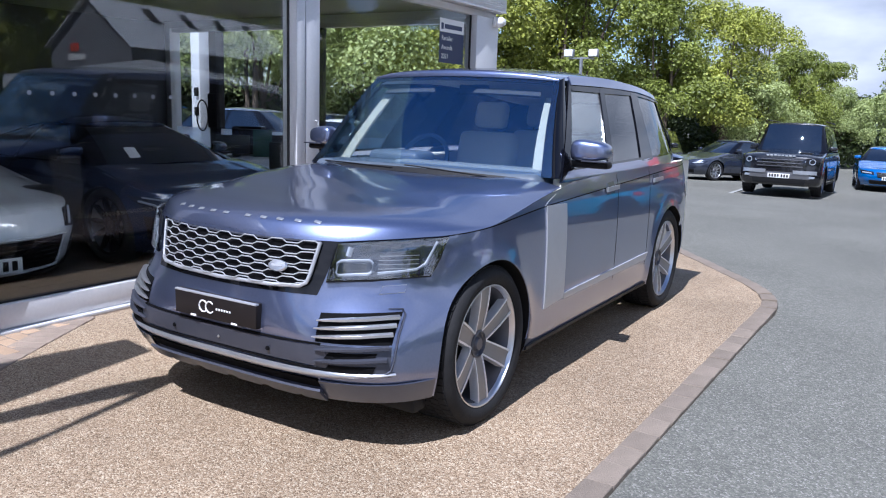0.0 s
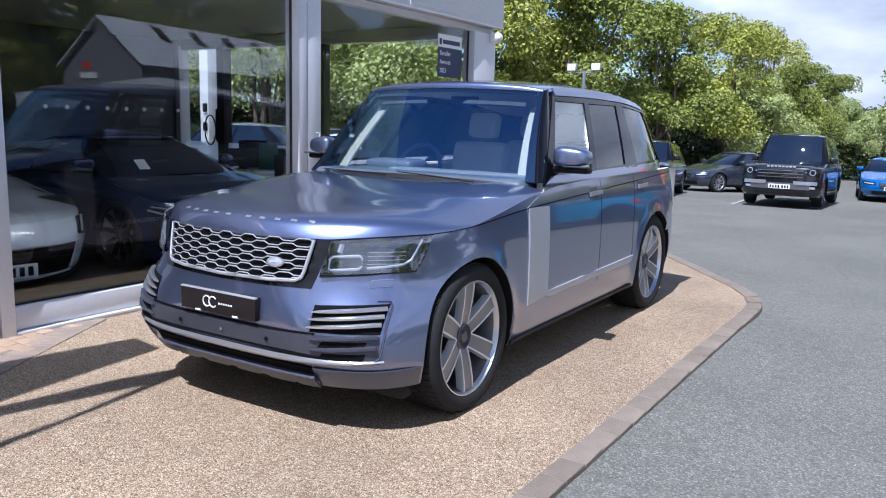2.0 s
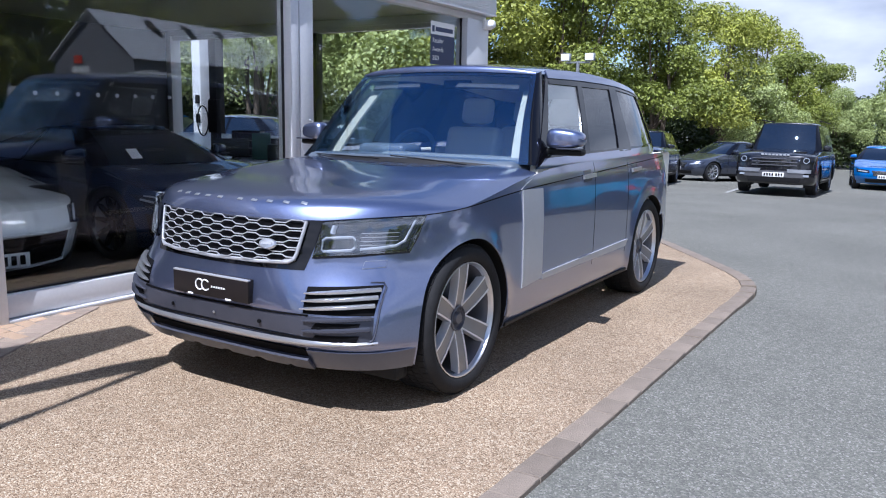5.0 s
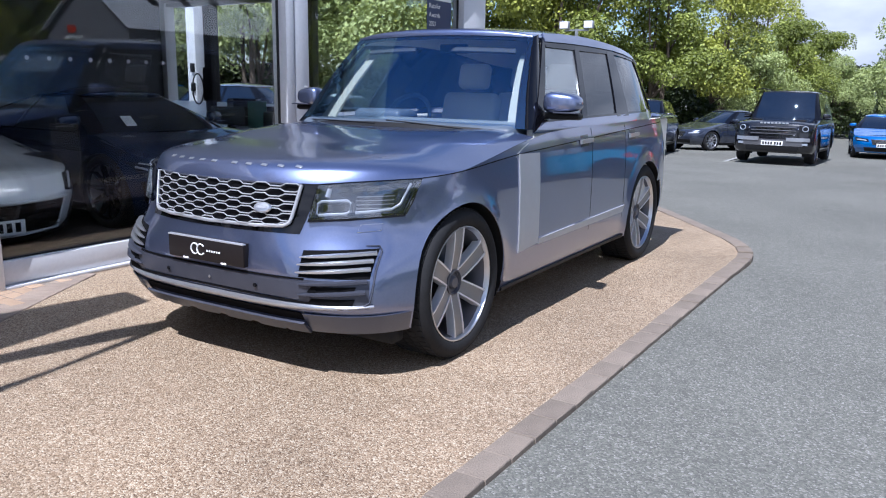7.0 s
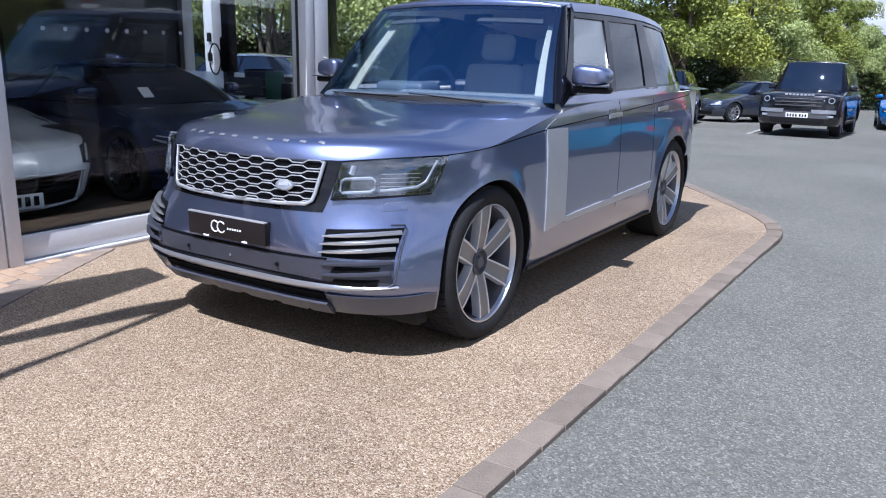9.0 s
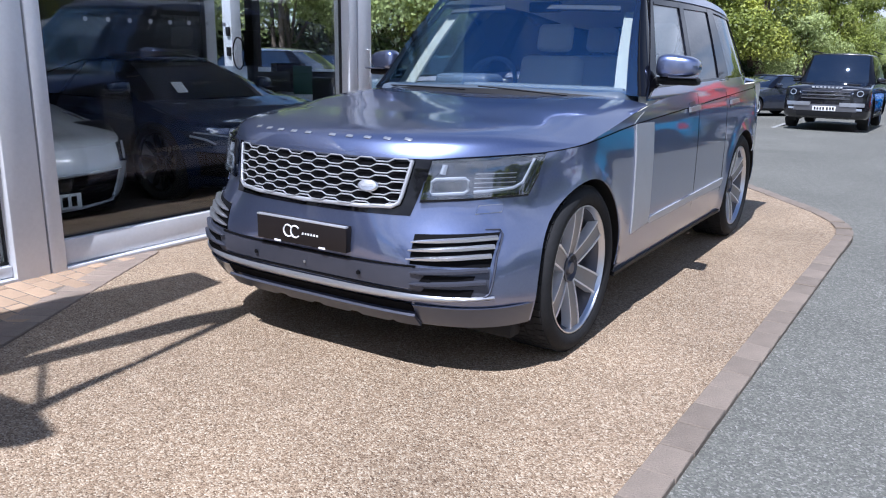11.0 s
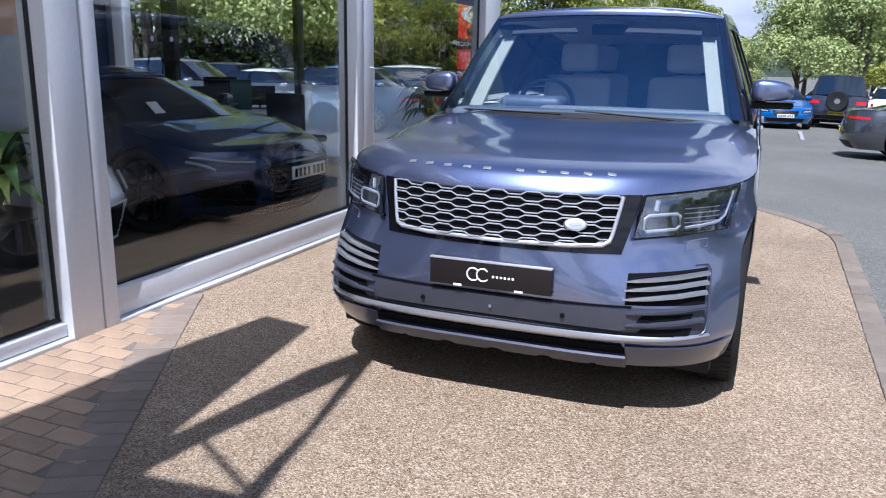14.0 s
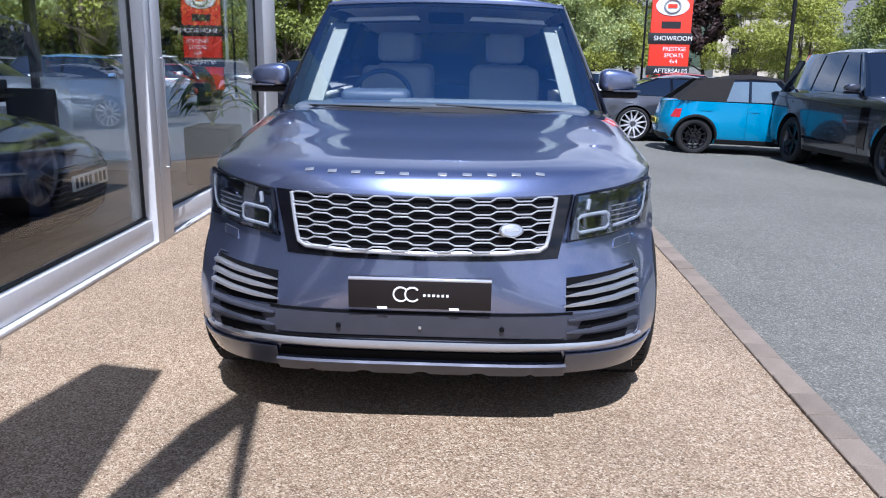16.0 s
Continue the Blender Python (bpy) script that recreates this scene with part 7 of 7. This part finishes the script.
for x in (-5.1, 5.1):
    for y in (0.05, 5.95):
        part("pole", tube([(x, y, 0), (x, y, 3.22)], 0.04, 6), M_STEEL, mq)
bs = thing("box_sign", "orange and black box sign on a dark post", "sign", pose(16.0, 19.1, ground_z(16.0, 19.1), 0, 0, -50))
part("post", tube([(0, 0, 0), (0, 0, 2.75)], 0.05, 8), M_BLACK, bs)
part("case", box(-0.62, 0.62, -0.10, 0.10, 2.72, 3.30, 0.02), M_SIGNBLACK, bs)
part("face", box(-0.54, 0.46, -0.115, -0.101, 2.86, 3.20, 0.004), M_AMBER, bs)
# parking lines
for i in range(5):
    x, y = -4.6 + 1.9 * i, 22.4 + 0.4 * i
    tagged(part("bay_line", box(x - 0.05, x + 0.05, y - 2.4, y + 2.4, 0.0, 0.004), M_LINE), "worn pale parking bay line on the tarmac", "road marking", "bay lines").matrix_world = Matrix.Translation((0, 0, ground_z(x, y) + 0.012)) @ Matrix.Identity(4)

# ---- pavers, kerb stones and floor planks ----
def blocks(parent, name, mat, poses, lx, ly, lz, shrink=0.006):
    bm = box(-lx / 2 + shrink / 2, lx / 2 - shrink / 2, -ly / 2 + shrink / 2, ly / 2 - shrink / 2, -lz, 0.0, 0.004, seg=1)
    me = finish(name, bm, mat)
    for m in poses:
        o = new(name, me)
        o.parent = parent
        o.matrix_local = m


kerb = tagged(new("kerb"), "flush brown block kerb round the gravel apron", "kerb", kind="structure")
rk = random.Random(2)
ps = []
for a, b in zip(inset(KERB, 0.066)[0:], inset(KERB, 0.066)[1:]):
    ln = math.dist(a, b)
    n = max(1, round(ln / 0.205))
    th = math.degrees(math.atan2(b[1] - a[1], b[0] - a[0]))
    for k in range(n):
        t = (k + 0.5) / n
        x, y = a[0] + (b[0] - a[0]) * t, a[1] + (b[1] - a[1]) * t
        if y > -1.5:
            ps.append(pose(x, y, apron_z(x, y) + 0.012 + rk.uniform(-0.003, 0.003), rk.uniform(-0.8, 0.8), rk.uniform(-0.8, 0.8), th + rk.uniform(-0.7, 0.7)))
blocks(kerb, "kerb_stone", M_KERB, ps, 0.207, 0.13, 0.08, 0.004)
part("kerb_bed", tube([Vector((x, y, apron_z(x, y) - 0.045)) for x, y in inset(KERB, 0.066)], 0.062, 4), M_JOINT, kerb)
# brick wedge between the wall and the diagonal dark border
D0, D1 = Vector((-4.75, 3.30)), Vector((-3.63, 1.38))
dt = (D1 - D0).normalized()
dn = Vector((dt.y, -dt.x))
paving = tagged(new("paving"), "red block paving with a darker brown border by the entrance", "paving", kind="structure")
E = D0 + dt * 6.2
bed = prism([(D0.x - 0.02, D0.y), (E.x, E.y), (-4.93, E.y), (-4.93, D0.y)], -0.05, 0.0065)
part("paving_bed", bed, M_JOINT, paving)
ps = []
for k in range(58):
    p = D0 + dt * (0.05 + 0.103 * k) + dn * 0.105
    ps.append(pose(p.x, p.y, 0.0095 + rk.uniform(-0.002, 0.002), 0, 0, math.degrees(math.atan2(dt.y, dt.x)) + rk.uniform(-0.8, 0.8)))
blocks(paving, "border_paver", M_PAVER_DARK, ps, 0.103, 0.205, 0.05)
ps = []
for r in range(44):
    y = 3.05 - 0.104 * r
    for c in range(30):
        x = -4.82 + 0.205 * c + (0.1025 if r % 2 else 0)
        if (Vector((x, y)) - D0).dot(dn) > 0.16:
            ps.append(pose(x, y, 0.0095 + rk.uniform(-0.0015, 0.0015), rk.uniform(-0.6, 0.6), rk.uniform(-0.6, 0.6), rk.uniform(-0.8, 0.8)))
blocks(paving, "brick", M_BRICK, [p for p in ps if p.translation.x < -2.6][:290], 0.204, 0.103, 0.05)
part("threshold", box(-4.93, -4.80, -2.0, 5.36, -0.02, 0.010, 0.004), M_CONCRETE, tagged(new("threshold_strip"), "pale concrete strip under the shopfront", "edging", kind="structure"))
planks = bmesh.new()
for r in range(62):
    x1 = GX - 0.10 - 0.14 * r
    y0 = -1.5 - (r * 0.37) % 1.2
    while y0 < 8.7:
        box(x1 - 0.137, x1, max(-1.5, y0), min(8.75, y0 + 1.197), 0.0, 0.011 + 0.0006 * ((r * 7 + int(y0 * 3)) % 3), 0, planks)
        y0 += 1.2
fp = part("floor_planks", planks, M_FLOOR, bpy.data.objects["floor"])
fp["kind"] = "stuff"
